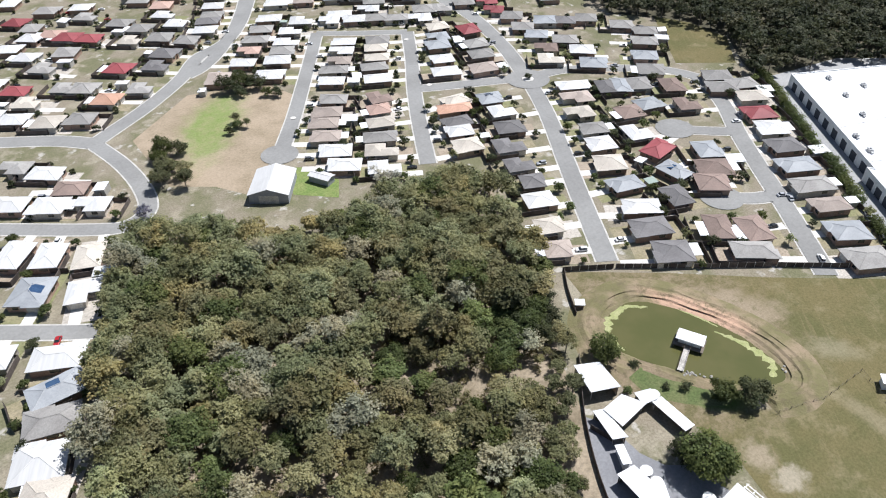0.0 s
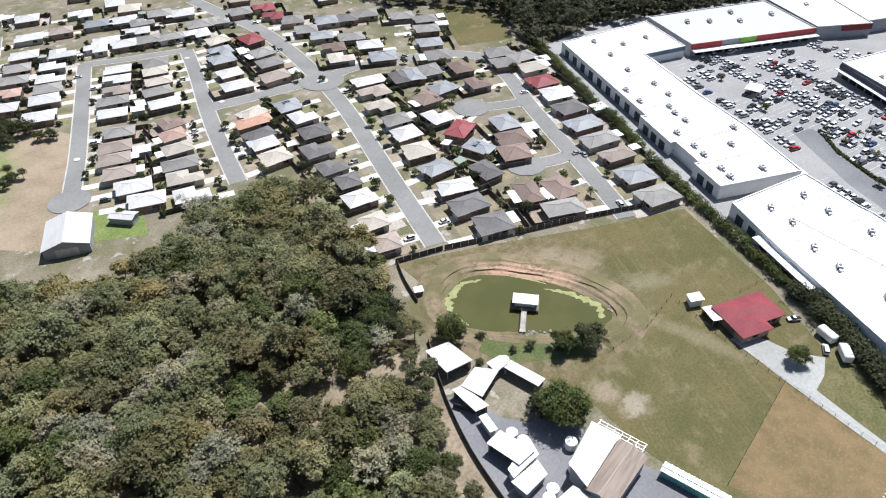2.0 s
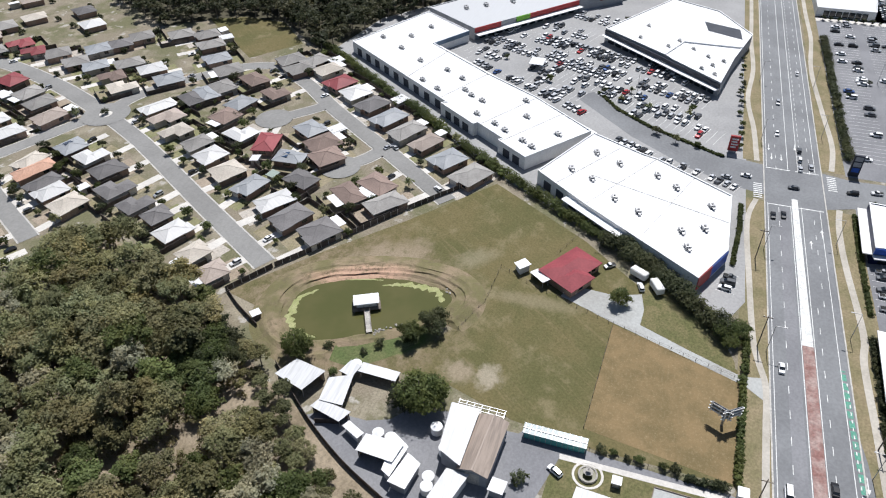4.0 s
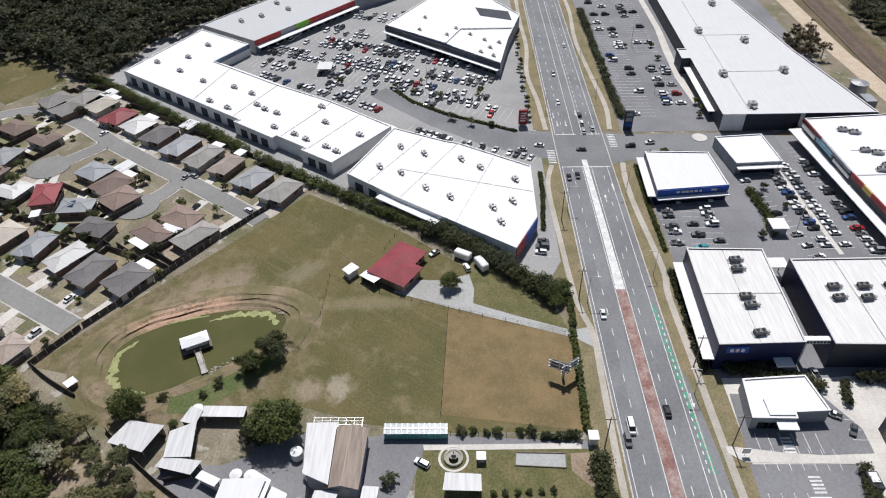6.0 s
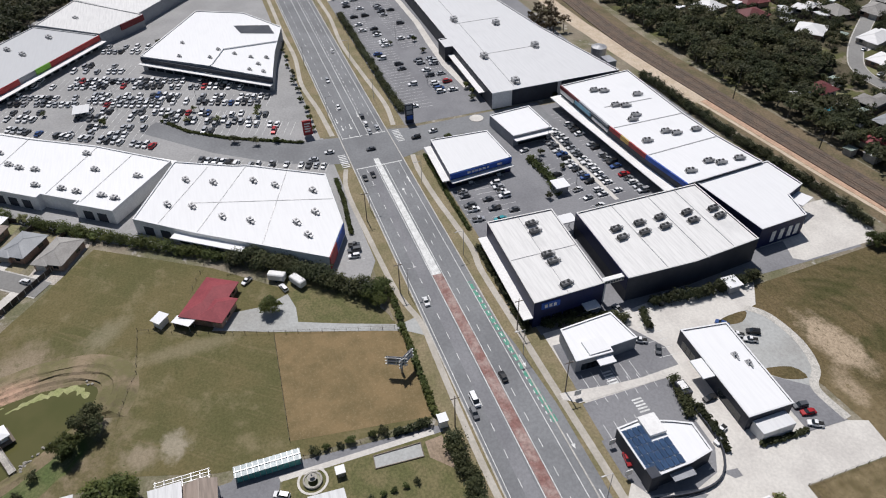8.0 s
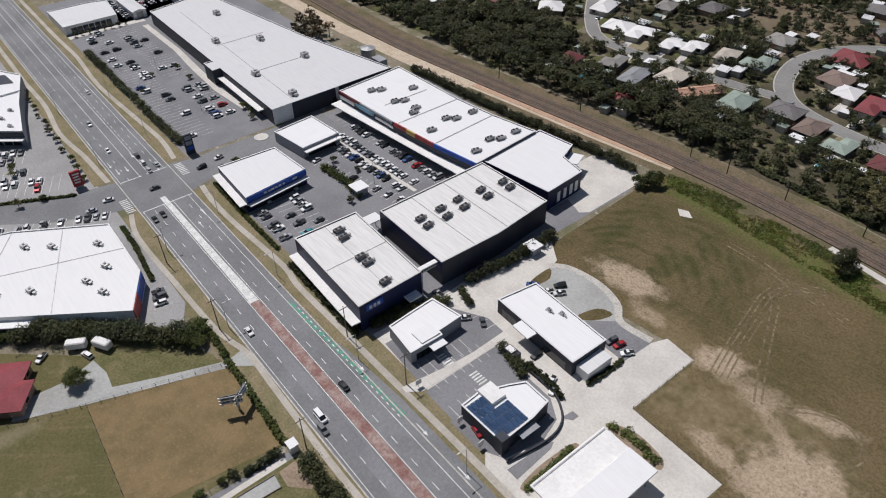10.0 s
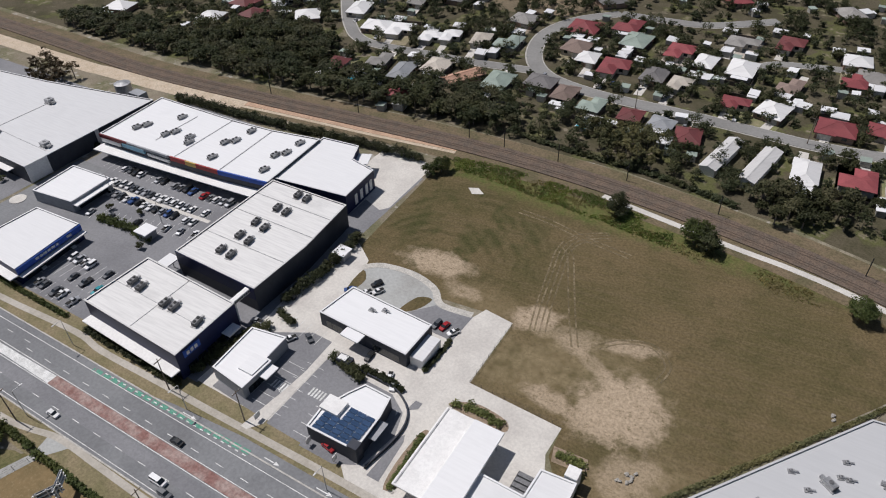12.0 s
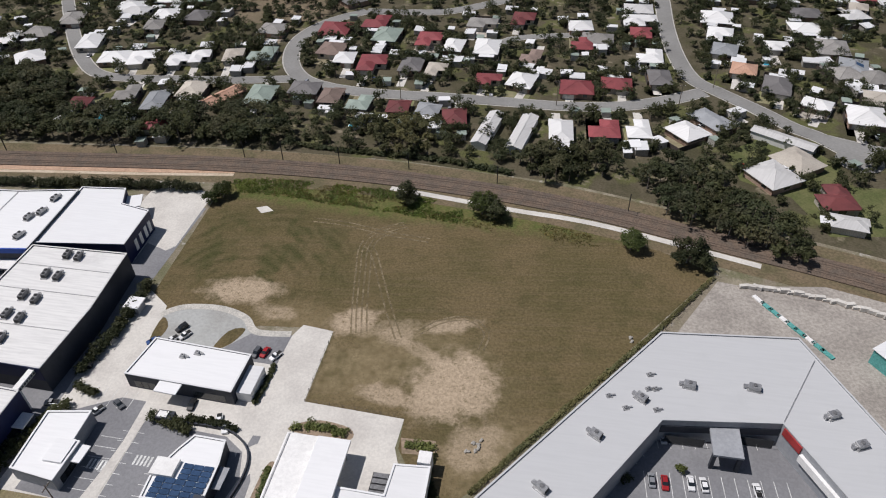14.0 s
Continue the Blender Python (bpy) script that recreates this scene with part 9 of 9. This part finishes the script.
# the billboard in the dry paddock
bill = tagged(new("billboard"), "V-shaped roadside billboard on a steel post, seen from behind", "billboard")
part("post", rod(104.6, -25.4, 0, 3.2, 0.3, 12), METAL, bill)
for k, turn in enumerate((35, -25)):
    m = Matrix.Translation((104.6, -25.4 + (1.1 if k else -1.1), 4.6)) @ Matrix.Rotation(radians(turn), 4, "Z")
    part("panel", box(-0.08, 0.0, -2.3, 2.3, -1.4, 1.4, m=m), UNIT_GREY if k else WALL_GREY, bill)
    for z in (-1.0, 0.0, 1.0):
        part("stringer", box(-0.3, -0.09, -2.6, 2.6, z - 0.12, z + 0.12, m=m), WALL_WHITE, bill)
    for y in (-2.0, 0.0, 2.0):
        part("stud", box(-0.42, -0.31, y - 0.1, y + 0.1, -1.5, 1.5, m=m), WALL_WHITE, bill)

# the red-roofed house and its sheds
red = tagged(empty("farmhouse", 143.2, 14.6, 0, -32), "low farmhouse with a broad red sheet-metal hip roof", "house")
bm, top = bmesh.new(), bmesh.new()
add_box(bm, -7.0, 7.0, -3.8, 4.4, 0, 2.6)
hip_faces(top, 14.0, 8.2, 2.7, 1.6, 0.6, m=Matrix.Translation((0, 0.3, 0)))
m = Matrix.Translation((-3.0, -3.8, 0))
add_box(bm, -4.0, 4.0, -2.6, 3.2, 0, 2.59, m=m)
hip_faces(top, 8.0, 6.4, 2.69, 1.4, 0.6, m=m @ Matrix.Translation((0, 0.6, 0)))
part("wall", bm, BRICK, red)
part("roof", top, surface("farmhouse_red_sheet", (0.30, 0.065, 0.075), (0.24, 0.05, 0.06), 0.15, 1.5, 0.55, fine_amount=0.1), red)
for x, y in ((-3.2, -6.46), (2.6, -3.86), (5.0, -3.86)):
    part("window", box(x - 0.8, x + 0.8, y, y + 0.05, 0.9, 2.1), GLASS, red)
lean_roof("garden_shed", "small white shed behind a fence", [(141, 29.4), (143.4, 27.4), (141.3, 25.4), (138.8, 27.6)], 2.4, WHITE_ROOF, WALL_WHITE, posts=False)
lean_roof("lean_to", "white lean-to beside a farmhouse", [(138.6, 24.4), (140.2, 23), (137, 19.2), (135.4, 20.6)], 2.4, WHITE_ROOF, WOOD)

# pond hut, jetty and shed
hut = tagged(empty("pond_hut", 115.1, 62.3, 0, -63), "white-roofed hut on stilts over a pond", "hut")
part("deck", box(-3.6, 3.6, -2.4, 2.4, 0.7, 0.9), WOOD, hut)
part("wall", box(-2.6, 2.6, -1.2, 1.2, 0.9, 2.5), WALL_WHITE, hut)
bm = bmesh.new()
hip_faces(bm, 5.6, 2.8, 2.6, 0.7, 0.5)
part("roof", bm, WHITE_ROOF, hut)
for x in (-3.3, 0, 3.3):
    for y in (-2.1, 2.1):
        part("stilt", rod(x, y, -0.4, 0.7, 0.12), WOOD, hut)
jetty = tagged(empty("jetty", 110.3, 59.9, 0, 28), "narrow pale timber jetty to a pond hut", "jetty")
plank_me = mesh_of(box(-0.13, 0.13, -0.75, 0.75, 0.74, 0.8), "plank", surface("bleached_timber", (0.55, 0.52, 0.47), (0.45, 0.42, 0.38), 0.6, 4.0, 0.85, each=0.15))
for i in range(30):
    pl = new("plank", plank_me)
    pl.parent = jetty
    pl.matrix_basis = pose(-4.6 + i * 0.29, 0, 0)
for x in (-4.2, -1.5, 1.5, 3.8):
    for y in (-0.65, 0.65):
        part("pile", rod(x, y, -0.4, 0.74, 0.09), WOOD, jetty)
for y in (-0.7, 0.7):
    part("handrail", box(-4.6, 4.0, y - 0.04, y + 0.04, 1.5, 1.58), WOOD, jetty)
pump = tagged(empty("pump_shed", 102.6, 87.5, 0, -38), "small white-roofed pump shed by a fence", "shed")
part("wall", box(-1.0, 1.0, -0.9, 0.9, 0, 1.9), WOOD, pump)
part("roof", box(-1.3, 1.3, -1.2, 1.2, 1.9, 2.0), WHITE_ROOF, pump)
rock_me = mesh_of(bmesh.new(), "rock", STONE)
bm = bmesh.new()
bmesh.ops.create_icosphere(bm, subdivisions=1, radius=0.5)
for v in bm.verts:
    v.co *= 0.8 + 0.4 * noise.noise(v.co * 2.0)
bm.to_mesh(rock_me)
bm.free()
for i in range(34):
    a = i / 34
    x, y = (106.6 + a * 9, 57.3 - a * 11) if i < 20 else (127 + random.uniform(-1, 1.5), 41 + random.uniform(-4, 3))
    if i < 20 and 9 < i < 13:
        continue
    r = tagged(new("rock", rock_me), "pale rock at a pond's edge", "rock", "pond rocks")
    r.matrix_basis = pose(x + random.uniform(-0.7, 0.7), y + random.uniform(-0.7, 0.7), 0.15, 0, 0, random.uniform(0, 360)) @ Matrix.Diagonal((random.uniform(0.6, 1.5), random.uniform(0.6, 1.2), random.uniform(0.5, 0.9), 1))


# ---- fences ----
def panel_fence(name, line, label, height=1.75, pitch=2.4, material=None):
    """A boundary fence of single panels between posts."""
    f = tagged(new(name), label, "fence")
    panel = mesh_of(box(0.05, pitch - 0.1, -0.03, 0.03, 0.05, height), "panel", material or FENCE_DARK)
    post = mesh_of(box(-0.06, 0.06, -0.06, 0.06, 0, height + 0.08), "post", KERB)
    for (x0, y0), (x1, y1) in zip(line, line[1:]):
        a, b = Vector((x0, y0)), Vector((x1, y1))
        t = (b - a).normalized()
        for i in range(int((b - a).length / pitch)):
            p = a + t * pitch * i
            for me in (panel, post):
                o = new(me.name.split(".")[0], me)
                o.parent = f
                o.matrix_basis = pose(p.x, p.y, 0, 0, 0, math.degrees(math.atan2(t.y, t.x)))
    return f


panel_fence("boundary_fence", [(108.9, 100.6), (121.7, 93), (138.9, 80.4), (157.8, 67.3), (183.9, 47.2)], "weathered dark paling fence with pale posts along a paddock")
for line, label in (([(109, 100), (104.6, 94), (99.7, 85.6)], "dark fence at a woodland's edge"), ([(90.6, 75.2), (79.2, 61.6), (70.8, 48.7), (65, 36.4)], "dark fence along a farm track"), ([(79.5, 53), (78, 58.5)], "dark timber yard fence panel")):
    tagged(part("fence", ribbon(smooth_loop(line, 4, closed=False), -0.05, 0.05, 0, 1.5), FENCE_DARK), label, "fence")
WIRE = surface("fence_wire_and_posts", (0.14, 0.12, 0.10), None, 0.5, 3.0, 0.8)


def wire_fence(name, line, label, height=1.1, pitch=3.0):
    """Posts with thin rails."""
    f = tagged(new(name), label, "fence")
    bm, rails = bmesh.new(), bmesh.new()
    for (x0, y0), (x1, y1) in zip(line, line[1:]):
        a, b = Vector((x0, y0)), Vector((x1, y1))
        t = (b - a).normalized()
        for i in range(int((b - a).length / pitch) + 1):
            p = a + t * pitch * i
            add_rod(bm, p.x, p.y, 0, height, 0.06, 5)
    for z in (height * 0.45, height * 0.92):
        add_ribbon(rails, line, -0.012, 0.012, z, z + 0.025)
    tagged(part("posts", bm, WIRE, f), kind="stuff")
    part("rail_wire", rails, WIRE, f)
    return f


wire_fence("wire_fence", [(127.7, 1), (94.6, 2.6)], "thin wire paddock fence on posts")
wire_fence("wire_fence", [(140.4, 33.2), (135, 22), (127.7, 1), (118.6, -29)], "thin wire fence along a drive")
wire_fence("wire_fence", [(140.4, 33.2), (126, 33.6), (112, 38)], "thin wire fence across a paddock")
wire_fence("wire_fence", [(182.3, 46.4), (163.2, 14.3), (150, 20)], "wire fence along a hedge")
wire_fence("wire_fence", [(89.6, 0.5), (88.4, -28)], "low fence along a farm lane")
wire_fence("wire_fence", [(48.7, -92.8), (48.7, -115)], "low wire fence at a field's edge")
wire_fence("wire_fence", [(48.7, -92.8), (25.4, -91.8)], "low wire fence at a field's edge")
wire_fence("security_fence", [(8.5, -74), (-31, -126), (-48, -151)], "wire mesh security fence along a field", 1.8, 3.0)


# ---- poles, signs and small roadside things ----
def street_light(x, y, turn, h=8.5):
    p = tagged(empty("street_lamp", x, y, 0, turn), "tall grey steel street lamp with an outreach arm", "street lamp", "street lamps")
    part("pole", rod(0, 0, 0, h, 0.1, 8, r1=0.06), METAL, p)
    part("arm", box(0, 2.2, -0.04, 0.04, h - 0.1, h), METAL, p)
    part("lamp_head", box(1.7, 2.5, -0.14, 0.14, h - 0.06, h + 0.08), METAL, p)
    return p


lamp = street_light(100, -54.2, 90)
for x, y, t in ((60, -54.2, 90), (140, -54, 90), (178, -54, 90), (240, -54.5, 90), (280, -54.5, 90), (130, -34.8, -90), (170, -34.8, -90), (232, -34.8, -90), (280, -34.8, -90), (255, 10, 0), (270, 40, 0), (245, -78, 0), (290, -78, 0), (160, -100, 0), (185, -102, 0)):
    copy_thing(lamp, pose(x, y, 0, 0, 0, t))
pole = tagged(new("power_pole"), "timber power pole with a crossarm", "power pole", "power poles")
part("pole", rod(0, 0, 0, 10.5, 0.16, 8, r1=0.1), WOOD, pole)
part("crossarm", box(-1.1, 1.1, -0.06, 0.06, 9.6, 9.8), WOOD, pole)
for x in (-0.9, 0, 0.9):
    part("insulator", rod(x, 0, 9.8, 10.0, 0.06, 6), WALL_WHITE, pole)
pole.matrix_basis = pose(131, -32.8, 0, 0, 0, 90)
for x, y, t in ((86, -31.8, 90), (108, -56.2, 90), (86.5, -58.5, 90), (165, -32.5, 90), (120, -263, 0), (60, -240, 0), (0, -243, 0), (-45, -246, 0), (-60, -266, 60), (-90, -243, 30)):
    copy_thing(pole, pose(x, y, 0, 0, 0, t))
mast = tagged(new("rail_mast"), "steel railway overhead mast with a bracket", "mast", "railway masts")
part("post", box(-0.12, 0.12, -0.12, 0.12, 0, 6.5), DARK_METAL, mast)
part("bracket", box(0, 2.6, -0.05, 0.05, 5.8, 5.95), DARK_METAL, mast)
mast.matrix_basis = pose(46, -191, 0, 0, 0, 85)
for x, y, t in ((150, -186.5, 88), (104, -190.5, 88), (90, -190.5, 88), (70, -191, 88), (16, -187, 80), (-25, -177.5, 75), (190, -182, 88), (-62, -167, 70)):
    copy_thing(mast, pose(x, y, 0, 0, 0, t))
pylon = tagged(new("pylon_sign"), "dark red pylon sign with white bars at the mall entry", "sign")
part("panel", box(220.4, 221.2, -27, -23.8, 1.0, 6.5), SIGN_RED, pylon)
part("base", box(220.5, 221.1, -26.6, -24.2, 0, 1.0), WALL_GREY, pylon)
for k, z in enumerate((5.2, 4.2, 3.2, 2.2)):
    part("sign_bar", box(220.3, 220.39, -26.5 + 0.3 * (k % 2), -24.4, z, z + 0.5), PAINT_WHITE, pylon)
pylon = tagged(new("pylon_sign"), "tall dark pylon sign with pale panels", "sign")
part("frame", box(217.0, 217.8, -63.6, -60.6, 0, 7.5), WALL_DARK, pylon)
for z in (5.6, 3.6, 1.6):
    part("sign_panel", box(216.9, 216.99, -63.2, -61.0, z, z + 1.5), SIGN_BLUE if z < 3 else WALL_GREY, pylon)
for x, y, w_ in ((84, -60.2, 1.6), (70, -60.8, 1.4), (62.5, -60.2, 1.4)):
    s_ = tagged(new("road_sign"), "small white roadside sign on a post", "sign")
    part("panel", box(x - 0.06, x + 0.06, y - w_ / 2, y + w_ / 2, 1.0, 2.6), WALL_WHITE, s_)
    part("post", rod(x + 0.15, y, 0, 2.4, 0.05), METAL, s_)
gate = tagged(new("gate_house"), "small white guard hut with a flat roof", "hut")
part("wall", box(100.4, 103.8, -116, -112.8, 0.04, 2.5), WALL_GREY, gate)
part("roof", box(100, 104.2, -116.5, -112.3, 2.5, 2.75), WHITE_ROOF, gate)
kiosk = tagged(new("kiosk"), "small white square kiosk on a car park island", "kiosk")
part("wall", box(156.6, 160.6, -95.2, -91.4, 0.04, 2.7), WALL_GREY, kiosk)
part("roof", box(156.1, 161.1, -95.7, -90.9, 2.7, 2.95), WHITE_ROOF, kiosk)
kiosk = tagged(new("kiosk"), "small grey-roofed trolley shelter in a car park", "kiosk")
part("roof", box(264, 271, 49, 55, 2.6, 2.8), GREY_ROOF, kiosk)
for x in (264.5, 270.5):
    for y in (49.5, 54.5):
        part("post", rod(x, y, 0.04, 2.6, 0.1), METAL, kiosk)
disc("roundabout_island", 211.5, -86, 2.6, 0.2, CONCRETE, "small pale concrete roundabout island", "roundabout")
silo = tagged(new("water_tank"), "two large steel water tanks behind a store", "water tank")
part("drum", rod(240, -152, 0, 6, 3.2, 24), METAL, silo)
part("lid", rod(240, -152, 6, 6.5, 3.2, 24, r1=0.4), METAL, silo)
part("pump_house", box(228, 234, -153.5, -149.5, 0, 4.5), WALL_GREY, silo)
# loose stacks of blocks and pipes in the trade yard
for i in range(26):
    a = i / 25
    x, y = -54 - a * 42, -147.5 - a * 1.5 + a * a * 12
    st = tagged(new("block_stack"), "stack of pale concrete blocks in a yard", "stack", "yard stacks")
    part("block", box(-1.2, 1.2, -0.5, 0.5, 0, random.uniform(0.5, 1.2)), CONCRETE, st)
    part("pallet", box(-1.25, 1.25, -0.55, 0.55, -0.12, 0.0), WOOD, st)
    st.matrix_basis = pose(x, y, 0.18, 0, 0, random.uniform(-25, 25))
for i in range(9):
    st = tagged(new("pipe_bundle"), "bundle of teal plastic pipes in a yard", "pipes", "yard pipes")
    for k in range(4):
        part("pipe", box(-1.8, 1.8, k * 0.3 - 0.6, k * 0.3 - 0.34, 0, 0.35), TEAL if i % 3 else WALL_WHITE, st)
    st.matrix_basis = pose(-57 - i * 1.6, -143 + i * 2.1, 0.07, 0, 0, 125)
gable_shed("trade_shed", "teal-walled trade shed with a grey roof", -88, -122, 16, 12, 125, 4.5, 1.0, GREY_ROOF, TEAL)
for i, (x, y) in enumerate(((8.5, -88.5), (9.8, -85.5), (-24, -124), (9.2, -87))):
    sp = tagged(new("rubble_pile"), "small pile of pale rubble on bare ground", "rubble")
    for k in range(3):
        o = new("stone", rock_me)
        o.parent = sp
        o.matrix_basis = pose(x + random.uniform(-1, 1), y + random.uniform(-1, 1), 0.25, 0, 0, k * 50) @ Matrix.Diagonal((1.4, 1.0, 0.9, 1))
area("concrete_slab", [(88.5, -162.6), (85.5, -164), (82.5, -161.8), (85.8, -160)], 0.06, CONCRETE, "small pale concrete slab in a field", "slab")
POOL = Nodes("pool_water").finish((0.05, 0.35, 0.48), 0.1, 0, 0.4)
for x, y in ((170, -209), (72, -216), (-84, -291), (-135, -262)):
    pl = tagged(new("swimming_pool"), "small round blue swimming pool in a yard", "pool")
    part("rim", rod(x, y, 0, 0.7, 2.2, 20), WALL_WHITE, pl)
    part("water", rod(x, y, 0.55, 0.72, 2.0, 20), POOL, pl)
